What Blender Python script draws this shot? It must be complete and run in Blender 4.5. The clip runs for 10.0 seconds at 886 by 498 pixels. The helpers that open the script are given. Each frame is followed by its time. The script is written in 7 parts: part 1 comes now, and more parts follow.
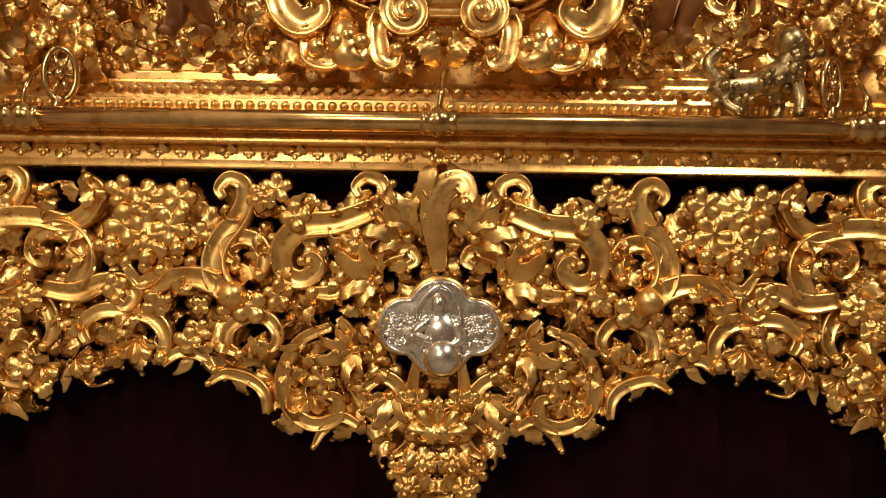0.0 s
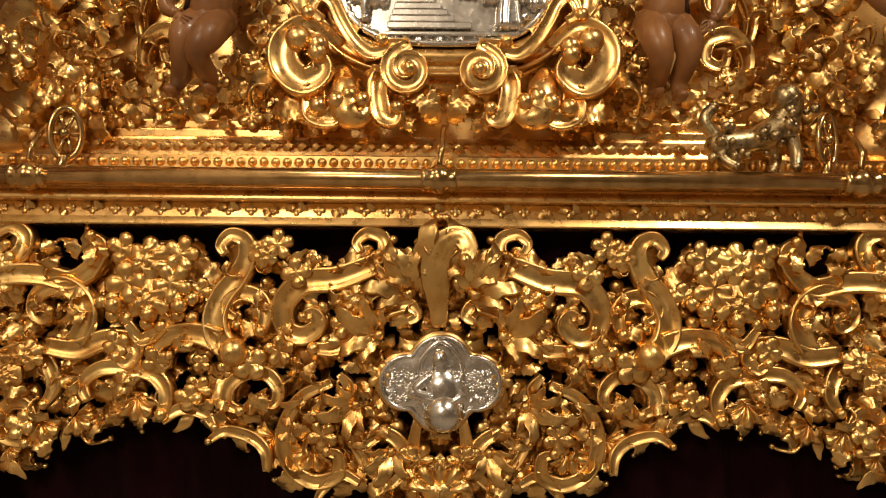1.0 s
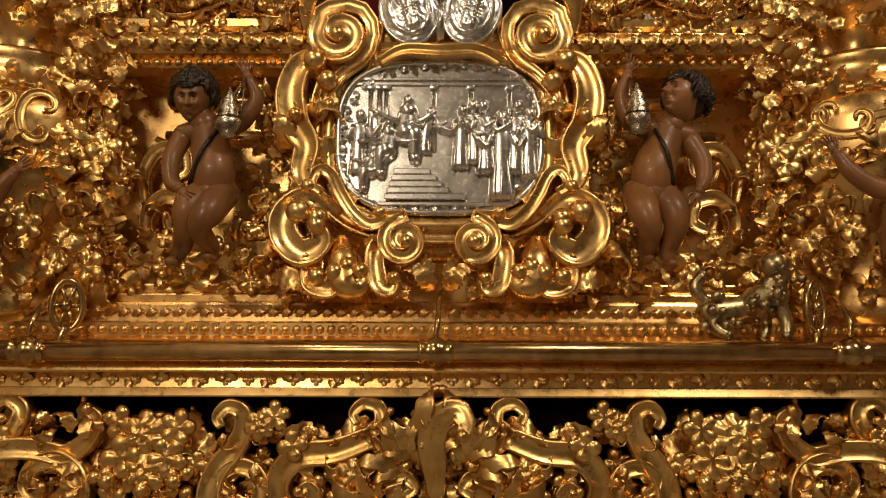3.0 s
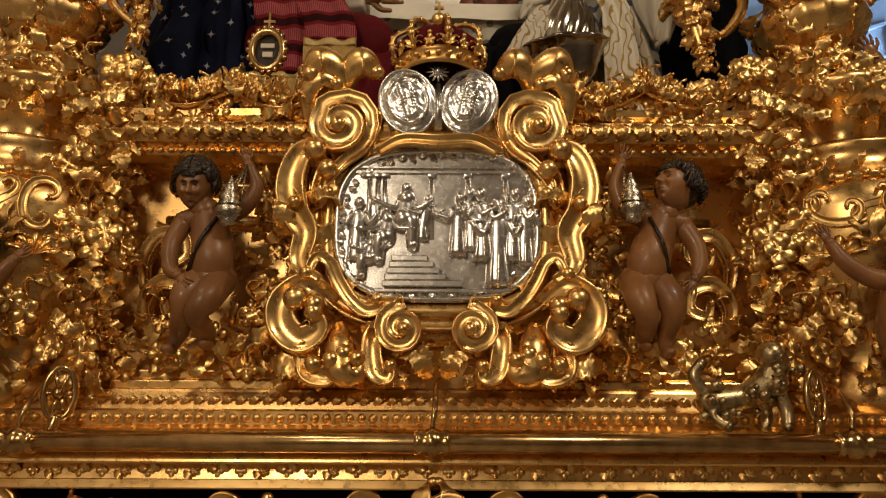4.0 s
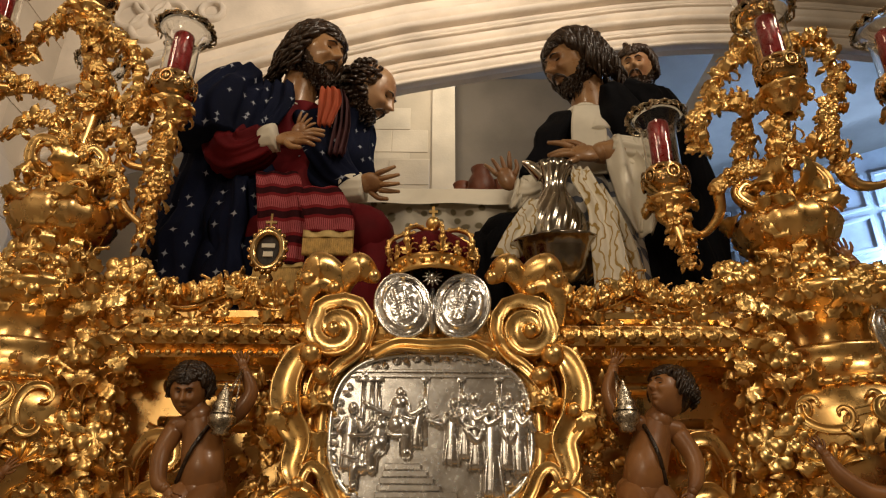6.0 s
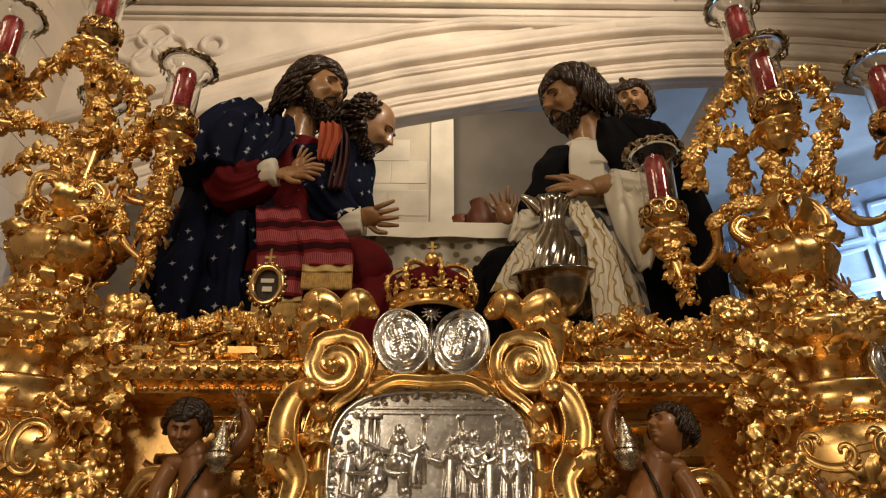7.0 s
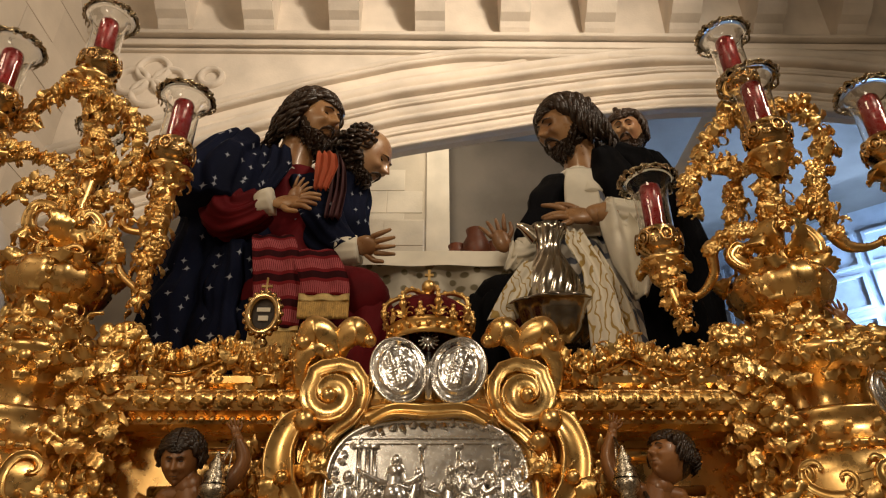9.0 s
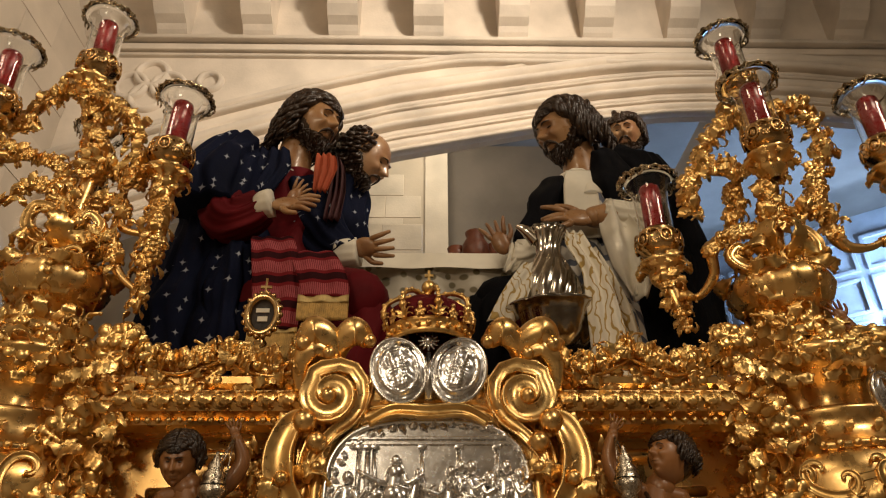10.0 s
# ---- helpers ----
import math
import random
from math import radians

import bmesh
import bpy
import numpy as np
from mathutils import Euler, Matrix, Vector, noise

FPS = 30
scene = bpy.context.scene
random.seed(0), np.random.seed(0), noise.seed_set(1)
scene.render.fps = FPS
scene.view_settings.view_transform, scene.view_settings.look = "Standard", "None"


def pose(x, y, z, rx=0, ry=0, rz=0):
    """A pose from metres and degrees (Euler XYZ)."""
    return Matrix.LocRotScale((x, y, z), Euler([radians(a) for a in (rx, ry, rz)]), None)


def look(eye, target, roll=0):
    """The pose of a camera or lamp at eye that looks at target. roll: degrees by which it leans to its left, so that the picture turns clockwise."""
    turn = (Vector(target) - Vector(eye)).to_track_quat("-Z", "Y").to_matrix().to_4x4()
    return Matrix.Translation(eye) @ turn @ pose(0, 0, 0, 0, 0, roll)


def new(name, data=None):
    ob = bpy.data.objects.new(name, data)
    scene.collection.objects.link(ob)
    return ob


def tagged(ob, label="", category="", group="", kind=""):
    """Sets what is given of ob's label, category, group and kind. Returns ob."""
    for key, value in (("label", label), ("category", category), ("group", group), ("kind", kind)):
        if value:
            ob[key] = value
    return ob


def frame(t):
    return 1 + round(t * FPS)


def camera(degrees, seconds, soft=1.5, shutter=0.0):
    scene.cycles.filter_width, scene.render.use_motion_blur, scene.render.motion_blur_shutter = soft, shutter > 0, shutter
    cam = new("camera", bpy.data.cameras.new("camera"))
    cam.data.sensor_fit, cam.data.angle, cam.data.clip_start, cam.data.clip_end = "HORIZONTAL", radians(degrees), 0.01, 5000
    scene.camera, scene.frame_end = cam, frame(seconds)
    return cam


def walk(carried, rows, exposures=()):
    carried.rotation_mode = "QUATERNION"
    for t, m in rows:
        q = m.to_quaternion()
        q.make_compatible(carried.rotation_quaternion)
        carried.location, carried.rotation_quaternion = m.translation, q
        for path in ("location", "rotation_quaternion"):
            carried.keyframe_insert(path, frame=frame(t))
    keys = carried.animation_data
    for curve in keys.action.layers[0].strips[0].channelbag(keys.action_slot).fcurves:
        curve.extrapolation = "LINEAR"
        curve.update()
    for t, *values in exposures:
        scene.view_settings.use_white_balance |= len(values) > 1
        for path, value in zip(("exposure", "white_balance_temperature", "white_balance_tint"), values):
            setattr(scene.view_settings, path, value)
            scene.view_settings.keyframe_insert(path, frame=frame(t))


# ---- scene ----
cam = camera(64.9, 10.0, 1.15)
PATH = [
    (0, (0.016, -1.289, 1.196), (0.009, 0.150, 1.185), 0.9),
    (0.5, (0.017, -1.290, 1.193), (0.006, 0.150, 1.189), 0.8),
    (1, (0.017, -1.294, 1.238), (0.006, 0.145, 1.292), 0.6),
    (1.5, (0.021, -1.300, 1.298), (0.008, 0.135, 1.419), 0.4),
    (2, (0.020, -1.311, 1.344), (0.009, 0.120, 1.505), 0.3),
    (3.5, (0.014, -1.331, 1.424), (0.014, 0.086, 1.684), 0.2),
    (4, (0.017, -1.338, 1.445), (0.017, 0.061, 1.785), 0.3),
    (4.5, (0.019, -1.354, 1.478), (0.022, 0.025, 1.892), 0.2),
    (5, (0.007, -1.382, 1.537), (0.022, -0.018, 1.996), 0.3),
    (5.5, (0.009, -1.395, 1.559), (0.020, -0.057, 2.093), 0.2),
    (6, (0.016, -1.405, 1.574), (0.027, -0.095, 2.170), 0.2),
    (7.5, (0.015, -1.416, 1.586), (0.030, -0.139, 2.252), 0.1),
    (8, (0.017, -1.416, 1.588), (0.034, -0.150, 2.273), 0.0),
    (8.5, (0.014, -1.416, 1.586), (0.035, -0.157, 2.284), -0.2),
    (9, (0.013, -1.413, 1.581), (0.035, -0.157, 2.286), -0.3),
    (9.5, (0.010, -1.408, 1.576), (0.036, -0.157, 2.288), -0.4),
    (10, (0.009, -1.404, 1.571), (0.035, -0.155, 2.287), -0.4),
]
walk(cam, [(t, look(eye, target, roll)) for t, eye, target, roll in PATH],
     [(0.0, 0.0), (1.0, -0.10), (1.5, -0.33), (2.0, -0.52), (3.5, -0.84), (5.5, -0.9), (7.5, -0.88), (10.0, -0.88)])

# ---------------------------------------------------------------- world and light
world = bpy.data.worlds.new("world")
scene.world = world
world.use_nodes = True
world.node_tree.nodes["Background"].inputs[0].default_value = (0.75, 0.85, 1.0, 1)
world.node_tree.nodes["Background"].inputs[1].default_value = 0.25


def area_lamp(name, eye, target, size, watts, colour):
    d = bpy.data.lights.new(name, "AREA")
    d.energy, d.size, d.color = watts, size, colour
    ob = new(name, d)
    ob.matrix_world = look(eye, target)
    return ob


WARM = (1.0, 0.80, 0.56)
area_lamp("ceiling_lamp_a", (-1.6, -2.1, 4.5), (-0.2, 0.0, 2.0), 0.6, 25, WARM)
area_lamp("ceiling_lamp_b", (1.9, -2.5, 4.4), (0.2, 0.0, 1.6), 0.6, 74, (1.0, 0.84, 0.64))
# Fill added behind the camera to brighten the valance; no known fitting there.
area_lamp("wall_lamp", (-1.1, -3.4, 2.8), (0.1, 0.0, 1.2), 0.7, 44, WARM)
area_lamp("arch_lamp", (1.5, -1.0, 5.1), (-0.5, 2.0, 4.75), 0.35, 78, (1.0, 0.84, 0.65))
bpy.data.objects["arch_lamp"].data.spread = radians(100)
# Unseen fill added to brighten the walls beyond the arch.
area_lamp("far_room_lamp", (0.1, 2.3, 5.55), (0.1, 3.8, 4.2), 0.3, 36, (1.0, 0.86, 0.62))
area_lamp("window_light", (4.6, 4.0, 4.1), (2.8, 6.3, 4.7), 0.9, 350, (0.45, 0.66, 1.0))


# ---------------------------------------------------------------- materials
def mat(name, colour, rough=0.5, metal=0.0, vary=0.12, scale=12.0, bump=0.1, grain=180.0, dark=None, rough_vary=0.12, coat=0.0):
    """A surface with stains at one scale and grain with relief at another."""
    m = bpy.data.materials.new(name)
    m.use_nodes = True
    nt = m.node_tree
    b = nt.nodes["Principled BSDF"]
    geo = nt.nodes.new("ShaderNodeTexCoord")
    info = nt.nodes.new("ShaderNodeObjectInfo")
    big = nt.nodes.new("ShaderNodeTexNoise")
    big.inputs["Scale"].default_value, big.inputs["Detail"].default_value = scale, 5
    fine = nt.nodes.new("ShaderNodeTexNoise")
    fine.inputs["Scale"].default_value, fine.inputs["Detail"].default_value = grain, 3
    pos = nt.nodes.new("ShaderNodeNewGeometry")
    for n in (big, fine):
        nt.links.new(pos.outputs["Position"], n.inputs["Vector"])
    mix = nt.nodes.new("ShaderNodeMix")
    mix.data_type = "RGBA"
    mix.inputs["A"].default_value = (*(dark or [c * (1 - 2.2 * vary) for c in colour]), 1)
    mix.inputs["B"].default_value = (*[min(1, c * (1 + vary)) for c in colour], 1)
    ramp = nt.nodes.new("ShaderNodeMapRange")
    ramp.inputs["From Min"].default_value, ramp.inputs["From Max"].default_value = 0.3, 0.62
    nt.links.new(big.outputs["Fac"], ramp.inputs["Value"])
    nt.links.new(ramp.outputs["Result"], mix.inputs["Factor"])
    hsv = nt.nodes.new("ShaderNodeHueSaturation")
    val = nt.nodes.new("ShaderNodeMapRange")
    val.inputs["To Min"].default_value, val.inputs["To Max"].default_value = 1 - vary, 1 + vary * 0.6
    nt.links.new(info.outputs["Random"], val.inputs["Value"])
    nt.links.new(val.outputs["Result"], hsv.inputs["Value"])
    nt.links.new(mix.outputs["Result"], hsv.inputs["Color"])
    nt.links.new(hsv.outputs["Color"], b.inputs["Base Color"])
    rr = nt.nodes.new("ShaderNodeMapRange")
    rr.inputs["From Min"].default_value, rr.inputs["From Max"].default_value = 0.3, 0.7
    rr.inputs["To Min"].default_value, rr.inputs["To Max"].default_value = max(0.02, rough - rough_vary), min(1, rough + rough_vary)
    nt.links.new(fine.outputs["Fac"], rr.inputs["Value"])
    nt.links.new(rr.outputs["Result"], b.inputs["Roughness"])
    b.inputs["Metallic"].default_value = metal
    b.inputs["Coat Weight"].default_value = coat
    bp = nt.nodes.new("ShaderNodeBump")
    bp.inputs["Strength"].default_value, bp.inputs["Distance"].default_value = bump, 0.004
    nt.links.new(fine.outputs["Fac"], bp.inputs["Height"])
    nt.links.new(bp.outputs["Normal"], b.inputs["Normal"])
    m["mix"] = mix.name
    return m


def pattern(m, kind, colour, scale, lo, hi, axis=None, warp=0.0):
    """Lays a second colour over a surface: voronoi spots, waves or bands."""
    nt = m.node_tree
    b = nt.nodes["Principled BSDF"]
    old = b.inputs["Base Color"].links[0].from_socket
    pos = nt.nodes.new("ShaderNodeNewGeometry")
    if kind == "spots":
        tex = nt.nodes.new("ShaderNodeTexVoronoi")
        tex.inputs["Scale"].default_value = scale
        tex.voronoi_dimensions = "2D"
        out = tex.outputs["Distance"]
    else:
        tex = nt.nodes.new("ShaderNodeTexWave")
        tex.inputs["Scale"].default_value = scale
        tex.inputs["Distortion"].default_value = warp
        tex.bands_direction = axis
        out = tex.outputs["Fac"]
    if kind == "spots":
        xyz, flat, lean = nt.nodes.new("ShaderNodeSeparateXYZ"), nt.nodes.new("ShaderNodeCombineXYZ"), nt.nodes.new("ShaderNodeMath")
        lean.operation = "MULTIPLY_ADD"
        lean.inputs[1].default_value = 0.7
        nt.links.new(pos.outputs["Position"], xyz.inputs[0])
        nt.links.new(xyz.outputs["Y"], lean.inputs[0])
        nt.links.new(xyz.outputs["X"], lean.inputs[2])
        nt.links.new(lean.outputs[0], flat.inputs["X"])
        nt.links.new(xyz.outputs["Z"], flat.inputs["Y"])
        nt.links.new(flat.outputs[0], tex.inputs["Vector"])
    else:
        nt.links.new(pos.outputs["Position"], tex.inputs["Vector"])
    mr = nt.nodes.new("ShaderNodeMapRange")
    mr.inputs["From Min"].default_value, mr.inputs["From Max"].default_value = lo, hi
    nt.links.new(out, mr.inputs["Value"])
    mx = nt.nodes.new("ShaderNodeMix")
    mx.data_type = "RGBA"
    nt.links.new(mr.outputs["Result"], mx.inputs["Factor"])
    nt.links.new(old, mx.inputs["A"])
    mx.inputs["B"].default_value = (*colour, 1)
    nt.links.new(mx.outputs["Result"], b.inputs["Base Color"])
    return m


GOLD = mat("burnished_gold_leaf", (0.95, 0.606, 0.238), 0.34, 1.0, 0.12, 22, 0.04, 90, dark=(0.76, 0.43, 0.13), rough_vary=0.08)
GOLD_FLAT = mat("plain_gold_leaf", (0.95, 0.606, 0.246), 0.30, 1.0, 0.08, 9, 0.05, 55, dark=(0.82, 0.50, 0.17), rough_vary=0.07)
BRASS = mat("aged_brass", (0.66, 0.44, 0.20), 0.22, 1.0, 0.12, 30, 0.008, 200, dark=(0.42, 0.26, 0.10), rough_vary=0.05)
COLLAR = mat("silvered_brass", (0.55, 0.45, 0.30), 0.25, 1.0, 0.2, 60, 0.1, 300, dark=(0.22, 0.16, 0.09))
SILVER = mat("chased_silver", (0.90, 0.88, 0.85), 0.25, 1.0, 0.06, 25, 0.01, 120, dark=(0.72, 0.70, 0.67), rough_vary=0.04)
PEWTER = mat("dull_pewter", (0.66, 0.58, 0.46), 0.30, 1.0, 0.2, 60, 0.2, 300, dark=(0.16, 0.13, 0.09))
TARNISH = mat("tarnished_metal", (0.62, 0.48, 0.26), 0.36, 1.0, 0.2, 50, 0.1, 200, dark=(0.26, 0.18, 0.09))
EWER = mat("warm_silver", (0.72, 0.67, 0.58), 0.18, 1.0, 0.1, 20, 0.01, 140, dark=(0.48, 0.43, 0.35), rough_vary=0.05)
DARK_SILVER = mat("tarnished_silver", (0.46, 0.42, 0.36), 0.16, 1.0, 0.15, 18, 0.02, 160, dark=(0.24, 0.21, 0.17), rough_vary=0.05)
VELVET = mat("dark_red_velvet", (0.011, 0.0007, 0.0018), 0.95, 0.0, 0.2, 6, 0.1, 400)
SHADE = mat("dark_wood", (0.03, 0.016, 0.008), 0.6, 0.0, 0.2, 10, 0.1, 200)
SKIN = mat("painted_wood_skin", (0.31, 0.135, 0.045), 0.40, 0.0, 0.14, 14, 0.05, 90, dark=(0.20, 0.08, 0.026), coat=0.12)
SKIN_FACE = mat("painted_bearded_skin", (0.36, 0.195, 0.085), 0.36, 0.0, 0.12, 14, 0.05, 90, dark=(0.27, 0.125, 0.052), coat=0.25)
SKIN_PALE = mat("painted_pale_skin", (0.40, 0.24, 0.12), 0.36, 0.0, 0.12, 14, 0.05, 90, dark=(0.34, 0.16, 0.08), coat=0.2)
HAIR = mat("painted_dark_hair", (0.036, 0.018, 0.009), 0.34, 0.0, 0.2, 40, 0.3, 160)
BLUE = mat("blue_embroidered_cloth", (0.005, 0.0075, 0.024), 0.8, 0.0, 0.15, 8, 0.25, 500)
pattern(BLUE, "spots", (0.36, 0.38, 0.44), 15, 0.22, 0.15)
for _n in BLUE.node_tree.nodes:
    if _n.type == "TEX_VORONOI":
        _n.distance = "MINKOWSKI"
        _n.inputs["Exponent"].default_value = 0.5
RED = mat("red_cloth", (0.11, 0.006, 0.009), 0.7, 0.0, 0.15, 9, 0.25, 450)
ORANGE = mat("orange_cloth", (0.38, 0.085, 0.04), 0.7, 0.0, 0.15, 9, 0.25, 450)
STRIPE = mat("striped_red_cloth", (0.36, 0.085, 0.095), 0.8, 0.0, 0.12, 30, 0.3, 500)
pattern(STRIPE, "bands", (0.15, 0.012, 0.016), 60, 0.72, 0.9, "X", 2.0)
pattern(STRIPE, "bands", (0.17, 0.012, 0.016), 4.2, 0.42, 0.46, "Z", 0.3)
pattern(STRIPE, "bands", (0.030, 0.004, 0.006), 4.2, 0.80, 0.84, "Z", 0.3)
BLACK = mat("black_velvet", (0.0035, 0.0035, 0.0055), 0.85, 0.0, 0.2, 9, 0.2, 400)
WHITE = mat("cream_cloth", (0.72, 0.66, 0.54), 0.7, 0.0, 0.06, 8, 0.2, 450)
GREY_STRIPE = mat("grey_striped_cloth", (0.62, 0.58, 0.52), 0.7, 0.0, 0.06, 8, 0.2, 450)
pattern(GREY_STRIPE, "bands", (0.12, 0.13, 0.17), 9, 0.55, 0.7, "DIAGONAL", 1.0)
LACE = mat("embroidered_white_linen", (0.74, 0.68, 0.56), 0.7, 0.0, 0.06, 8, 0.3, 300)
pattern(LACE, "bands", (0.40, 0.27, 0.09), 14, 0.80, 0.92, "X", 14.0)
# Linen colour darkened here to put the cloth's shade into it; spots are embroidery.
TABLE_LACE_SHADED = mat("shaded_table_lace", (0.50, 0.45, 0.36), 0.8, 0.0, 0.08, 8, 0.3, 300)
pattern(TABLE_LACE_SHADED, "spots", (0.17, 0.14, 0.08), 22, 0.30, 0.20)
WAX = mat("red_candle_wax", (0.20, 0.012, 0.012), 0.3, 0.0, 0.1, 30, 0.04, 80, coat=0.3)
HALL = mat("unseen_hall_plaster", (0.54, 0.47, 0.37), 0.8, 0.0, 0.1, 2.0, 0.2, 40, rough_vary=0.05)
PLASTER = mat("cream_plaster", (0.60, 0.52, 0.43), 0.8, 0.0, 0.07, 2.2, 0.25, 45, rough_vary=0.05)
STONE = mat("painted_stone", (0.68, 0.60, 0.51), 0.75, 0.0, 0.09, 3.0, 0.3, 60, rough_vary=0.05)
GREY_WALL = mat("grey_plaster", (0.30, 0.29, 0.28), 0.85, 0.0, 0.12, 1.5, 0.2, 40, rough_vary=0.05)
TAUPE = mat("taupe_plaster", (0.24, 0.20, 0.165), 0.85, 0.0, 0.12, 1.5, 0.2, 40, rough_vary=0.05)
DOOR = mat("pale_blue_painted_wood", (0.36, 0.42, 0.50), 0.5, 0.0, 0.1, 4, 0.1, 90)
TERRA = mat("dark_terracotta", (0.17, 0.05, 0.022), 0.5, 0.0, 0.15, 20, 0.1, 120)
FLOOR = mat("stone_floor", (0.36, 0.31, 0.25), 0.5, 0.0, 0.12, 3, 0.1, 60)
FRINGE = mat("gold_thread_fringe", (0.55, 0.34, 0.10), 0.5, 0.3, 0.15, 60, 0.5, 700)
for _m in (BLUE, RED, ORANGE, STRIPE, BLACK, VELVET, WHITE, LACE, GREY_STRIPE):
    _m.node_tree.nodes["Principled BSDF"].inputs["Specular IOR Level"].default_value = 0.12
PLUM = mat("dark_plum_cloth", (0.05, 0.008, 0.010), 0.7, 0.0, 0.15, 9, 0.25, 450)
HEM = mat("gold_braid", (0.62, 0.45, 0.18), 0.5, 0.3, 0.1, 40, 0.4, 500)
GLASS = bpy.data.materials.new("clear_glass")
GLASS.use_nodes = True
_g = GLASS.node_tree.nodes["Principled BSDF"]
_g.inputs["Transmission Weight"].default_value, _g.inputs["Roughness"].default_value, _g.inputs["IOR"].default_value = 1.0, 0.02, 1.42
_g.inputs["Base Color"].default_value = (0.97, 0.98, 0.97, 1)


# ---------------------------------------------------------------- geometry tools
class Buf:
    """Collects faces of one mesh."""

    def __init__(self):
        self.v, self.f, self.m, self.n = [], [], [], 0

    def add(self, verts, faces, mi=0, move=None):
        verts = np.asarray(verts, float).reshape(-1, 3)
        if move is not None:
            a = np.array(move)
            verts = verts @ a[:3, :3].T + a[:3, 3]
        self.v.append(verts)
        self.f += [tuple(i + self.n for i in f) for f in faces]
        self.m += [mi] * len(faces)
        self.n += len(verts)
        return self

    def mesh(self, name, mats, smooth=True):
        me = bpy.data.meshes.new(name)
        me.from_pydata(np.concatenate(self.v).tolist(), [], self.f)
        for k in (mats if isinstance(mats, (list, tuple)) else [mats]):
            me.materials.append(k)
        me.polygons.foreach_set("material_index", self.m)
        me.polygons.foreach_set("use_smooth", [smooth] * len(self.f))
        me.update()
        return me


ROUND = [(math.cos(a), math.sin(a)) for a in np.linspace(0, 2 * math.pi, 9)[:-1]]
ROUND12 = [(math.cos(a), math.sin(a)) for a in np.linspace(0, 2 * math.pi, 13)[:-1]]
ROUND24 = [(math.cos(a), math.sin(a)) for a in np.linspace(0, 2 * math.pi, 25)[:-1]]
CHANNEL = [(1.0, -0.5), (1.0, 0.5), (0.75, 0.95), (0.45, 0.45), (0.0, 0.2), (-0.45, 0.45), (-0.75, 0.95), (-1.0, 0.5), (-1.0, -0.5)]
VEIN = [(1.0, 0.0), (0.82, 0.42), (0.6, 0.12), (0.32, 0.62), (0.0, 0.22), (-0.32, 0.62), (-0.6, 0.12), (-0.82, 0.42), (-1.0, 0.0), (0.0, -0.35)]


def sweep(path, w, h=None, prof=ROUND, ref=(0, -1, 0), caps=True, closed=False):
    """A profile drawn along a path; w and h scale it across and along the reference direction."""
    p = np.asarray(path, float)
    n = len(p)
    w = np.broadcast_to(np.asarray(w, float), (n,))
    h = w if h is None else np.broadcast_to(np.asarray(h, float), (n,))
    t = np.roll(p, -1, 0) - np.roll(p, 1, 0) if closed else np.gradient(p, axis=0)
    t /= np.linalg.norm(t, axis=1)[:, None] + 1e-12
    ref = np.broadcast_to(np.asarray(ref, float), (n, 3))
    side = np.cross(t, ref)
    ln = np.linalg.norm(side, axis=1)
    bad = ln < 0.05
    if bad.any():
        side[bad] = np.cross(t[bad], np.broadcast_to(np.array([1.0, 0.0, 0.13]), (n, 3))[bad])
        ln = np.linalg.norm(side, axis=1)
    side /= ln[:, None] + 1e-12
    up = np.cross(side, t)
    k = len(prof)
    a = np.array(prof)
    v = p[:, None] + side[:, None] * (a[None, :, :1] * w[:, None, None]) + up[:, None] * (a[None, :, 1:] * h[:, None, None])
    f = []
    for i in range(n if closed else n - 1):
        for j in range(k):
            f.append((i * k + j, i * k + (j + 1) % k, ((i + 1) % n) * k + (j + 1) % k, ((i + 1) % n) * k + j))
    if caps and not closed:
        f += [tuple(range(k))[::-1], tuple((n - 1) * k + j for j in range(k))]
    return v.reshape(-1, 3), f


def ball(c, r, seg=8, rings=5):
    r = np.broadcast_to(np.asarray(r, float), (3,))
    v, f = [], []
    for i in range(rings + 1):
        a = math.pi * i / rings
        for j in range(seg):
            b = 2 * math.pi * j / seg
            v.append((math.sin(a) * math.cos(b), math.sin(a) * math.sin(b), math.cos(a)))
    for i in range(rings):
        for j in range(seg):
            q = (i * seg + j, (i + 1) * seg + j, (i + 1) * seg + (j + 1) % seg, i * seg + (j + 1) % seg)
            f.append(q)
    return np.array(v) * r + np.array(c), f


def lathe(rz, seg=32, c=(0, 0, 0), lobes=0, amp=0.0, arc=2 * math.pi):
    """A turned body from rows of radius and height; lobes give gadroons."""
    v, f = [], []
    for r, z in rz:
        for j in range(seg):
            a = arc * j / seg
            k = r * (1 + amp * abs(math.sin(a * lobes / 2))) if lobes else r
            v.append((c[0] + k * math.cos(a), c[1] + k * math.sin(a), c[2] + z))
    for i in range(len(rz) - 1):
        for j in range(seg):
            f.append((i * seg + j, i * seg + (j + 1) % seg, (i + 1) * seg + (j + 1) % seg, (i + 1) * seg + j))
    return v, f


def smooth_path(pts, n=24):
    """A rounded line through a few corners."""
    p = np.asarray(pts, float)
    q = np.vstack([2 * p[0] - p[1], p, 2 * p[-1] - p[-2]])
    out = []
    for u in np.linspace(0, len(p) - 1 - 1e-6, n):
        i, t = int(u), u - int(u)
        a, b, c, d = q[i], q[i + 1], q[i + 2], q[i + 3]
        out.append(0.5 * (2 * b + (c - a) * t + (2 * a - 5 * b + 4 * c - d) * t * t + (3 * b - a - 3 * c + d) * t ** 3))
    return np.array(out)


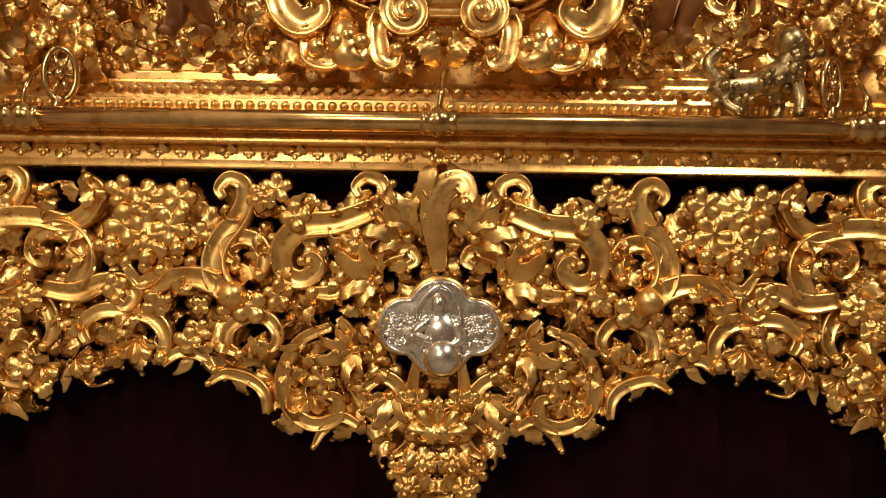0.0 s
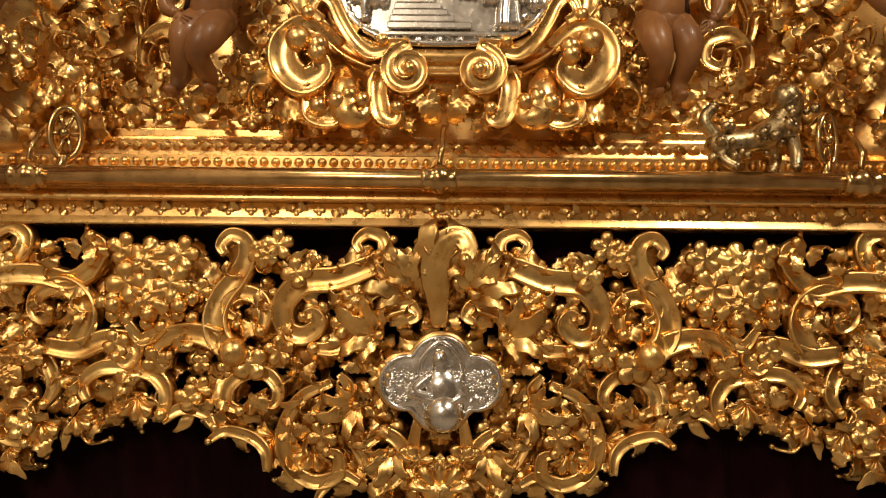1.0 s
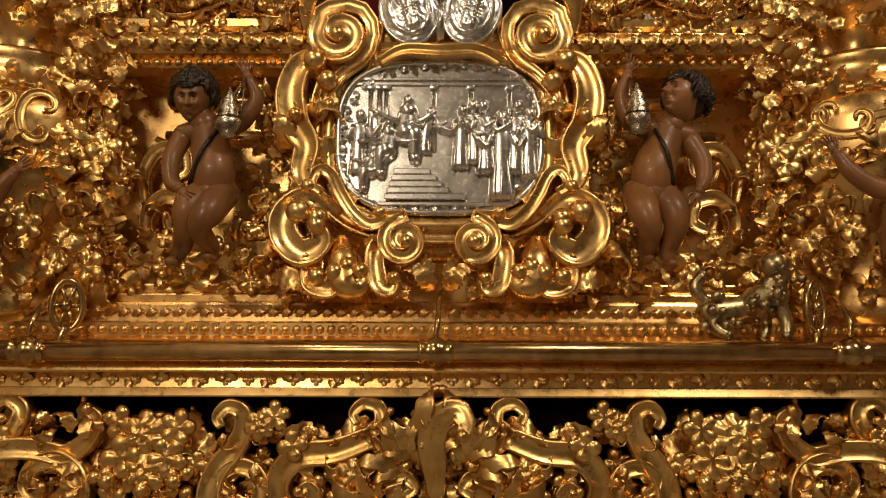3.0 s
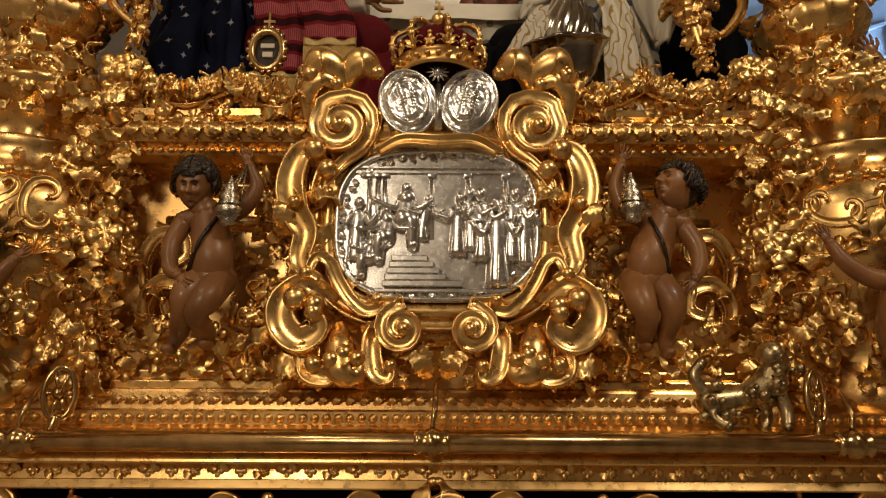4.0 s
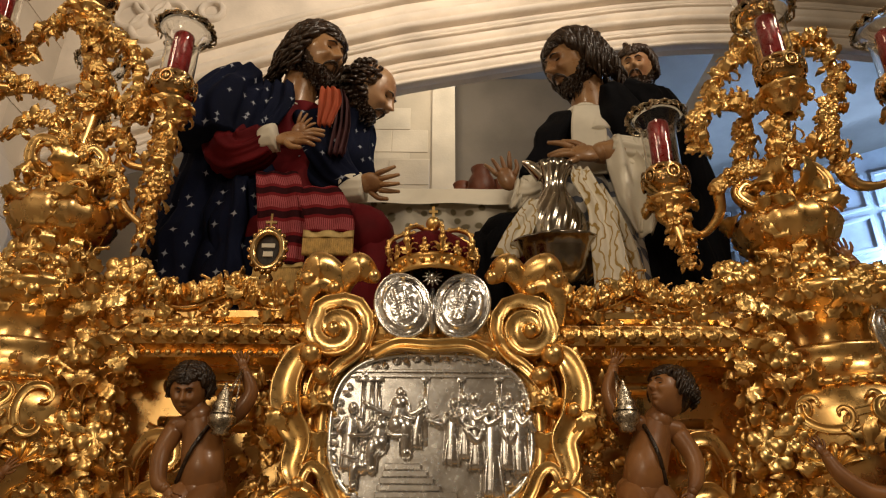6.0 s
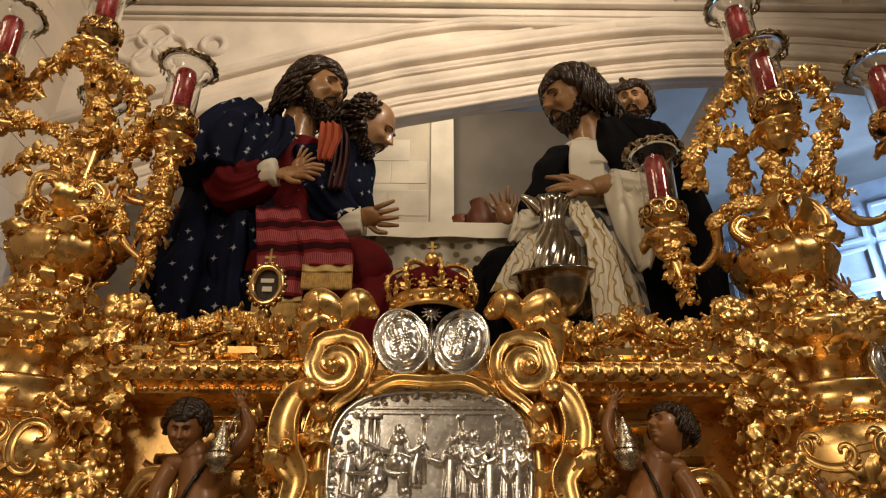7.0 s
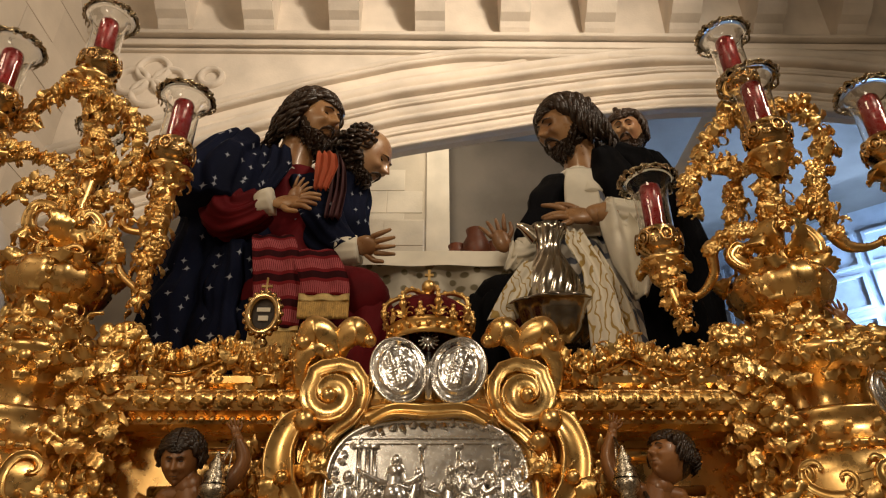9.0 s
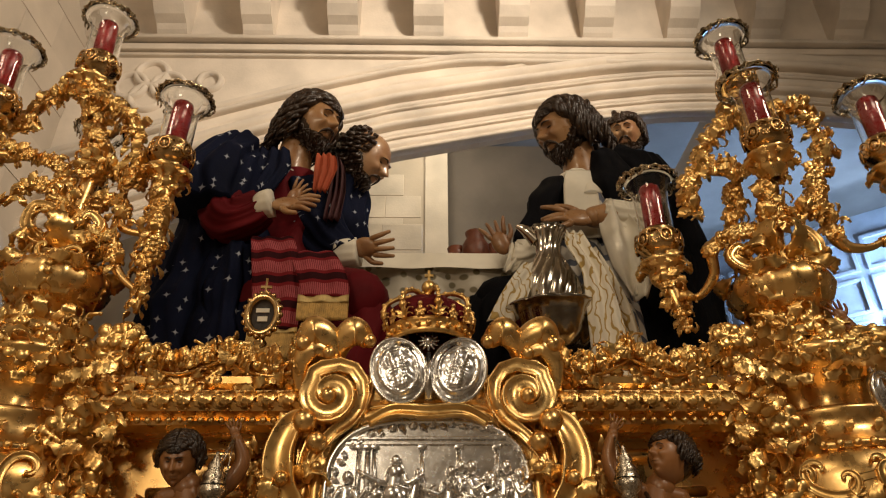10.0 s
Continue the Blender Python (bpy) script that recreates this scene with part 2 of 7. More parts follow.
def box(x0, x1, y0, y1, z0, z1, bev=0.0):
    bm = bmesh.new()
    bmesh.ops.create_cube(bm, size=1, matrix=Matrix.Translation(((x0 + x1) / 2, (y0 + y1) / 2, (z0 + z1) / 2)) @ Matrix.Diagonal((x1 - x0, y1 - y0, z1 - z0, 1)))
    if bev:
        bmesh.ops.bevel(bm, geom=bm.edges[:], offset=bev, segments=2, affect="EDGES", profile=0.5)
    bm.verts.index_update()
    v, f = [tuple(p.co) for p in bm.verts], [tuple(p.index for p in q.verts) for q in bm.faces]
    bm.free()
    return v, f


def fold_prof(n=44, k=7, amp=0.07, ph=0.0):
    return [((1 + 1.3 * amp * (abs(math.sin(k * a / 2 + ph)) * 2 - 1) + 0.6 * amp * math.sin(2.3 * k * a + 1 + ph)) * math.cos(a), (1 + 1.3 * amp * (abs(math.sin(k * a / 2 + ph)) * 2 - 1) + 0.6 * amp * math.sin(2.3 * k * a + 1 + ph)) * math.sin(a)) for a in np.linspace(0, 2 * math.pi, n + 1)[:-1]]


def limb(b, pts, radii, mi=0, n=14, flat=1.0):
    q = smooth_path(pts, n)
    r = np.interp(np.linspace(0, 1, n), np.linspace(0, 1, len(radii)), radii)
    b.add(*sweep(q, r, r * flat, ROUND12, ref=(0.05, -1, 0.07)), mi)
    b.add(*ball(q[0], r[0], 12, 8), mi).add(*ball(q[-1], r[-1], 12, 8), mi)


def thing(name, label, category, base=(0, 0, 0), group="", kind=""):
    ob = new(name)
    ob.location = base
    ob.empty_display_size = 0.05
    return tagged(ob, label, category, group, kind)


def solid(name, buf, mats, label="", category="", group="", kind="", smooth=True):
    return tagged(new(name, buf.mesh(name, mats, smooth)), label, category, group, kind)


def hang(ob, parent):
    ob.parent = parent
    base = parent.location.copy() if parent.parent is None else Vector((0, 0, 0))
    ob.matrix_parent_inverse = Matrix.Translation(-base)
    return ob


def part(name, buf, mats, parent, label="", smooth=True, kind=""):
    me = buf if isinstance(buf, bpy.types.Mesh) else buf.mesh(name, mats, smooth)
    return tagged(hang(new(name, me), parent), label, kind=kind)


# ---------------------------------------------------------------- carved ornament
def bend_path(runs, n=64):
    """A flat line from runs of (length, first radius, last radius); a negative radius bends the other way."""
    total = sum(abs(r[0]) for r in runs)
    k, ds = [], []
    for ln, r0, r1 in runs:
        m = max(6, int(n * ln / total))
        for q in np.linspace(0, 1, m):
            k.append(1 / (r0 + (r1 - r0) * q))
            ds.append(ln / m)
    k, ds = np.array(k), np.array(ds)
    th = np.cumsum(k * ds)
    p = np.cumsum(np.stack([np.cos(th), np.sin(th)], 1) * ds[:, None], 0)
    lo, hi = p.min(0), p.max(0)
    size = (hi - lo).max()
    p = (p - (lo + hi) / 2) / size
    return np.linspace(0, 1, len(p)), np.stack([p[:, 0], np.zeros(len(p)), p[:, 1]], 1)


BAND = [(1.0, -0.7), (1.0, 0.25), (0.86, 0.62), (0.66, 0.62), (0.5, 0.22), (0.0, 0.38), (-0.5, 0.22), (-0.66, 0.62), (-0.86, 0.62), (-1.0, 0.25), (-1.0, -0.7)]


def make_c(width=0.115):
    t, p = bend_path([(0.80, 0.065, 0.30), (0.50, 0.6, 0.6), (0.62, 0.25, 0.06)])
    e = np.minimum(t, 1 - t) * 2
    p[:, 1] -= 0.09 * (1 - e) ** 3
    w = width * (0.42 + 0.58 * np.clip(e * 1.5, 0, 1))
    b = Buf().add(*sweep(p, w, w * 0.95, BAND))
    for k in (0, -1):
        b.add(*ball(p[k] + (0, -0.03, 0), 0.050))
    return b


def make_s(width=0.10):
    t, p = bend_path([(0.80, 0.065, 0.30), (0.3, 1.5, 1.5), (0.3, -1.5, -1.5), (0.70, -0.27, -0.06)])
    e = np.minimum(t, 1 - t) * 2
    p[:, 1] -= 0.08 * (1 - e) ** 3
    w = width * (0.42 + 0.58 * np.clip(e * 1.5, 0, 1))
    b = Buf().add(*sweep(p, w, w * 0.95, BAND))
    for k in (0, -1):
        b.add(*ball(p[k] + (0, -0.03, 0), 0.045))
    return b


def make_volute():
    t, p = bend_path([(0.62, -0.75, -1.2), (1.15, 0.30, 0.04)])
    p[:, 1] -= 0.12 * np.clip((t - 0.4) / 0.6, 0, 1) ** 2
    w = 0.145 * np.where(t < 0.35, (t / 0.35 * 0.95 + 0.05) ** 0.7, 1 - 0.66 * (t - 0.35) / 0.65)
    return Buf().add(*sweep(p, w, w * 0.95, BAND)).add(*ball(p[-1] + (0, -0.04, 0), 0.06))


def make_leaf(curve=0.5, curl=1.0, lobes=4, width=0.24, bud=True):
    n = 20
    t = np.linspace(0, 1, n)
    th = curve * t
    p = np.cumsum(np.stack([np.sin(th), np.zeros(n), np.cos(th)], 1), 0) / n
    p[:, 1] = -0.30 * np.sin(t * 2.6) * curl
    p[:, 2] -= 0.20 * curl * t ** 4
    saw = 0.5 + 0.5 * np.cos(t * lobes * 2 * math.pi)
    w = width * np.sin(math.pi * np.clip(t, 0.05, 0.97) ** 0.7) ** 0.7 * (0.78 + 0.32 * saw)
    ref = np.stack([np.zeros(n), -np.cos(t * 1.6 * curl), -np.sin(t * 1.6 * curl) * -0.8], 1)
    b = Buf().add(*sweep(p, w, w * 0.45 + 0.02, VEIN, ref))
    return b.add(*ball(p[-1], (0.075, 0.075, 0.06), 8, 5)) if bud else b


def fan_body(rings, seg, a0, a1, radius, height, closed=True):
    """A carved body from a fan of rings: radius and height by angle and by step outwards."""
    v, f = [], []
    for i in range(rings):
        q = (i + 0.25) / (rings - 0.75)
        for k in range(seg):
            a = a0 + (a1 - a0) * k / (seg if closed else seg - 1)
            rr = radius(a) * q
            v.append((rr * math.sin(a), -height(a, q), rr * math.cos(a)))
    n = seg if closed else seg - 1
    for i in range(rings - 1):
        for k in range(n):
            f.append((i * seg + k, i * seg + (k + 1) % seg, (i + 1) * seg + (k + 1) % seg, (i + 1) * seg + k))
    v += [(0, -height(a0, 0.0), 0), (0, 0.06, 0)]
    c, o = len(v) - 2, (rings - 1) * seg
    f += [(c, (k + 1) % seg, k) for k in range(n)] + [(len(v) - 1, o + k, o + (k + 1) % seg) for k in range(n)]
    return Buf().add(v, f)


def make_flower(petals=5, seed=0):
    def radius(a):
        return 0.5 * (0.62 + 0.38 * abs(math.cos(petals * a / 2)) ** 0.6)

    def height(a, q):
        crease = abs(math.cos(petals * a / 2)) ** 0.5
        eye = 0.17 if q < 0.26 else 0.0
        return max(eye, 0.02 + 0.17 * math.sin(min(1, q) * 2.6) * (0.35 + 0.65 * crease))
    return fan_body(7, petals * 8, 0, 2 * math.pi, radius, height)


def make_rose():
    def radius(a):
        return 0.5 * (0.74 + 0.26 * abs(math.cos(3 * a)) ** 0.6)

    def height(a, q):
        outer = 0.02 + 0.15 * math.sin(min(1, q) * 2.7) * (0.4 + 0.6 * abs(math.cos(3 * a)) ** 0.5)
        inner = 0.26 * (0.55 + 0.45 * abs(math.cos(2.5 * a + 0.6)) ** 0.5) if q < 0.58 else 0.0
        heart = 0.30 if q < 0.22 else 0.0
        return max(outer, inner if q > 0.3 else inner * 0.7, heart)
    return fan_body(9, 48, 0, 2 * math.pi, radius, height)


def make_shell(ribs=8):
    def radius(a):
        return 0.5 * (0.86 + 0.14 * abs(math.cos(ribs * a / 2 * 1.15)))

    def height(a, q):
        return 0.04 + (0.06 + 0.15 * math.sin(min(1, q) * 2.5)) * (0.45 + 0.55 * abs(math.cos(ribs * a / 2 * 1.15)) ** 0.7)
    return fan_body(8, 57, -1.4, 1.4, radius, height, False)


def make_grapes(n=6, seed=1):
    rng = random.Random(seed)
    b = Buf()
    for k in range(n):
        a, r = k * 2.4, 0.16 * math.sqrt(k)
        b.add(*ball((r * math.cos(a), -0.16 + 0.4 * r + rng.uniform(-0.04, 0.04), r * math.sin(a)), rng.uniform(0.15, 0.19), 9, 6))
    return b


def make_crest():
    """A tuft of three leaves with a bud."""
    b = Buf()
    for a, s in ((0, 1), (0.55, 0.85), (-0.55, 0.85), (1.05, 0.65), (-1.05, 0.65)):
        q = make_leaf(0.5 * (1 if a >= 0 else -1), 1.0, 3, 0.15)
        b.add(np.concatenate(q.v), q.f, move=Matrix.Rotation(a, 4, "Y") @ Matrix.Diagonal((s, s, s, 1)))
    return b.add(*ball((0, -0.08, 0.04), 0.09))


def tail(pts, w, h=None, eye=0.0, prof=CHANNEL, n=34):
    """A free carved scroll through a few points."""
    q = smooth_path(pts, n)
    b = Buf().add(*sweep(q, np.interp(np.linspace(0, 1, n), np.linspace(0, 1, len(w)), w), None if h is None else np.interp(np.linspace(0, 1, n), np.linspace(0, 1, len(h)), h), prof))
    if eye:
        b.add(*ball(q[-1] + np.array((0, -eye * 0.4, 0)), eye, 12, 8))
    return b


ORN = {}


def orn_mesh(kind, material=None):
    key = (kind, material.name if material else "")
    if key not in ORN:
        maker = {"c_scroll": make_c, "s_scroll": make_s, "volute": make_volute, "acanthus_leaf": make_leaf, "broad_leaf": lambda: make_leaf(-0.9, 0.7, 5, 0.30),
                 "curled_leaf": lambda: make_leaf(2.2, 1.1, 4, 0.24), "flower": make_flower, "rose": make_rose, "grape_cluster": make_grapes, "shell": make_shell, "pointed_leaf": lambda: make_leaf(0.7, 0.5, 2, 0.15, False),
                 "leaf_tuft": make_crest, "bead": lambda: Buf().add(*ball((0, 0, 0), 0.5, 8, 6)), "small_flower": lambda: make_flower(4, 9)}[kind]
        ORN[key] = maker().mesh(kind, material or GOLD)
    return ORN[key]


def orn(kind, parent, x, y, z, s, rot=0.0, flip=False, yaw=0.0, tilt=0.0, deep=1.0, material=None):
    """Places one carved piece; rot turns it in the wall's plane, yaw about the upright."""
    ob = new(kind, orn_mesh(kind, material))
    m = Matrix.Translation((x, y, z)) @ Matrix.Rotation(radians(yaw), 4, "Z") @ Matrix.Rotation(radians(rot), 4, "Y") @ Matrix.Rotation(radians(tilt), 4, "X")
    ob.matrix_basis = m @ Matrix.Diagonal((-s if flip else s, s * deep, s, 1))
    return hang(ob, parent)


def pair(kind, parent, x, y, z, s, rot=0.0, flip=False, **kw):
    """One piece and its mirror image about the middle of the front."""
    orn(kind, parent, x, y, z, s, rot, flip, **kw)
    kw["yaw"] = -kw.get("yaw", 0.0)
    orn(kind, parent, 2 * MID - x, y, z, s, -rot, not flip, **kw)


def dress(parent, pts, size, step, seed, spread=0.012, deep=0.85, kinds=("rose", "broad_leaf", "flower", "acanthus_leaf", "small_flower", "broad_leaf", "curled_leaf")):
    """Winds flowers and leaves round a branch; the leaves lie along it."""
    rng = random.Random(seed)
    q = smooth_path(pts, 80)
    d = np.concatenate([[0], np.cumsum(np.linalg.norm(np.diff(q, axis=0), axis=1))])
    for i, s in enumerate(np.arange(step / 2, d[-1], step)):
        c = np.array([np.interp(s, d, q[:, k]) for k in range(3)])
        e = np.array([np.interp(min(d[-1], s + 0.004), d, q[:, k]) for k in range(3)])
        t = (e - c) / (np.linalg.norm(e - c) + 1e-9)
        for j in range(3):
            a = (-75, 10, 80)[j] + 45 * (i % 2) * (1 if j < 2 else -3) + rng.uniform(-20, 20)
            ex = np.array((math.cos(radians(a)), math.sin(radians(a)), 0))
            o = np.array((math.sin(radians(a)), -math.cos(radians(a)), -0.25)) * spread
            kind = rng.choice(kinds)
            along = math.degrees(math.atan2(float(t @ ex), float(t[2])))
            orn(kind, parent, *(c + o), size * rng.uniform(0.85, 1.2), along + (180 if j == 1 else 0) + rng.uniform(-35, 35), rng.random() < 0.5, yaw=a, tilt=12, deep=deep)


MID = 0.006


def carpet(parent, inside, x0, x1, z0, z1, y, step, kinds, size, seed, holes=(), yaw=0.0, mirror=True, limit=280):
    """Fills a field with small carved pieces, thick and uneven."""
    rng = random.Random(seed)
    count = {}
    rest = Buf()
    nx, nz = max(1, int((x1 - x0) / step)), max(1, int((z1 - z0) / step))
    for i in range(nx + 1):
        for j in range(nz + 1):
            x = x0 + (i + 0.5 * (j % 2)) * step + rng.uniform(-0.3, 0.3) * step
            z = z0 + j * step + rng.uniform(-0.3, 0.3) * step
            k, s, r, f = rng.choice(kinds), size * rng.uniform(0.75, 1.3), rng.uniform(0, 360), rng.random() < 0.5
            dy, ti = rng.uniform(-0.012, 0.006), rng.uniform(-20, 20)
            if not inside(x, z) or any((x - a) ** 2 + (z - b) ** 2 < c * c for a, b, c in holes):
                continue
            for q in ((x, f, r), (2 * MID - x, not f, -r)) if mirror else ((x, f, r),):
                count[k] = count.get(k, 0) + 1
                if count[k] <= limit:
                    orn(k, parent, q[0], y + dy, z, s, q[2], q[1], yaw=yaw, tilt=ti)
                else:
                    me = orn_mesh(k)
                    co = np.empty(len(me.vertices) * 3)
                    me.vertices.foreach_get("co", co)
                    m = Matrix.Translation((q[0], y + dy, z)) @ Matrix.Rotation(radians(q[2]), 4, "Y") @ Matrix.Diagonal((-s if q[1] else s, s, s, 1))
                    rest.add(co, [tuple(p.vertices) for p in me.polygons], move=m)
    if rest.n:
        part("carved_foliage", rest, GOLD, parent, kind="stuff")


# ---------------------------------------------------------------- the hall
def slab(name, x0, x1, y0, y1, z0, z1, material, label, category):
    return solid(name, Buf().add(*box(x0, x1, y0, y1, z0, z1)), material, label, category, kind="structure", smooth=False)


# Unseen floor, ceiling, east and south walls, added to reflect light into the gold.
slab("floor", -4.2, 5.2, -5.2, 7.0, -0.1, 0.0, FLOOR, "unseen stone floor of the hall, added to reflect light", "floor")
slab("ceiling", -4.2, 5.2, -5.2, 7.0, 6.6, 6.75, HALL, "unseen plaster ceiling, added to reflect warm light", "ceiling")
wall_west = slab("wall_west", -2.5, -2.3, -5.2, 2.0, 0.0, 6.6, PLASTER, "cream wall of large plastered blocks", "wall")
slab("wall_west_far", -4.2, -4.0, 2.0, 7.0, 0.0, 6.6, PLASTER, "plain cream plaster wall", "wall")
blk = Buf().add(*box(-0.004, 0.006, -0.297, 0.297, -0.147, 0.147, 0.003)).mesh("block", PLASTER, False)
for i in range(7):
    for j in range(13):
        ob = new("block", blk)
        ob.location = (-2.3, 1.7 - 0.6 * i - 0.3 * (j % 2), 2.8 + 0.3 * j)
        hang(ob, wall_west)
slab("wall_east", 5.0, 5.2, -5.2, 7.0, 0.0, 6.6, HALL, "unseen plaster wall, added to reflect warm light", "wall")
slab("wall_south", -4.0, 5.0, -5.2, -5.0, 0.0, 6.6, HALL, "unseen plaster wall, added to reflect warm light", "wall")
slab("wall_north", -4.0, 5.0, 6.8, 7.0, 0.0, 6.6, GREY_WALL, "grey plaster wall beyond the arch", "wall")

ARCH = [(-4.2, 2.5), (-2.6, 3.27), (-1.33, 3.80), (-0.75, 4.02), (-0.21, 4.19), (0.31, 4.304), (0.70, 4.387), (1.10, 4.462), (1.50, 4.515), (1.80, 4.53), (2.48, 4.502), (3.2, 4.42), (5.3, 3.9)]


def arc_z(x, off=0.0):
    """The height of the flat pointed arch at x; off lifts the line for the mouldings over it."""
    for (x0, z0), (x1, z1) in zip(ARCH, ARCH[1:]):
        if x <= x1 + 1e-6:
            return z0 + (z1 - z0) * (x - x0) / (x1 - x0) + off * (1 + 0.12 * max(0, (1 - x) / 3))


def arch_wall():
    """The wall with the wide flat arch cut through it."""
    b = Buf()
    xs = np.linspace(-2.6, 5.0, 70)
    for y, flip in ((2.0, False), (2.08, True)):
        v, f = [], []
        for x in xs:
            v += [(x, y, arc_z(x)), (x, y, 6.6)]
        for i in range(len(xs) - 1):
            q = (2 * i, 2 * i + 2, 2 * i + 3, 2 * i + 1)
            f.append(q[::-1] if flip else q)
        b.add(v, f)
    v, f = [], []
    for x in xs:
        v += [(x, 2.0, arc_z(x)), (x, 2.08, arc_z(x))]
    for i in range(len(xs) - 1):
        f.append((2 * i, 2 * i + 1, 2 * i + 3, 2 * i + 2))
    b.add(v, f)
    b.add(*box(-4.0, -2.6, 2.0, 2.5, 0.0, 6.6))
    return solid("wall_arch", b, STONE, "cream painted stone wall with a wide flat arch", "wall", kind="structure", smooth=False)


wall_arch = arch_wall()
for dr, wid, dep in ((0.025, 0.028, 0.05), (0.12, 0.018, 0.03), (0.215, 0.040, 0.08), (0.33, 0.018, 0.035), (0.43, 0.045, 0.09), (0.53, 0.018, 0.03), (0.645, 0.030, 0.07)):
    p = smooth_path([(x, 2.0, min(arc_z(x, dr), 4.90 + 0.08 * dr)) for x in np.linspace(-2.5, 4.9, 40)], 130)
    part("arch_moulding", Buf().add(*sweep(p, wid, dep, CHANNEL)), STONE, wall_arch)
for k, (z, h, d) in enumerate(((4.985, 0.012, 0.03), (5.035, 0.026, 0.05), (5.09, 0.016, 0.09))):
    part("cornice_moulding", Buf().add(*box(-2.2, 5.0, 2.0 - d, 2.02, z - h, z + h, 0.008)), STONE, wall_arch)
cb = Buf()
prof = [(0.02, 5.62), (-0.34, 5.62), (-0.34, 5.44), (-0.32, 5.40), (-0.27, 5.385), (-0.25, 5.33), (-0.215, 5.265), (-0.16, 5.215), (-0.10, 5.19), (-0.075, 5.16), (-0.04, 5.13), (0.02, 5.12)]
cb.add([(x, 2.0 + y, z) for x in (-0.10, 0.10) for y, z in prof], [(i, (i + 1) % 12, 12 + (i + 1) % 12, 12 + i) for i in range(12)] + [tuple(range(12))[::-1], tuple(range(12, 24))])
cbm = cb.mesh("corbel", STONE, False)
for k in range(-5, 9):
    ob = new("corbel", cbm)
    ob.location = (-0.008 + 0.57 * k, 0, 0)
    hang(ob, wall_arch)
# quatrefoil tracery in the corner of the arch
for cx, cz, r in ((-1.80, 4.82, 0.10), (-1.92, 4.72, 0.10), (-1.68, 4.72, 0.10), (-1.80, 4.62, 0.10), (-1.42, 4.76, 0.07)):
    p = [(cx + r * math.cos(a), 2.0, cz + r * math.sin(a)) for a in np.linspace(0, 2 * math.pi, 25)[:-1]]
    part("tracery", Buf().add(*sweep(p, 0.022, 0.035, closed=True)), STONE, wall_arch)
slab("pier", -0.036, 0.152, 3.4, 3.7, 0.0, 6.6, STONE, "cream stone pier beyond the arch", "pier")
slab("back_wall", -4.0, -0.036, 3.5, 3.7, 0.0, 6.6, PLASTER, "cream block wall beyond the arch", "wall")
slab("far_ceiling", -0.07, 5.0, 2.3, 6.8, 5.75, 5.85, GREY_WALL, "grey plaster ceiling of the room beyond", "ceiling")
slab("low_wall", -0.56, -0.05, 3.05, 3.2, 0.0, 4.34, STONE, "low wall of cream painted blocks", "wall")
low = Buf().add(*box(-0.148, 0.148, -0.006, 0.004, -0.108, 0.108, 0.003)).mesh("block", STONE, False)
far_wall = bpy.data.objects["back_wall"]
for i in range(4):
    for j in range(6):
        ob = new("block", low)
        ob.location = (-0.22 - 0.302 * i - 0.15 * (j % 2), 3.5, 3.9 + 0.222 * j)
        hang(ob, far_wall)
low_wall = bpy.data.objects["low_wall"]
for i in range(1):
    for j in range(4):
        ob = new("block", low)
        ob.location = (-0.203 - 0.302 * i, 3.05, 4.222 - 0.222 * j)
        hang(ob, low_wall)
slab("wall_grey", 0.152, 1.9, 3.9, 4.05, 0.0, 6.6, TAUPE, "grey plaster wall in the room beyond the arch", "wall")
# the panelled door stands across the corner of the room beyond
DC, DS = math.cos(radians(-38)), math.sin(radians(-38))


def on_door(u, z, out=0.0):
    return (2.2 + u * DC + out * DS, 6.0 + u * DS - out * DC, z)


v, f = box(0.0, 3.4, 0.0, 0.08, 1.5, 5.3)
door = solid("door_1", Buf().add([on_door(x, z, -y) for x, y, z in v], f), DOOR, "tall panelled door painted pale blue", "door", kind="structure", smooth=False)
for i in range(8):
    for j in range(8):
        x, z = 0.06 + 0.42 * i, 1.7 + 0.43 * j
        p = [on_door(*q) for q in ((x, z), (x + 0.32, z), (x + 0.32, z + 0.33), (x, z + 0.33))]
        part("panel", Buf().add(*sweep(p, 0.022, 0.03, [(1, -1), (1, 1), (-1, 1), (-1, -1)], ref=(DS, -DC, 0), closed=True)), DOOR, door, smooth=False)
part("beam", Buf().add(*sweep([(1.90, 3.3, 4.70), (2.50, 3.3, 5.70)], 0.045, 0.05, [(1, -1), (1, 1), (-1, 1), (-1, -1)])), STONE, wall_arch, smooth=False)


# ---------------------------------------------------------------- the float: skirt, valance, cornice
def skirt():
    b = Buf()
    xs = np.linspace(-1.6, 1.6, 220)
    v, f = [], []
    for x in xs:
        y = 0.03 + 0.012 * math.sin(x * 46) + 0.006 * math.sin(x * 103 + 1)
        v += [(x, y, 0.02), (x, y, 1.34)]
    f = [(2 * i, 2 * i + 2, 2 * i + 3, 2 * i + 1) for i in range(len(xs) - 1)]
    b.add(v, f)
    v2 = [(x, y + 0.004, z) for x, y, z in v]
    b.add(v2, [q[::-1] for q in f])
    return solid("velvet_skirt", b, VELVET, "dark red velvet skirt hanging below the gilt valance", "curtain")


skirt()
EDGE = [(0.0, 0.715), (0.05, 0.735), (0.085, 0.80), (0.10, 0.84), (0.14, 0.868), (0.20, 0.843), (0.24, 0.848), (0.285, 0.88), (0.31, 0.93), (0.40, 0.955), (0.50, 0.962), (0.555, 0.978), (0.64, 0.935), (0.72, 0.918), (0.79, 0.86), (0.86, 0.79), (1.0, 0.72), (1.4, 0.72)]


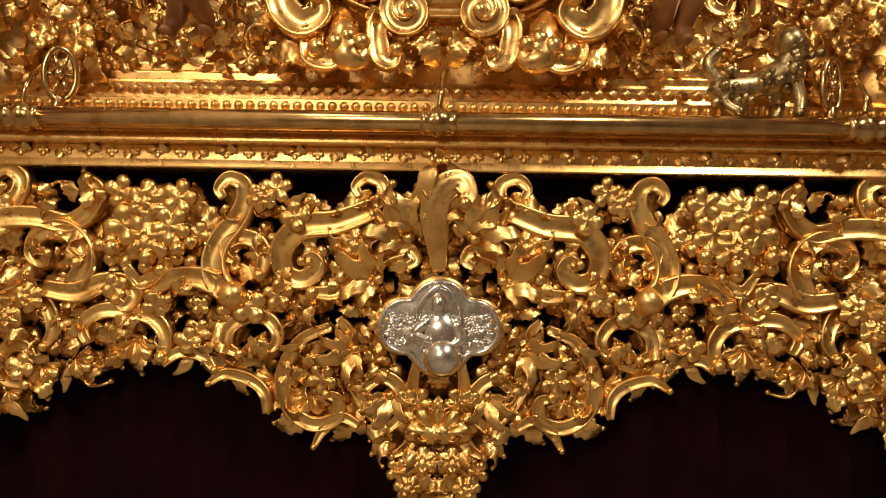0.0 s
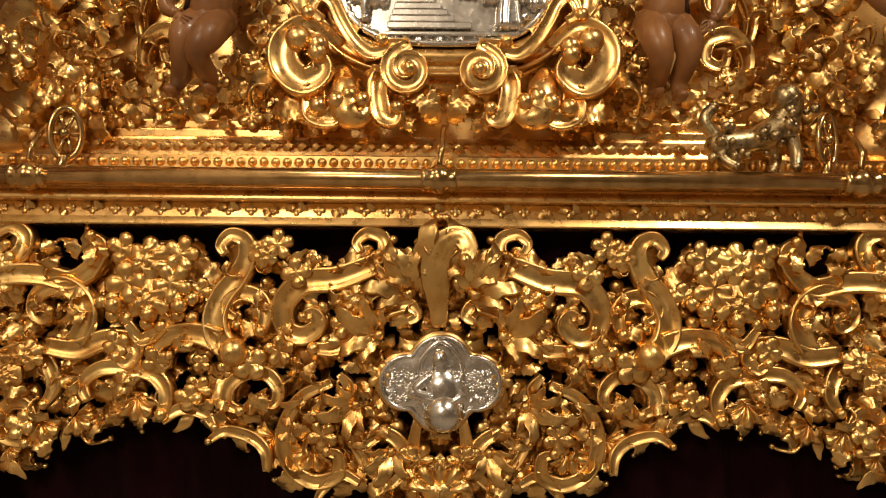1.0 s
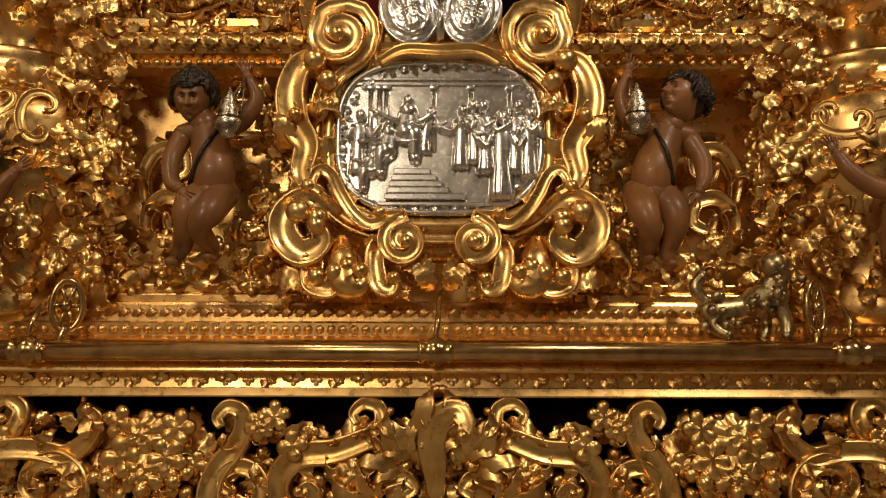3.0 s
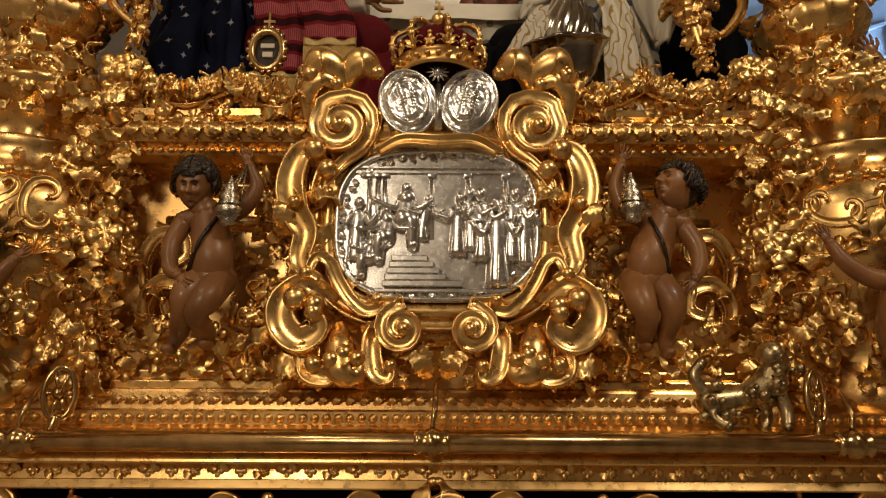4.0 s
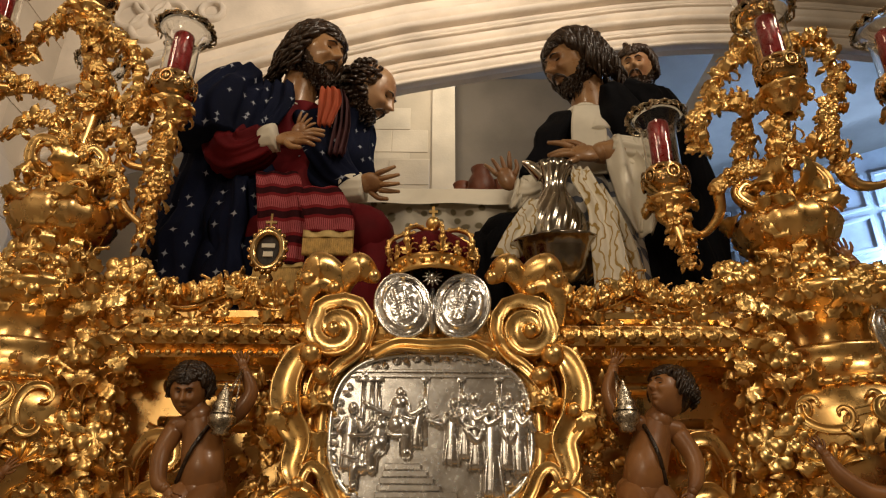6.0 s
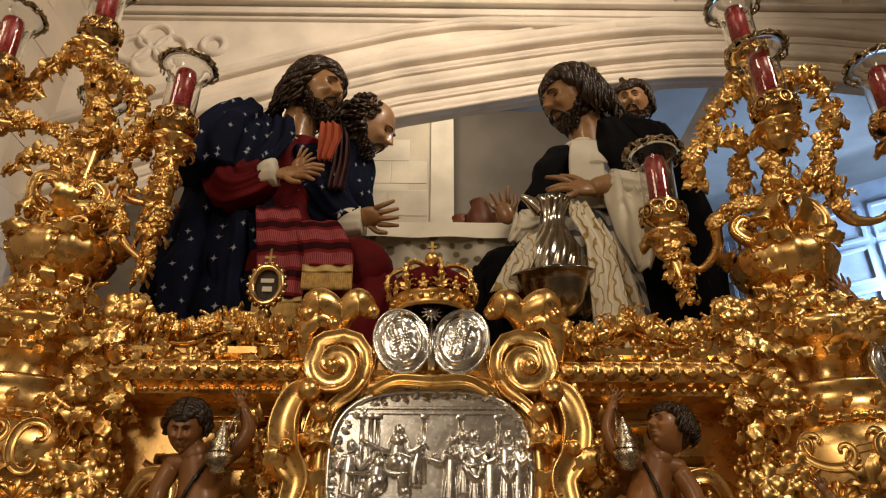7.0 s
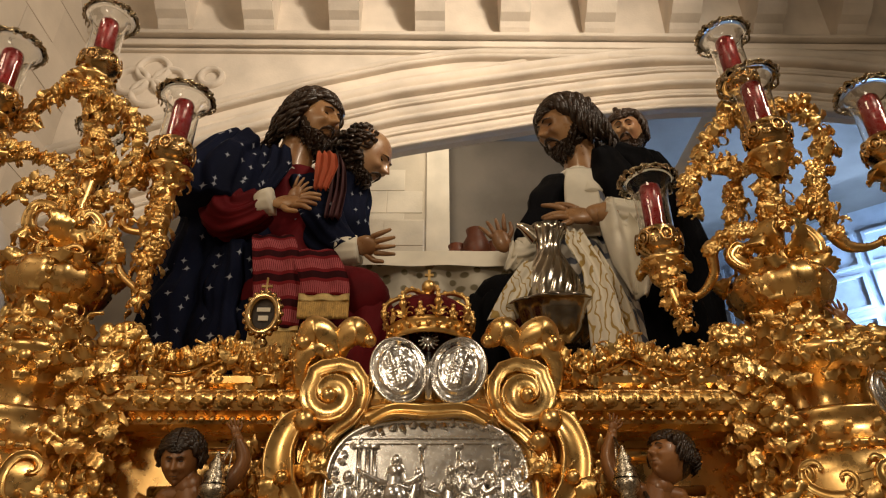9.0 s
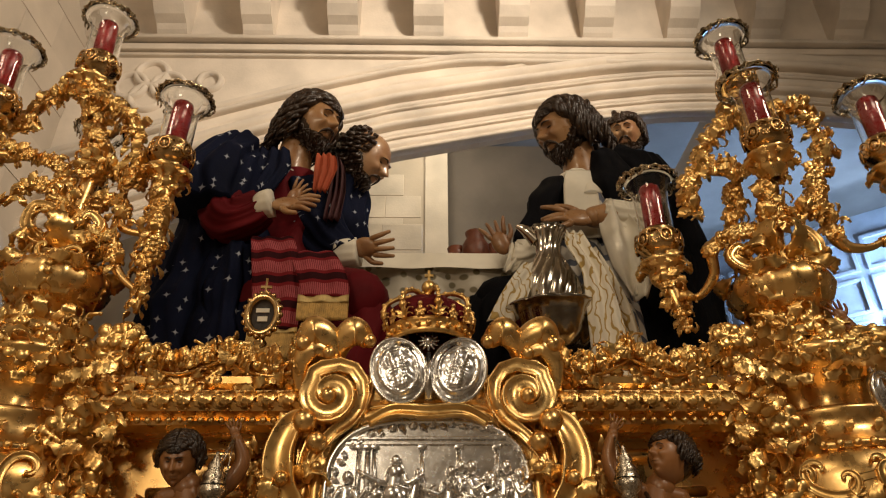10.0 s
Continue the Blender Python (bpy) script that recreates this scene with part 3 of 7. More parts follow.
def edge_z(x):
    a = abs(x - MID)
    for (x0, z0), (x1, z1) in zip(EDGE, EDGE[1:]):
        if a <= x1:
            return z0 + (z1 - z0) * (a - x0) / (x1 - x0)
    return 0.72


valance = thing("carved_valance", "gilt openwork valance carved with scrolls, flowers and leaves", "valance", (0, 0, 0.72))
VY = -0.02
UNIT = 0.00102


def on_valance(u, v, y=-0.03):
    """A place on the valance from the units of its drawing."""
    return ((u - 778) * UNIT + 0.003, VY + y, 1.318 - (v - 312 - (u - 778) * 0.0158) * UNIT)


HOLES = [(*on_valance(u, v)[::2], r * UNIT) for u, v, r in ((75, 322, 40), (112, 462, 30), (78, 560, 24), (185, 378, 20), (350, 322, 34), (385, 385, 28), (440, 462, 18), (480, 398, 22), (345, 546, 22), (590, 432, 24), (590, 330, 30), (722, 332, 28), (596, 570, 24), (690, 402, 16), (470, 316, 24), (20, 480, 24), (-60, 330, 40), (-90, 450, 34))]
carpet(valance, lambda x, z: edge_z(x) + 0.035 < z < 1.285 and not (abs(x - MID) < 0.10 and 0.97 < z < 1.13), -1.20, MID, 0.72, 1.31, VY + 0.010, 0.034,
       ["acanthus_leaf", "broad_leaf", "curled_leaf", "acanthus_leaf", "broad_leaf", "small_flower"], 0.072, 11, HOLES)
for k, x in enumerate(np.arange(-1.2, MID, 0.024)):
    out = math.degrees(math.atan2(edge_z(x + 0.02) - edge_z(x - 0.02), 0.04))
    pair(("acanthus_leaf", "curled_leaf", "pointed_leaf", "shell", "broad_leaf")[k % 5], valance, x, VY - 0.012, edge_z(x) + 0.048, 0.056 + 0.010 * (k % 3), 180 - out + (-38 if k % 2 else -12) * (1 if x < -0.55 else -1))
SCROLLS = [
    ([(665, 372), (600, 395), (540, 402), (506, 440), (512, 482), (542, 494), (568, 474), (558, 455), (541, 461)], [21, 24, 23, 20, 18, 13, 8]),
    ([(722, 472), (738, 460), (726, 442), (698, 444), (662, 458), (634, 490), (600, 515), (560, 516)], [7, 11, 14, 17, 18, 17, 10]),
    ([(404, 352), (396, 336), (412, 318), (436, 328), (440, 358), (424, 392), (400, 424), (388, 462), (398, 500), (424, 520)], [8, 12, 15, 18, 21, 22, 24, 22]),
    ([(424, 462), (408, 452), (408, 434), (430, 420), (462, 428), (476, 456), (468, 486)], [7, 10, 14, 16, 15, 10]),
    ([(96, 508), (150, 516), (192, 500), (232, 500), (250, 522), (234, 540), (219, 528)], [16, 20, 19, 16, 12, 8]),
    ([(398, 502), (362, 490), (322, 490), (286, 506), (282, 532), (302, 542), (311, 527)], [22, 20, 18, 16, 12, 8]),
    ([(172, 604), (160, 576), (186, 550), (232, 548), (282, 560), (306, 592), (300, 628)], [8, 12, 15, 16, 15, 10]),
    ([(470, 606), (492, 612), (500, 588), (480, 562), (446, 558), (416, 580), (414, 610), (436, 622)], [7, 10, 13, 14, 13, 12, 8]),
    ([(148, 504), (166, 462), (150, 422), (112, 404), (76, 420), (70, 450), (90, 464), (102, 448)], [18, 20, 19, 17, 14, 11, 8]),
    ([(0, 392), (40, 384), (86, 386), (132, 396), (170, 372), (186, 338), (170, 318)], [18, 20, 20, 18, 14, 9]),
    ([(-30, 360), (10, 366), (44, 348), (48, 316), (20, 300), (-4, 318), (4, 340), (22, 332)], [14, 16, 16, 15, 12, 10, 7]),
    ([(592, 575), (540, 600), (510, 656), (520, 716), (560, 746), (602, 736), (606, 702), (586, 692)], [9, 12, 14, 14, 14, 12, 8]),
    ([(606, 560), (622, 584), (612, 610), (628, 656), (650, 704), (688, 752)], [7, 12, 14, 15, 14, 9]),
    ([(690, 756), (722, 722), (712, 682), (682, 664), (654, 684), (664, 708)], [9, 13, 14, 13, 11, 7]),
    ([(644, 746), (612, 734), (582, 756), (566, 784)], [8, 11, 10, 5]),
    ([(484, 726), (478, 692), (452, 670), (410, 658), (382, 674)], [7, 11, 12, 11, 6]),
    ([(742, 640), (736, 690), (748, 740), (730, 782), (700, 800)], [8, 13, 14, 12, 6]),
    ([(640, 350), (632, 332), (650, 316), (676, 324), (680, 350), (660, 372), (690, 400)], [7, 10, 13, 14, 14, 12]),
    ([(82, 636), (60, 610), (30, 612), (14, 640), (30, 668), (66, 676)], [7, 12, 14, 14, 12, 8]),
    ([(-10, 560), (20, 530), (60, 520), (96, 540), (110, 580), (96, 610)], [14, 17, 18, 16, 13, 8]),
    ([(-120, 420), (-80, 392), (-40, 400), (-20, 440), (-40, 480), (-70, 470), (-66, 446)], [18, 20, 20, 17, 14, 9]),
    ([(-140, 540), (-100, 520), (-60, 530), (-40, 570), (-60, 600), (-90, 590)], [16, 18, 17, 15, 12, 8]),
    ([(300, 640), (330, 620), (370, 628), (392, 650)], [8, 12, 11, 6]),
    ([(236, 470), (262, 500), (300, 470), (330, 440)], [8, 14, 14, 8]),
]
for pts, w in SCROLLS:
    for sx in (1, -1):
        n = len(pts)
        q = [on_valance(u, v, -0.026 - 0.014 * abs(2 * k / (n - 1) - 1)) for k, (u, v) in enumerate(pts)]
        q = [(x if sx > 0 else 2 * MID - x, y, z) for x, y, z in q]
        part("scroll", tail(q, [UNIT * k for k in w], [UNIT * k * 1.05 for k in w], UNIT * w[-1] * 1.15, BAND, 40), GOLD, valance)
for k, (u, v, r, sc) in enumerate(((83, 640, 165, 0.085), (250, 600, 180, 0.09), (450, 600, 140, 0.07), (560, 690, 200, 0.085), (700, 690, 170, 0.06), (150, 450, 60, 0.07), (-60, 640, 170, 0.09))):
    x, y, z = on_valance(u, v)
    pair("shell", valance, x, y + 0.012, z, sc, r)
for k, (u, v, sc, r) in enumerate(((495, 336, 0.06, 0), (540, 350, 0.05, 30), (165, 330, 0.055, 40), (470, 350, 0.06, 70), (405, 540, 0.06, 10), (500, 520, 0.06, 80), (620, 440, 0.055, 20), (600, 480, 0.05, 0), (655, 500, 0.045, 50), (130, 600, 0.05, 20), (360, 585, 0.055, 60), (390, 600, 0.05, 20), (545, 650, 0.05, 30), (590, 640, 0.045, 75), (660, 640, 0.045, 10), (740, 720, 0.05, 15), (640, 560, 0.045, 25), (210, 570, 0.05, 10), (30, 560, 0.06, 0), (110, 350, 0.05, 10))):
    x, y, z = on_valance(u, v)
    pair(("flower", "curled_leaf", "acanthus_leaf", "rose", "curled_leaf")[k % 5], valance, x, y - 0.004, z, sc, r + 60 * (k % 4))
carpet(valance, lambda x, z: edge_z(x) + 0.03 < z < 1.29 and not (abs(x - MID) < 0.125 and 0.95 < z < 1.15), -0.90, MID, 0.74, 1.29, VY - 0.030, 0.047,
       ["curled_leaf", "acanthus_leaf", "small_flower", "pointed_leaf", "curled_leaf"], 0.044, 77, HOLES)
# bunches of fruit and flowers
for k, (x, z, s) in enumerate(((-0.51, 1.26, 0.085), (-0.47, 1.22, 0.08), (-0.55, 1.22, 0.08), (-0.51, 1.19, 0.085), (-0.455, 1.27, 0.07), (-0.56, 1.28, 0.06), (-0.145, 1.19, 0.07), (-0.16, 1.15, 0.06), (-0.33, 1.08, 0.07), (-0.72, 1.09, 0.06), (-0.20, 0.955, 0.06), (-0.25, 1.24, 0.06), (-0.02, 0.81, 0.06), (-0.10, 1.06, 0.05), (-0.84, 1.20, 0.08))):
    pair(("rose", "flower", "small_flower")[k % 3], valance, x, VY - 0.04, z, s, 40 * k)
for x, z, s in ((-0.57, 1.18, 0.085), (-0.455, 1.18, 0.08), (-0.51, 1.165, 0.08), (-0.79, 1.235, 0.07), (-0.53, 1.25, 0.07)):
    pair("grape_cluster", valance, x, VY - 0.035, z, s, 20)
for x, z, s, r in ((-0.05, 1.20, 0.13, -35), (-0.02, 1.22, 0.15, -8), (-0.10, 1.13, 0.12, -70), (-0.14, 1.01, 0.10, -120), (-0.08, 0.93, 0.09, 190)):
    pair("leaf_tuft", valance, x, VY - 0.03, z, s, r)
for k, (x, z, s, r) in enumerate(((-0.015, 0.745, 0.055, 180), (-0.045, 0.765, 0.055, 215), (-0.03, 0.80, 0.060, 160), (-0.062, 0.795, 0.050, 240), (-0.02, 0.835, 0.065, 20), (-0.055, 0.835, 0.060, 120), (-0.035, 0.875, 0.065, 200), (-0.075, 0.880, 0.060, 260), (-0.03, 0.915, 0.060, 30), (-0.015, 0.775, 0.050, 90))):
    pair(("curled_leaf", "rose", "broad_leaf", "flower", "acanthus_leaf")[k % 5], valance, x, VY - 0.035 - 0.006 * (k % 2), z, s, r)
orn("shell", valance, MID, VY - 0.03, 0.86, 0.12, 0)
q = [on_valance(u, v, -0.04 - 0.01 * k) for k, (u, v) in enumerate(((778, 480), (774, 425), (768, 375), (784, 338), (812, 326), (826, 348), (820, 366)))]
part("crest_leaf", tail(q, [UNIT * k for k in (12, 24, 26, 22, 17, 11)], None, 0.012, VEIN), GOLD, valance)


def quatrefoil(rx, rz, n=96):
    """The outline of four round lobes about an oval."""
    lobes = [(rx * 0.56, 0, rx * 0.44), (-rx * 0.56, 0, rx * 0.44), (0, rz * 0.36, rz * 0.64), (0, -rz * 0.38, rz * 0.62), (0, 0, rz * 0.86)]
    pts = []
    for a in np.linspace(0, 2 * math.pi, n, endpoint=False):
        c, s = math.cos(a), math.sin(a)
        best = 0
        for x, z, r in lobes:
            d = x * c + z * s
            q = r * r - (x * x + z * z - d * d)
            if q > 0:
                best = max(best, d + math.sqrt(q))
        pts.append((best * c, best * s))
    return pts


def plate(outline, y, c, thick, dome=0.0, relief=None, rings=10):
    """A domed plate with a closed outline and a chased surface."""
    n = len(outline)
    v, f = [], []
    for i in range(rings + 1):
        k = 1 - i / rings
        for x, z in outline:
            px, pz = x * k, z * k
            d = dome * (1 - k * k) + (relief(px, pz) if relief and 0 < i else 0)
            v.append((c[0] + px, y - thick - d, c[1] + pz))
    for i in range(rings):
        for j in range(n):
            f.append((i * n + j, (i + 1) * n + j, (i + 1) * n + (j + 1) % n, i * n + (j + 1) % n))
    m = len(v)
    v += [(c[0] + x, y, c[1] + z) for x, z in outline]
    f += [(m + j, j, (j + 1) % n, m + (j + 1) % n) for j in range(n)]
    return v, f


medal = thing("silver_medallion", "chased silver relief medallion in a gilt quatrefoil rim", "medallion", (MID, VY, 0.96))
part("rim", Buf().add(*plate([(x * 1.12, z * 1.12) for x, z in quatrefoil(0.104, 0.080)], VY - 0.03, (MID, 1.05), 0.015)), GOLD_FLAT, medal)
part("ground", Buf().add(*plate(quatrefoil(0.102, 0.078, 120), VY - 0.045, (MID, 1.05), 0.003, 0.004, lambda x, z: 0.0004 * noise.noise((x * 40, z * 40, 1)), 20)), SILVER, medal, "hammered silver ground")
b, my = Buf(), VY - 0.056
limb(b, [(MID, my, 1.078), (MID + 0.004, my - 0.006, 1.05), (MID + 0.006, my - 0.004, 1.0)], [0.016, 0.032, 0.036], 0, 12, 0.5)
b.add(*ball((MID - 0.002, my - 0.008, 1.092), (0.013, 0.014, 0.017), 14, 10))
limb(b, [(MID - 0.022, my - 0.006, 1.06), (MID - 0.042, my - 0.010, 1.04), (MID - 0.015, my - 0.016, 1.03)], [0.011, 0.009, 0.006], 0, 10)
limb(b, [(MID + 0.026, my - 0.006, 1.06), (MID + 0.036, my - 0.012, 1.03), (MID + 0.0, my - 0.018, 1.015)], [0.011, 0.010, 0.006], 0, 10)
limb(b, [(MID - 0.046, my - 0.008, 1.035), (MID - 0.01, my - 0.014, 1.022), (MID + 0.03, my - 0.010, 1.012)], [0.010, 0.013, 0.009], 0, 10, 0.6)
part("relief_figure", b, SILVER, medal)
part("arch", tail([(MID - 0.036, my, 1.05), (MID - 0.034, my, 1.09), (MID, my, 1.122), (MID + 0.034, my, 1.09), (MID + 0.038, my, 1.05)], [0.004, 0.005, 0.005, 0.005, 0.004], None, 0, ROUND), SILVER, medal)
for k in range(9):
    part("fold", tail([(MID - 0.030 + 0.008 * k, my - 0.010, 1.03), (MID - 0.028 + 0.0075 * k, my - 0.014, 1.008), (MID - 0.024 + 0.006 * k, my - 0.006, 0.985)], [0.002, 0.0035, 0.002], None, 0, ROUND, 8), SILVER, medal)
rng = random.Random(3)
for k in range(34):
    a, q = rng.uniform(0.25, 1.0), rng.uniform(0, 1)
    x, z = 0.045 + 0.045 * q, rng.uniform(-0.028, 0.024)
    for sx in (-1, 1):
        orn("small_flower" if k % 3 else "broad_leaf", medal, MID + sx * x, VY - 0.05, 1.045 + z, 0.014, 70 * k, sx > 0, material=SILVER)
p = [(MID + x * 1.02, VY - 0.05, 1.05 + z * 1.02) for x, z in quatrefoil(0.102, 0.078)]
part("beaded_edge", Buf().add(*sweep(p, 0.004, closed=True)), SILVER, medal)

# cornice over the valance
cornice = thing("gilt_cornice", "long gilt cornice with stepped mouldings and a frieze of small rosettes", "cornice", (0, 0, 1.325))


def moulding(prof, x0=-1.5, x1=1.5):
    """A straight moulding from rows of depth and height."""
    n = len(prof)
    v = [(x0, y, z) for y, z in prof] + [(x1, y, z) for y, z in prof]
    f = [(i, n + i, n + (i + 1) % n, (i + 1) % n) for i in range(n)] + [tuple(range(n)), tuple(range(n, 2 * n))[::-1]]
    return Buf().add(v, f)


part("lower_fillet", moulding([(0.05, 1.322), (-0.056, 1.322), (-0.062, 1.3235), (-0.063, 1.326), (-0.058, 1.3385), (0.05, 1.339)]), GOLD_FLAT, cornice, smooth=False)
part("frieze", moulding([(0.05, 1.3392), (-0.046, 1.3392), (-0.040, 1.365), (0.05, 1.365)]), GOLD_FLAT, cornice, smooth=False)
part("upper_moulding", moulding([(0.05, 1.3655), (-0.066, 1.3655), (-0.074, 1.367), (-0.0755, 1.370), (-0.0745, 1.374), (-0.070, 1.384), (-0.066, 1.3855), (-0.066, 1.3875), (-0.0705, 1.389), (-0.071, 1.392), (-0.066, 1.4005), (0.05, 1.4005)]), GOLD_FLAT, cornice, smooth=False)
for k, x in enumerate(np.arange(-1.2, 1.21, 0.0205)):
    kind = ("small_flower", "acanthus_leaf", "rose", "acanthus_leaf", "small_flower", "acanthus_leaf")[k % 6]
    orn(kind, cornice, x, -0.044, 1.352, {"acanthus_leaf": 0.028}.get(kind, 0.022), (60, 120, -60)[k % 3] if kind == "acanthus_leaf" else 0, deep=0.7)

# the fluted rod with its knobs
rod = thing("fluted_brass_rod", "long fluted brass rod with ringed knobs along the cornice", "rod", (0, -0.085, 1.40))
seg = 40
flute = [(math.cos(a) * (1 + 0.025 * (i % 2)), math.sin(a) * (1 + 0.025 * (i % 2))) for i, a in enumerate(np.linspace(0, 2 * math.pi, seg + 1)[:-1])]
part("shaft", Buf().add(*sweep([(-1.5, -0.092, 1.404), (1.5, -0.092, 1.404)], 0.0175, 0.0175, flute)), BRASS, rod)
knob = [(0.012, -0.026), (0.016, -0.024), (0.018, -0.018), (0.0145, -0.014), (0.02, -0.006), (0.021, 0.0), (0.02, 0.006), (0.0145, 0.014), (0.018, 0.018), (0.016, 0.024), (0.012, 0.026)]
for x in (-0.714, 0.0, 0.726):
    v, f = lathe(knob, 24)
    kn = part("knob", Buf().add(v, f, move=Matrix.Translation((x, -0.092, 1.404)) @ Matrix.Diagonal((1.25, 1.25, 1.25, 1)) @ Matrix.Rotation(math.pi / 2, 4, "Y")), BRASS, rod, "ringed brass knob")
    part("clasp", Buf().add(*sweep(smooth_path([(x, -0.095, 1.43), (x + 0.004, -0.09, 1.46), (x + 0.006, -0.05, 1.50), (x + 0.01, 0.0, 1.515)]), [0.005] * 24)), BRASS, kn)


# ---------------------------------------------------------------- plinth of the basket
plinth = thing("gilt_plinth", "gilt plinth moulding with rows of beads and leaf ornament", "moulding", (0, 0.05, 1.40))
part("foot", moulding([(0.1, 1.4015), (-0.062, 1.4015), (-0.066, 1.41), (-0.04, 1.425), (-0.02, 1.432), (0.1, 1.432)]), GOLD_FLAT, plinth, smooth=False)
part("bead_course", moulding([(0.1, 1.4322), (-0.012, 1.4322), (-0.012, 1.456), (0.0, 1.460), (0.1, 1.460)]), GOLD_FLAT, plinth, smooth=False)
part("leaf_course", moulding([(0.1, 1.4602), (0.004, 1.4602), (0.008, 1.474), (0.020, 1.492), (0.022, 1.497), (0.1, 1.497)]), GOLD_FLAT, plinth, smooth=False)
for k, x in enumerate(np.arange(-1.1, 1.1, 0.0215)):
    orn("bead", plinth, x, -0.012, 1.444, 0.018)
for k, x in enumerate(np.arange(-1.1, 1.1, 0.026)):
    orn("acanthus_leaf", plinth, x, 0.006, 1.468, 0.030, 42 if x < MID else -42, x > MID, tilt=-15)
for x0, x1 in ((-0.625, -0.27), (0.27, 0.635)):
    part("block", Buf().add(*box(x0, x1, 0.03, 0.12, 1.4975, 1.515, 0.003)).add(*box(x0 + 0.008, x1 - 0.008, 0.038, 0.12, 1.5152, 1.535, 0.004)), GOLD_FLAT, plinth, smooth=False)


# ---------------------------------------------------------------- basket front
basket = thing("gilt_basket_front", "gilt carved basket front with plain panels and foliage", "carving", (0, 0.1, 1.50))
part("panel", Buf().add(*box(-1.2, 1.2, 0.10, 0.16, 1.50, 2.08, 0.004)), GOLD_FLAT, basket, "plain burnished gilt panel", smooth=False)
for s in (-1, 1):
    for z in (1.915, 1.838):
        part("raised_fillet", Buf().add(*sweep([(MID + s * 0.30, 0.088, z + 0.008), (MID + s * 0.57, 0.088, z + 0.008)], 0.014, 0.022, ROUND24)), GOLD_FLAT, basket)
part("rail", moulding([(0.16, 1.955), (0.02, 1.955), (0.0, 1.965), (-0.004, 1.972), (0.008, 1.98), (-0.012, 1.99), (-0.022, 2.01), (-0.02, 2.03), (0.0, 2.04), (-0.012, 2.048), (-0.014, 2.062), (0.0, 2.07), (0.16, 2.07)], -0.66, 0.67), GOLD_FLAT, basket, smooth=False)
for k, x in enumerate(np.arange(-0.60, -0.22, 0.021)):
    pair("broad_leaf" if k % 2 else "acanthus_leaf", basket, x, -0.016, 2.034, 0.055, 180 + 12, deep=1.2)
    pair("bead", basket, x, -0.008, 1.972, 0.014)
    pair("acanthus_leaf", basket, x, 0.0, 1.99, 0.025, 60)
# scalloped crest of foliage on the rail
carpet(basket, lambda x, z: z < 2.085 + 0.03 * math.cos((x + 0.42) * 14) ** 2 + 0.05 * max(0, (abs(x) - 0.5) / 0.2), -0.68, -0.20, 2.045, 2.16, 0.0, 0.026, ["acanthus_leaf", "broad_leaf", "curled_leaf", "pointed_leaf", "small_flower", "acanthus_leaf"], 0.052, 21)
for x0, x1, zz in ((-0.62, -0.42, 2.075), (-0.42, -0.23, 2.07)):
    for sx in (1, -1):
        q = [(MID + sx * (x0 + (x1 - x0) * t), -0.022, zz + 0.035 * abs(2 * t - 1) ** 1.6) for t in np.linspace(0, 1, 9)]
        part("scalloped_band", tail(q, [0.010, 0.014, 0.016, 0.014, 0.010], None, 0, BAND), GOLD_FLAT, basket)
        dress(basket, [(x, y - 0.006, z + 0.016) for x, y, z in q], 0.048, 0.020, int(1000 + x0 * 100 + sx), 0.006)
# side swags and the foliage under the cherubs
FOL = ["small_flower", "acanthus_leaf", "broad_leaf", "pointed_leaf", "curled_leaf", "flower", "acanthus_leaf", "curled_leaf"]
carpet(basket, lambda x, z: True, -0.72, -0.615, 1.53, 2.06, 0.045, 0.027, FOL, 0.056, 22)
carpet(basket, lambda x, z: True, -0.735, -0.66, 1.50, 2.00, 0.0, 0.032, FOL, 0.062, 23)
carpet(basket, lambda x, z: z < 1.60 + 0.05 * math.sin((x + 0.6) * 9), -0.62, -0.30, 1.54, 1.64, 0.035, 0.026, FOL, 0.050, 24)
carpet(basket, lambda x, z: True, -0.365, -0.29, 1.58, 1.93, 0.03, 0.027, FOL, 0.050, 25)
for pts, w in (([(-0.57, 1.60), (-0.595, 1.66), (-0.565, 1.71), (-0.515, 1.70), (-0.505, 1.66), (-0.535, 1.645), (-0.545, 1.67)], [0.010, 0.017, 0.019, 0.016, 0.012, 0.008]),
               ([(-0.60, 1.70), (-0.605, 1.76), (-0.575, 1.81), (-0.525, 1.805), (-0.515, 1.765), (-0.545, 1.75), (-0.555, 1.775)], [0.010, 0.016, 0.018, 0.016, 0.012, 0.008]),
               ([(-0.60, 1.58), (-0.55, 1.57), (-0.50, 1.585), (-0.465, 1.62)], [0.008, 0.014, 0.014, 0.008]),
               ([(-0.59, 1.84), (-0.56, 1.825), (-0.515, 1.828)], [0.006, 0.010, 0.006])):
    for sx in (1, -1):
        part("panel_scroll", tail([(MID + sx * x, 0.072 - 0.006 * k, z) for k, (x, z) in enumerate(pts)], w, None, w[-1], BAND, 32), GOLD_FLAT, basket)
for k in range(0, 9, 3):
    pair("curled_leaf", basket, -0.600 + 0.006 * (k % 3), 0.07, 1.60 + 0.024 * k, 0.07, 60 - 12 * k, k % 2 == 0)


# ---------------------------------------------------------------- central cartouche
cart = thing("gilt_cartouche", "large gilt scrollwork cartouche with plump curling lobes", "cartouche", (MID, 0.02, 1.50))


def oct_outline(rx, rz, n=96, p=3.0):
    out = []
    for a in np.linspace(0, 2 * math.pi, n, endpoint=False):
        c, s = math.cos(a), math.sin(a)
        k = (abs(c) ** p + abs(s) ** p) ** (-1 / p)
        out.append((rx * c * k, rz * s * k))
    return out


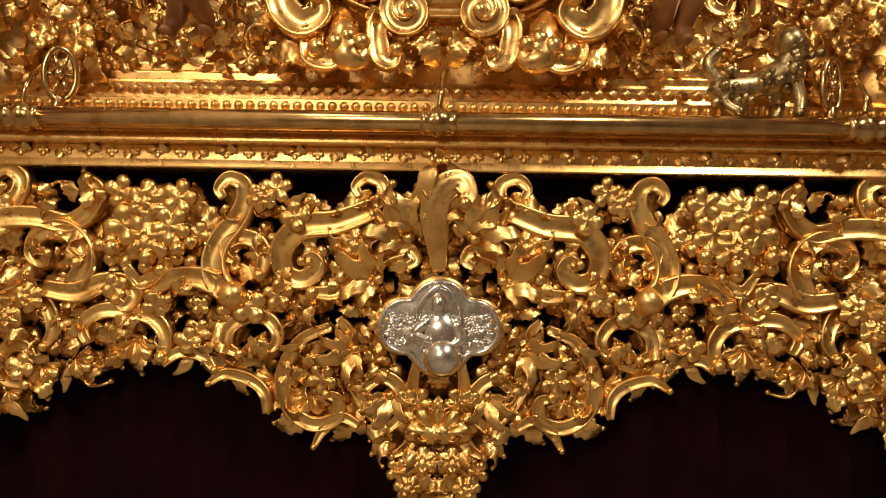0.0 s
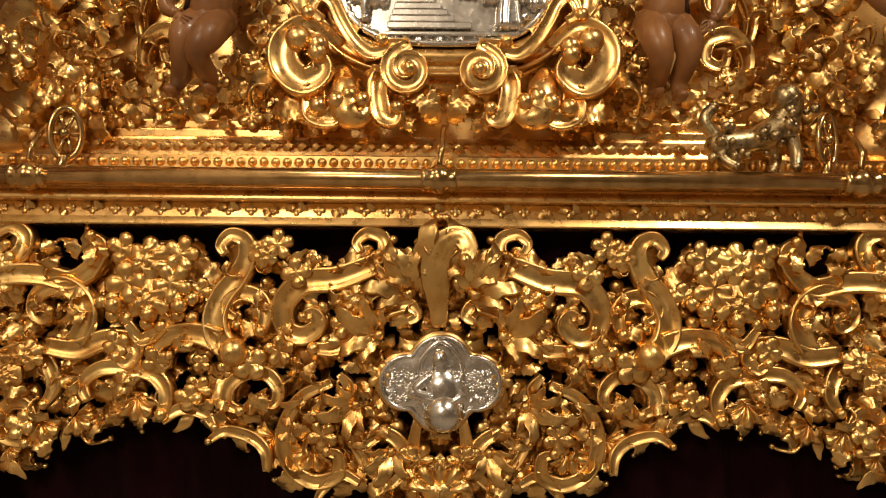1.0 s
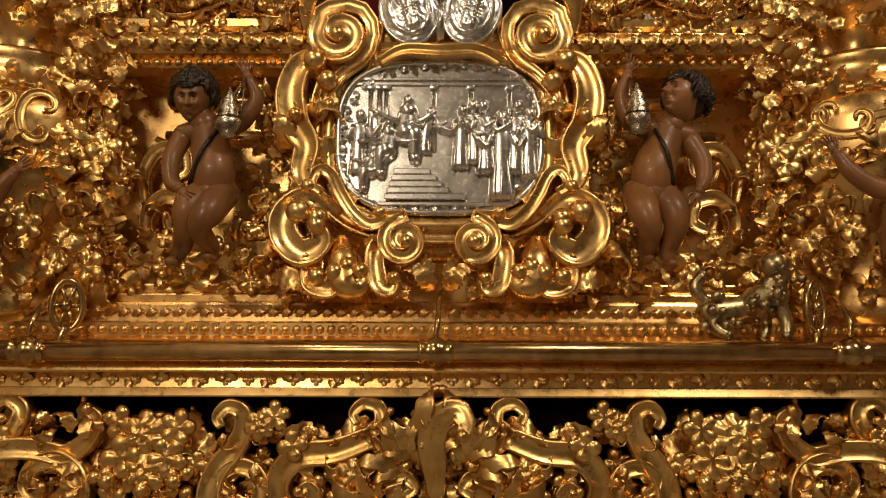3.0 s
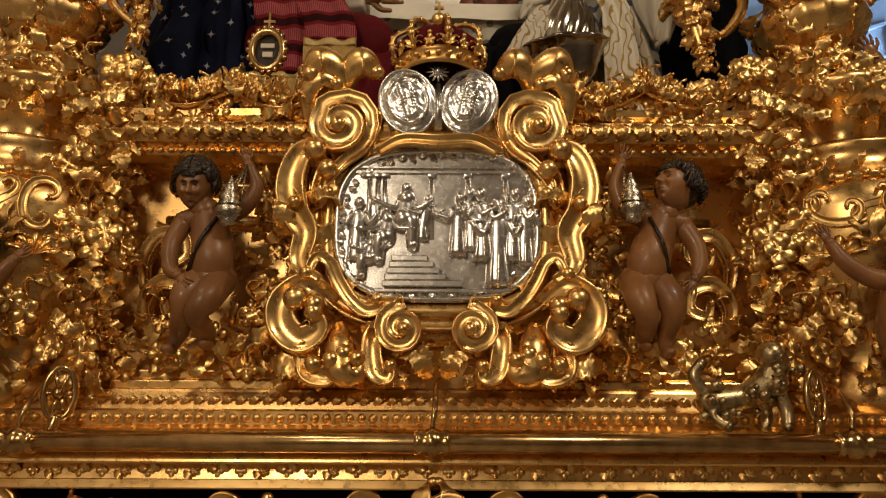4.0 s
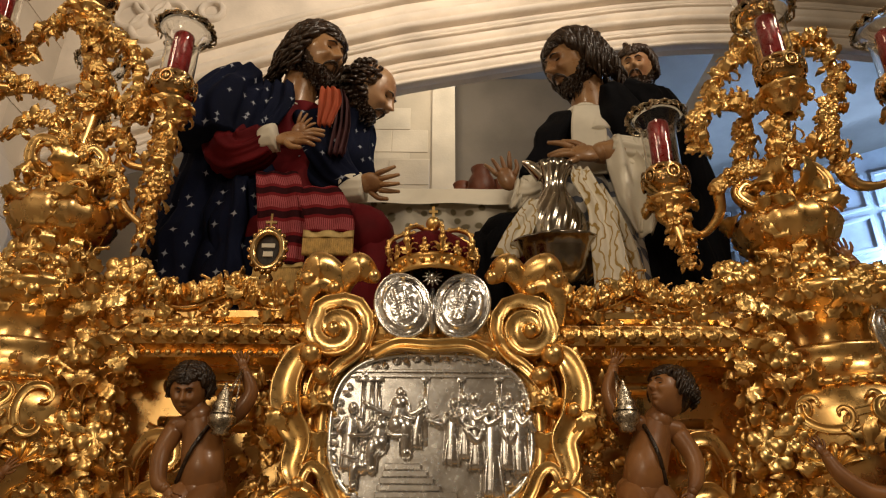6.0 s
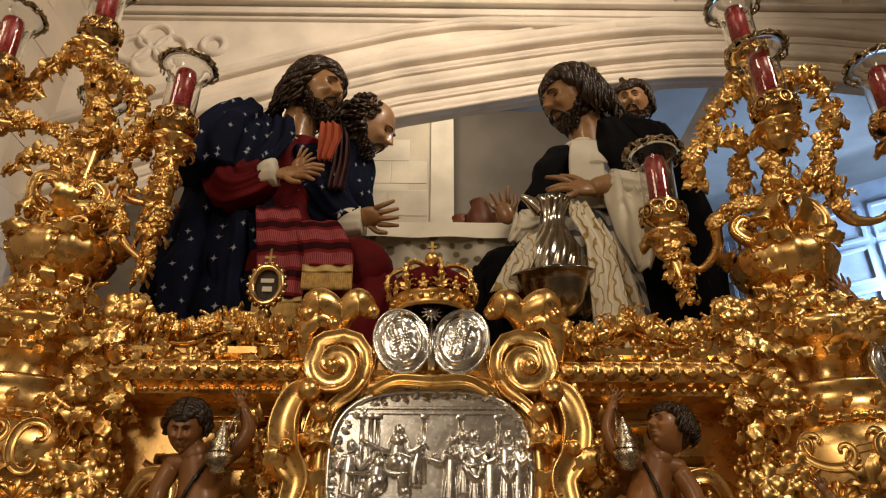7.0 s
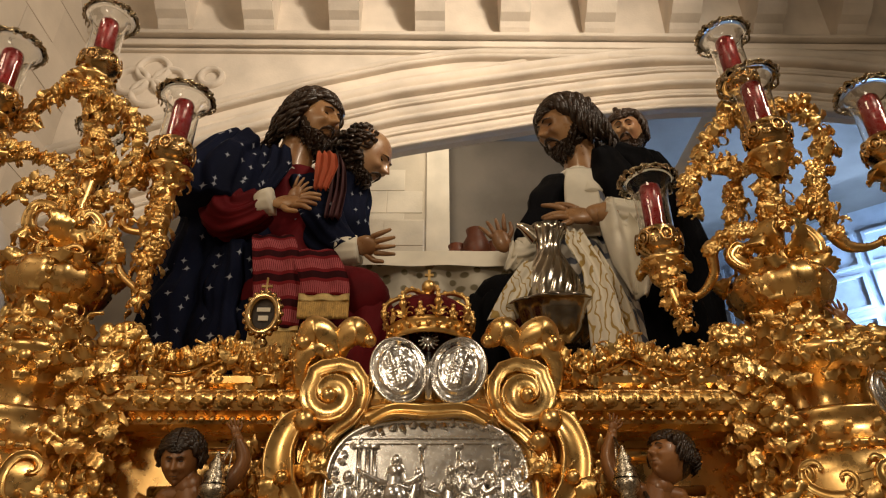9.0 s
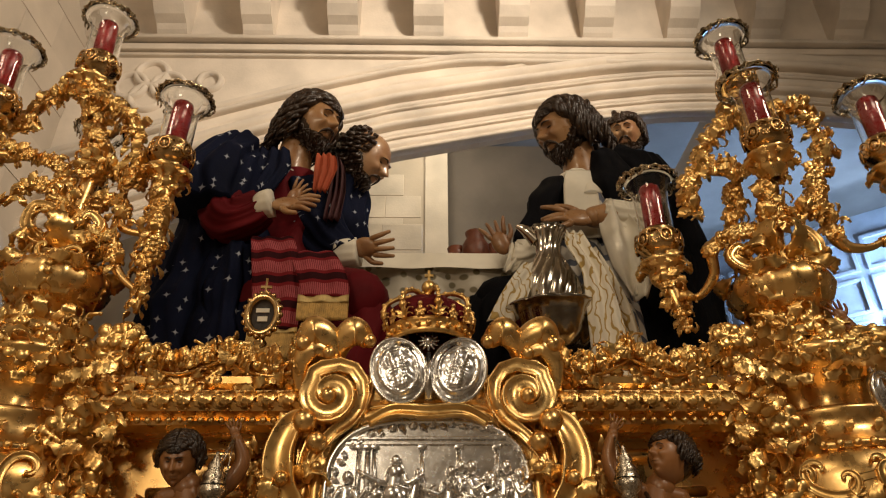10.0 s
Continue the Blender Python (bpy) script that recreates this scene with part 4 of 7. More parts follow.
CZ = 1.815
back = [(x * 1.0, z * 1.0) for x, z in oct_outline(0.245, 0.235)]
part("back_board", Buf().add(*plate(back, 0.10, (MID, CZ), 0.085, 0.0)), GOLD_FLAT, cart)
part("inner_frame", Buf().add(*sweep([(MID + x, -0.012, CZ + z) for x, z in oct_outline(0.215, 0.172)], 0.017, 0.016, closed=True)), GOLD_FLAT, cart)
part("outer_frame", Buf().add(*sweep([(MID + x, -0.010, CZ + z + 0.004) for x, z in oct_outline(0.240, 0.196)], 0.018, 0.020, [(1.0, -0.9), (1.0, 0.3), (0.8, 0.7), (0.5, 0.35), (0.0, 0.1), (-0.5, 0.35), (-0.8, 0.7), (-1.0, 0.3), (-1.0, -0.9)], closed=True)), GOLD_FLAT, cart)


COVE = [(1.0, -0.9), (1.0, 0.35), (0.93, 0.62), (0.78, 0.66), (0.62, 0.50), (0.3, 0.36), (0.0, 0.32), (-0.3, 0.36), (-0.62, 0.50), (-0.78, 0.66), (-0.93, 0.62), (-1.0, 0.35), (-1.0, -0.9)]
PLUMP = {"foot_lobe": 1.1, "top_lobe": 1.2, "side_scroll": 1.15, "side_band": 1.2}


def both(name, pts, w, eye=0.0, prof=None, material=None, label=""):
    prof = prof or (ROUND12 if "lobe" in name else COVE)
    w = [k * PLUMP.get(name, 1.0) for k in w]
    for s in (1, -1):
        part(name, tail([(MID + s * x, y, z) for x, y, z in pts], w, [k * (0.7 if "lobe" in name else 0.9) for k in w], eye, prof), material or GOLD_FLAT, cart, label)


def spiral(cx, cz, r, a0, turns, y, n=26, sgn=1):
    return [(cx + r * (1 - 0.86 * t) * math.cos(radians(a0) + sgn * t * turns * 2 * math.pi), y - 0.02 * t, cz + r * (1 - 0.86 * t) * math.sin(radians(a0) + sgn * t * turns * 2 * math.pi)) for t in np.linspace(0, 1, n)]


both("bottom_volute", [(0.150, -0.02, 1.640), (0.110, -0.04, 1.655), (0.060, -0.045, 1.655)] + spiral(0.066, 1.606, 0.042, 70, 1.6, -0.05, 18, -1), [0.010, 0.013, 0.013, 0.012, 0.008], 0.013)
both("lower_scroll", [(0.221, -0.045, 1.700), (0.240, -0.048, 1.715), (0.228, -0.045, 1.742), (0.206, -0.04, 1.735), (0.188, -0.035, 1.700), (0.165, -0.035, 1.665), (0.135, -0.04, 1.640), (0.109, -0.045, 1.645), (0.112, -0.05, 1.660)], [0.008, 0.010, 0.012, 0.013, 0.013, 0.012, 0.008], 0.012)
both("side_scroll", [(0.195, -0.01, 1.660), (0.245, -0.03, 1.690), (0.288, -0.035, 1.660), (0.288, -0.035, 1.615), (0.253, -0.04, 1.585), (0.220, -0.045, 1.605), (0.228, -0.05, 1.635)], [0.014, 0.022, 0.026, 0.026, 0.020, 0.012], 0.018)
both("foot_scroll", [(0.235, -0.01, 1.610), (0.236, -0.03, 1.565), (0.232, -0.04, 1.530), (0.200, -0.048, 1.520), (0.192, -0.05, 1.548)], [0.014, 0.022, 0.024, 0.020, 0.012], 0.018)
both("foot_lobe", [(0.190, -0.01, 1.620), (0.180, -0.04, 1.575), (0.172, -0.05, 1.530), (0.148, -0.05, 1.526), (0.146, -0.05, 1.550)], [0.014, 0.026, 0.028, 0.020, 0.010], 0.016)
both("foot_band", [(0.105, -0.01, 1.625), (0.120, -0.035, 1.585), (0.112, -0.045, 1.530), (0.090, -0.05, 1.518), (0.084, -0.05, 1.538)], [0.014, 0.020, 0.020, 0.014, 0.009], 0.013)
both("side_band", [(0.232, -0.03, 1.972), (0.268, -0.035, 1.955), (0.288, -0.035, 1.900), (0.280, -0.03, 1.840), (0.256, -0.025, 1.795), (0.262, -0.03, 1.745), (0.248, -0.04, 1.712)], [0.014, 0.022, 0.026, 0.024, 0.020, 0.014], 0.014)
both("shoulder_band", [(0.120, -0.02, 2.060), (0.128, -0.03, 2.010), (0.150, -0.03, 1.970), (0.190, -0.035, 1.935), (0.222, -0.04, 1.890), (0.212, -0.045, 1.870)], [0.010, 0.013, 0.014, 0.013, 0.011, 0.008], 0.012)
both("upper_volute", [(0.158, -0.01, 1.945), (0.138, -0.03, 1.985), (0.132, -0.035, 2.035), (0.165, -0.04, 2.075), (0.225, -0.04, 2.066)] + spiral(0.195, 2.012, 0.050, 40, 1.3, -0.04, 14, -1), [0.012, 0.017, 0.019, 0.020, 0.017, 0.010], 0.016)
both("upper_lobe", [(0.262, -0.02, 2.030), (0.262, -0.04, 2.085), (0.236, -0.05, 2.110), (0.205, -0.045, 2.100)], [0.012, 0.022, 0.022, 0.012], 0.014)
both("top_lobe", [(0.195, -0.02, 2.085), (0.205, -0.045, 2.128), (0.238, -0.055, 2.145), (0.258, -0.05, 2.118)], [0.010, 0.022, 0.030, 0.016], 0.018)
both("top_lobe", [(0.195, -0.01, 2.085), (0.182, -0.04, 2.125), (0.155, -0.05, 2.148), (0.125, -0.035, 2.130)], [0.010, 0.020, 0.028, 0.014], 0.016)
for x, z, r in ((0.241, 1.958, 0.024), (0.216, 1.918, 0.020), (0.276, 1.850, 0.014), (0.264, 1.662, 0.024), (0.228, 1.650, 0.020), (0.170, 1.560, 0.018), (0.225, 1.540, 0.018)):
    for s in (1, -1):
        part("boss", Buf().add(*ball((MID + s * x, -0.052, z), r, 16, 10)), GOLD_FLAT, cart)
part("eyebrow", tail([(MID - 0.118, -0.04, 1.958), (MID - 0.07, -0.05, 1.978), (MID, -0.055, 1.974), (MID + 0.07, -0.05, 1.978), (MID + 0.118, -0.04, 1.958)], [0.010, 0.013, 0.014, 0.013, 0.010]), GOLD, cart)
carpet(cart, lambda x, z: True, -0.10, MID, 1.515, 1.56, -0.02, 0.03, ["acanthus_leaf", "curled_leaf", "broad_leaf"], 0.06, 31)
carpet(cart, lambda x, z: (x - MID) ** 2 / 0.06 + (z - CZ) ** 2 / 0.05 > 1, -0.30, -0.17, 1.55, 2.02, 0.0, 0.04, ["acanthus_leaf", "broad_leaf", "curled_leaf"], 0.08, 32)

# silver relief plaque
plaque = thing("silver_plaque", "chased silver relief plaque with a many-figured scene on steps", "plaque", (MID, -0.01, 1.66))
part("ground", Buf().add(*plate(oct_outline(0.197, 0.151, 120), -0.012, (MID, CZ), 0.010, 0.0, lambda x, z: 0.0004 * noise.noise((x * 30, z * 30, 3)), 24)), SILVER, plaque, "hammered silver ground")


def relief_figure(x, z, h, lean=0.0, arm=0.4, seated=False, deep=0.012):
    """A small plain robed shape in half relief; z is its foot."""
    rng = random.Random(int(x * 1000) + 7)
    b, y = Buf(), -0.024
    X, Z = MID + x, CZ + z
    if seated:
        limb(b, [(X, y, Z + 0.75 * h), (X - 0.004, y, Z + 0.42 * h)], [0.16 * h, 0.20 * h], 0, 10, 0.8)
        limb(b, [(X, y - 0.004, Z + 0.42 * h), (X - lean, y - 0.010, Z + 0.38 * h), (X - lean * 1.1, y - 0.006, Z)], [0.15 * h, 0.13 * h, 0.10 * h], 0, 12, 0.8)
    else:
        q = smooth_path([(X, y, Z), (X + 0.2 * lean, y - 0.003, Z + 0.35 * h), (X + 0.6 * lean, y - 0.004, Z + 0.62 * h), (X + lean, y - 0.002, Z + 0.82 * h)], 14)
        r = np.interp(np.linspace(0, 1, 14), [0, 0.3, 0.7, 0.92, 1], [0.15 * h, 0.13 * h, 0.12 * h, 0.12 * h, 0.05 * h])
        b.add(*sweep(q, r, r * 0.6, ROUND24))
        for k in range(3):
            o = (k - 1) * 0.08 * h
            limb(b, [(X + o * 0.6 + 0.4 * lean, y - 0.07 * h, Z + 0.5 * h), (X + o, y - 0.08 * h, Z + 0.25 * h), (X + o * 1.3 + 0.02 * h * rng.uniform(-1, 1), y - 0.07 * h, Z)], [0.012 * h, 0.022 * h, 0.026 * h], 0, 8)
    b.add(*ball((X + lean * (0 if seated else 1.1), y - 0.006, Z + 0.92 * h), (0.085 * h, 0.09 * h, 0.10 * h), 12, 8))
    for sx in (-1, 1):
        a = arm * sx + rng.uniform(-0.2, 0.2)
        sh = np.array((X + (0 if seated else lean) + sx * 0.10 * h, y - 0.006, Z + 0.74 * h))
        limb(b, [sh, sh + (sx * 0.08 * h, -0.006, -0.16 * h), sh + (a * 0.55 * h, -0.012, -0.22 * h + 0.25 * h * rng.random())], [0.06 * h, 0.05 * h, 0.035 * h], 0, 8)
    return part("relief_figure", b, SILVER, plaque)


part("rim", Buf().add(*sweep([(MID + x, -0.026, CZ + z) for x, z in oct_outline(0.196, 0.150)], 0.007, 0.006, closed=True)), SILVER, plaque)
for a in range(0, 360, 6):
    c, s = math.cos(radians(a)), math.sin(radians(a))
    k = (abs(c) ** 3 + abs(s) ** 3) ** (-1 / 3)
    orn("broad_leaf", plaque, MID + 0.186 * c * k, -0.026, CZ + 0.141 * s * k, 0.022, a, a % 12 == 0, material=SILVER)

for fx, fz, fh, ln, ar, st in ((-0.158, -0.075, 0.125, 0.004, 0.2, False), (-0.128, -0.105, 0.085, 0.016, 0.5, True), (-0.098, -0.075, 0.11, 0.014, 0.6, True), (-0.062, -0.045, 0.125, -0.012, 0.7, True), (-0.030, -0.035, 0.09, 0.010, 0.5, False),
                               (0.040, -0.065, 0.125, 0.004, 0.5, False), (0.068, -0.055, 0.125, -0.004, 0.3, False), (0.090, -0.075, 0.145, -0.006, 0.4, False), (0.118, -0.125, 0.175, 0.002, 0.3, False), (0.146, -0.075, 0.145, 0.004, 0.3, False), (0.170, -0.085, 0.14, 0.004, 0.2, False)):
    relief_figure(fx, fz, fh, ln, ar, st)
for k in range(5):
    part("step", Buf().add(*box(MID - 0.105 + 0.004 * k, MID + 0.030 - 0.012 * k + (0.02 if k == 0 else 0), -0.042 + 0.003 * k, -0.02, CZ - 0.128 + 0.013 * k, CZ - 0.1155 + 0.013 * k, 0.002)), SILVER, plaque, smooth=False)
for fx in (-0.135, -0.118, -0.104, -0.012, 0.060, 0.135):
    part("column", Buf().add(*sweep([(MID + fx, -0.023, CZ - 0.03), (MID + fx, -0.023, CZ + 0.098)], 0.0055, 0.005)).add(*box(MID + fx - 0.008, MID + fx + 0.008, -0.031, -0.02, CZ + 0.095, CZ + 0.103, 0.001)), SILVER, plaque)
for fz, fw in ((0.106, 0.172), (0.116, 0.165)):
    part("lintel", Buf().add(*box(MID - fw, MID + fw, -0.028, -0.02, CZ + fz - 0.003, CZ + fz + 0.003, 0.001)), SILVER, plaque, smooth=False)
part("floor_line", Buf().add(*box(MID - 0.12, MID + 0.14, -0.034, -0.02, CZ - 0.138, CZ - 0.130, 0.002)), SILVER, plaque, smooth=False)

# two silver ovals leaning together under the crown
for sx, tilt_deg in ((-1, 16), (1, -16)):
    sh = thing("silver_oval_shield", "oval chased silver shield with an engraved coat of arms", "shield", (MID + sx * 0.060, -0.03, 1.99), "pair of silver shields")
    rim = [(0.056 * math.cos(a), 0.070 * math.sin(a)) for a in np.linspace(0, 2 * math.pi, 60, endpoint=False)]
    m = Matrix.Translation((MID + sx * 0.061, 0, 2.065)) @ Matrix.Rotation(radians(-tilt_deg), 4, "Y")
    inner = (lambda x, z: 0.004 * abs(noise.noise((x * 70, z * 70, 7))) + 0.004 * (1 if abs(math.hypot(x / 0.056, z / 0.07) - 0.72) < 0.05 else 0) + (0.004 if abs(x) < 0.012 and abs(z) < 0.04 else 0) + (0.0015 * math.sin(z * 900) if abs(x) < 0.02 else 0))
    v, f = plate(rim, -0.035, (0, 0), 0.008, 0.012, inner, 22)
    part("plate", Buf().add(v, f, move=m), SILVER, sh)
    part("rim", Buf().add(*sweep([(x, -0.045, z) for x, z in rim], 0.004, closed=True), move=m), SILVER, sh)
star = thing("silver_star", "small silver rayed star badge between the shields", "badge", (MID, -0.05, 2.10))
part("boss", Buf().add(*ball((MID, -0.06, 2.125), (0.010, 0.006, 0.010))), SILVER, star)
for k in range(12):
    a = k * math.pi / 6
    part("ray", Buf().add(*sweep([(MID, -0.055, 2.125), (MID + 0.022 * math.cos(a), -0.055, 2.125 + 0.022 * math.sin(a))], [0.005, 0.0015], [0.003, 0.001])), SILVER, star)
part("stem", Buf().add(*sweep([(MID, -0.05, 2.10), (MID, -0.05, 2.0)], [0.005, 0.009])), SILVER, star)


# ---------------------------------------------------------------- crown
crown = thing("gilt_diadem", "small gilt royal crown with red lining and an orb", "crown", (MID, -0.01, 2.14))
CY = 0.0
part("band", Buf().add(*lathe([(0.080, 0.0), (0.086, 0.004), (0.082, 0.012), (0.086, 0.026), (0.090, 0.032), (0.084, 0.036), (0.078, 0.03), (0.076, 0.0)], 48, (MID, CY, 2.135))), GOLD, crown)
part("lining", Buf().add(*lathe([(0.074, 0.01), (0.086, 0.045), (0.084, 0.070), (0.060, 0.094), (0.025, 0.102), (0.006, 0.104)], 48, (MID, CY, 2.135), 8, 0.07)), RED, crown, "red velvet lining")
for k in range(8):
    a = 2 * math.pi * k / 8 + 0.2
    c, s = math.cos(a), math.sin(a)
    q = [(MID + r * c, CY + r * s, 2.135 + z) for r, z in ((0.086, 0.03), (0.099, 0.06), (0.094, 0.088), (0.062, 0.108), (0.022, 0.112), (0.0, 0.122))]
    part("arch", Buf().add(*sweep(smooth_path(q), 0.0055, 0.005, ref=(s, -c, 0.01))), GOLD, crown)
    part("fleuron", Buf().add(*ball((MID + 0.098 * c, CY + 0.098 * s, 2.196), (0.009, 0.009, 0.010))), GOLD, crown)
    orn("leaf_tuft", crown, MID + 0.091 * c, CY + 0.091 * s, 2.166, 0.042, 0, yaw=math.degrees(a) + 90, tilt=-12)
    a2 = a + math.pi / 8
    orn("flower", crown, MID + 0.090 * math.cos(a2), CY + 0.090 * math.sin(a2), 2.176, 0.026, 0, yaw=math.degrees(a2) + 90)
    orn("bead", crown, MID + 0.092 * math.cos(a2), CY + 0.092 * math.sin(a2), 2.194, 0.011)
for k in range(24):
    a = 2 * math.pi * k / 24
    orn("bead", crown, MID + 0.088 * math.cos(a), CY + 0.088 * math.sin(a), 2.152, 0.013)
for k in range(8):
    a = 2 * math.pi * k / 8 + 0.2
    for r0, z0 in ((0.099, 0.070), (0.096, 0.086), (0.082, 0.100), (0.064, 0.110), (0.042, 0.114), (0.024, 0.116)):
        orn("bead", crown, MID + r0 * math.cos(a) * 1.04, CY + r0 * math.sin(a) * 1.04, 2.135 + z0, 0.010)
    a += math.pi / 8
    part("leaf", Buf().add(*ball((MID + 0.090 * math.cos(a), CY + 0.090 * math.sin(a), 2.185), (0.006, 0.006, 0.008), 8, 6)), GOLD, crown)
part("orb", Buf().add(*ball((MID, CY, 2.275), 0.017, 14, 10)).add(*lathe([(0.006, -0.02), (0.014, -0.014), (0.006, -0.008)], 14, (MID, CY, 2.27))), GOLD, crown)
part("cross", Buf().add(*box(MID - 0.003, MID + 0.003, CY - 0.003, CY + 0.003, 2.29, 2.318)).add(*box(MID - 0.010, MID + 0.010, CY - 0.0028, CY + 0.0028, 2.302, 2.308)), GOLD, crown, smooth=False)


# ---------------------------------------------------------------- corner urns
def corner_urn(sx):
    ax, ay = MID + sx * 0.895, 0.13
    urn = thing("corner_urn", "bulging gilt corner urn with leaf collar, bead row and carved scrolls", "urn", (ax, ay, 1.50), "corner urns")
    part("body", Buf().add(*lathe([(0.12, 1.43), (0.16, 1.46), (0.165, 1.50), (0.15, 1.53), (0.155, 1.58), (0.175, 1.66), (0.198, 1.76), (0.212, 1.85), (0.205, 1.89), (0.185, 1.91)], 56, (ax, ay, 0))), GOLD_FLAT, urn)
    part("ring", Buf().add(*lathe([(0.185, 1.905), (0.196, 1.915), (0.186, 1.925), (0.165, 1.93), (0.162, 1.98), (0.17, 1.99), (0.165, 2.0), (0.11, 2.005)], 56, (ax, ay, 0))), GOLD_FLAT, urn, "plain ring with slots")
    part("neck", Buf().add(*lathe([(0.11, 2.005), (0.105, 2.03), (0.12, 2.06), (0.16, 2.085), (0.19, 2.11), (0.185, 2.13), (0.12, 2.15), (0.05, 2.19)], 56, (ax, ay, 0), 8, 0.12)), GOLD_FLAT, urn)
    for k in range(40):
        a = 2 * math.pi * k / 40
        c, s = math.cos(a), math.sin(a)
        if s > 0.35:
            continue
        yaw = math.degrees(a) + 90
        orn("bead", urn, ax + 0.196 * c, ay + 0.196 * s, 1.915, 0.018)
        if k % 2 == 0:
            orn("acanthus_leaf", urn, ax + 0.166 * c, ay + 0.166 * s, 1.94, 0.035, 0, yaw=yaw)
            orn("broad_leaf", urn, ax + 0.150 * c, ay + 0.150 * s, 2.05, 0.08, 0, k % 4 == 0, yaw=yaw, tilt=-20)
            orn(("s_scroll", "c_scroll")[k // 2 % 2], urn, ax + 0.208 * c, ay + 0.208 * s, 1.85, 0.085, 25 * (k % 5) - 40, k % 4 == 0, yaw=yaw)
            orn("shell" if k % 4 else "leaf_tuft", urn, ax + 0.192 * c, ay + 0.192 * s, 1.745 if k % 4 else 1.77, 0.10, 0, yaw=yaw, tilt=-12)
        orn(("flower", "acanthus_leaf", "rose", "curled_leaf")[k % 4], urn, ax + 0.19 * c, ay + 0.19 * s, 2.115, 0.075, 70 * k, yaw=yaw)
        orn(("curled_leaf", "flower", "acanthus_leaf", "grape_cluster", "broad_leaf")[k % 5], urn, ax + 0.17 * c, ay + 0.17 * s, 2.145 - 0.01 * (k % 3), 0.07, 50 * k, yaw=yaw)
        for j in range(3):
            orn(FOL[(k * 3 + j) % 8], urn, ax + (0.165 + 0.008 * j) * c, ay + (0.165 + 0.008 * j) * s, 1.53 + 0.055 * j + 0.02 * (k % 2), 0.062, 47 * k + 80 * j, yaw=yaw)
    return urn


for sx in (-1, 1):
    urn = corner_urn(sx)
    if sx > 0:
        for k, (dx, dz, r) in enumerate(((0.045, 2.05, 60), (0.07, 2.09, 120), (0.06, 2.01, 20))):
            orn(("volute", "curled_leaf", "c_scroll")[k], urn, 0.90 + dx, -0.02, dz, 0.10, r, yaw=25, material=SILVER)
# the knot of foliage that joins rail and urn
for x in np.arange(-0.72, -0.60, 0.032):
    for j in range(6):
        pair(FOL[int(x * 1000 + j * 3) % 8], basket, x, -0.02 - 0.02 * (j % 2), 1.97 + 0.034 * j, 0.065, 37 * j + x * 900)


# ---------------------------------------------------------------- cherubs and lamps they carry
def face_point(x, y, z):
    """One point of a carved head from a point of the unit ball; the face looks to -y."""
    def g(cx, cz, w, h, mirror=False):
        px = abs(x) if mirror else x
        return math.exp(-((px - cx) / w) ** 2 - ((z - cz) / h) ** 2)
    kx, ky, kz = 0.73 * x, 0.95 * y, 1.02 * z
    low = max(0.0, -z)
    kx *= 1 - 0.26 * low ** 1.4
    if y > 0:
        ky *= 1 - 0.30 * low
    else:
        ky -= 0.10 * low
        rise = min(1.0, max(0.0, (0.26 - z) / 0.42)) if z > -0.16 else max(0.0, 1 - (-0.16 - z) / 0.11)
        ky -= 0.32 * rise * math.exp(-(x / (0.075 + 0.05 * rise)) ** 2)
        ky -= 0.09 * g(0.115, -0.16, 0.055, 0.055, True)
        ky += 0.21 * g(0.28, 0.11, 0.15, 0.10, True) - 0.10 * g(0.28, 0.09, 0.095, 0.055, True)
        ky -= 0.09 * g(0.26, 0.27, 0.22, 0.06, True) + 0.10 * g(0.43, -0.14, 0.15, 0.13, True)
        ky -= 0.075 * g(0, -0.385, 0.17, 0.038) + 0.080 * g(0, -0.50, 0.14, 0.045) - 0.03 * g(0, -0.44, 0.19, 0.018)
        ky += 0.05 * g(0, -0.60, 0.14, 0.05) + 0.05 * g(0.36, -0.38, 0.12, 0.14, True)
        ky -= 0.12 * g(0, -0.78, 0.20, 0.13)
    return kx, ky, kz


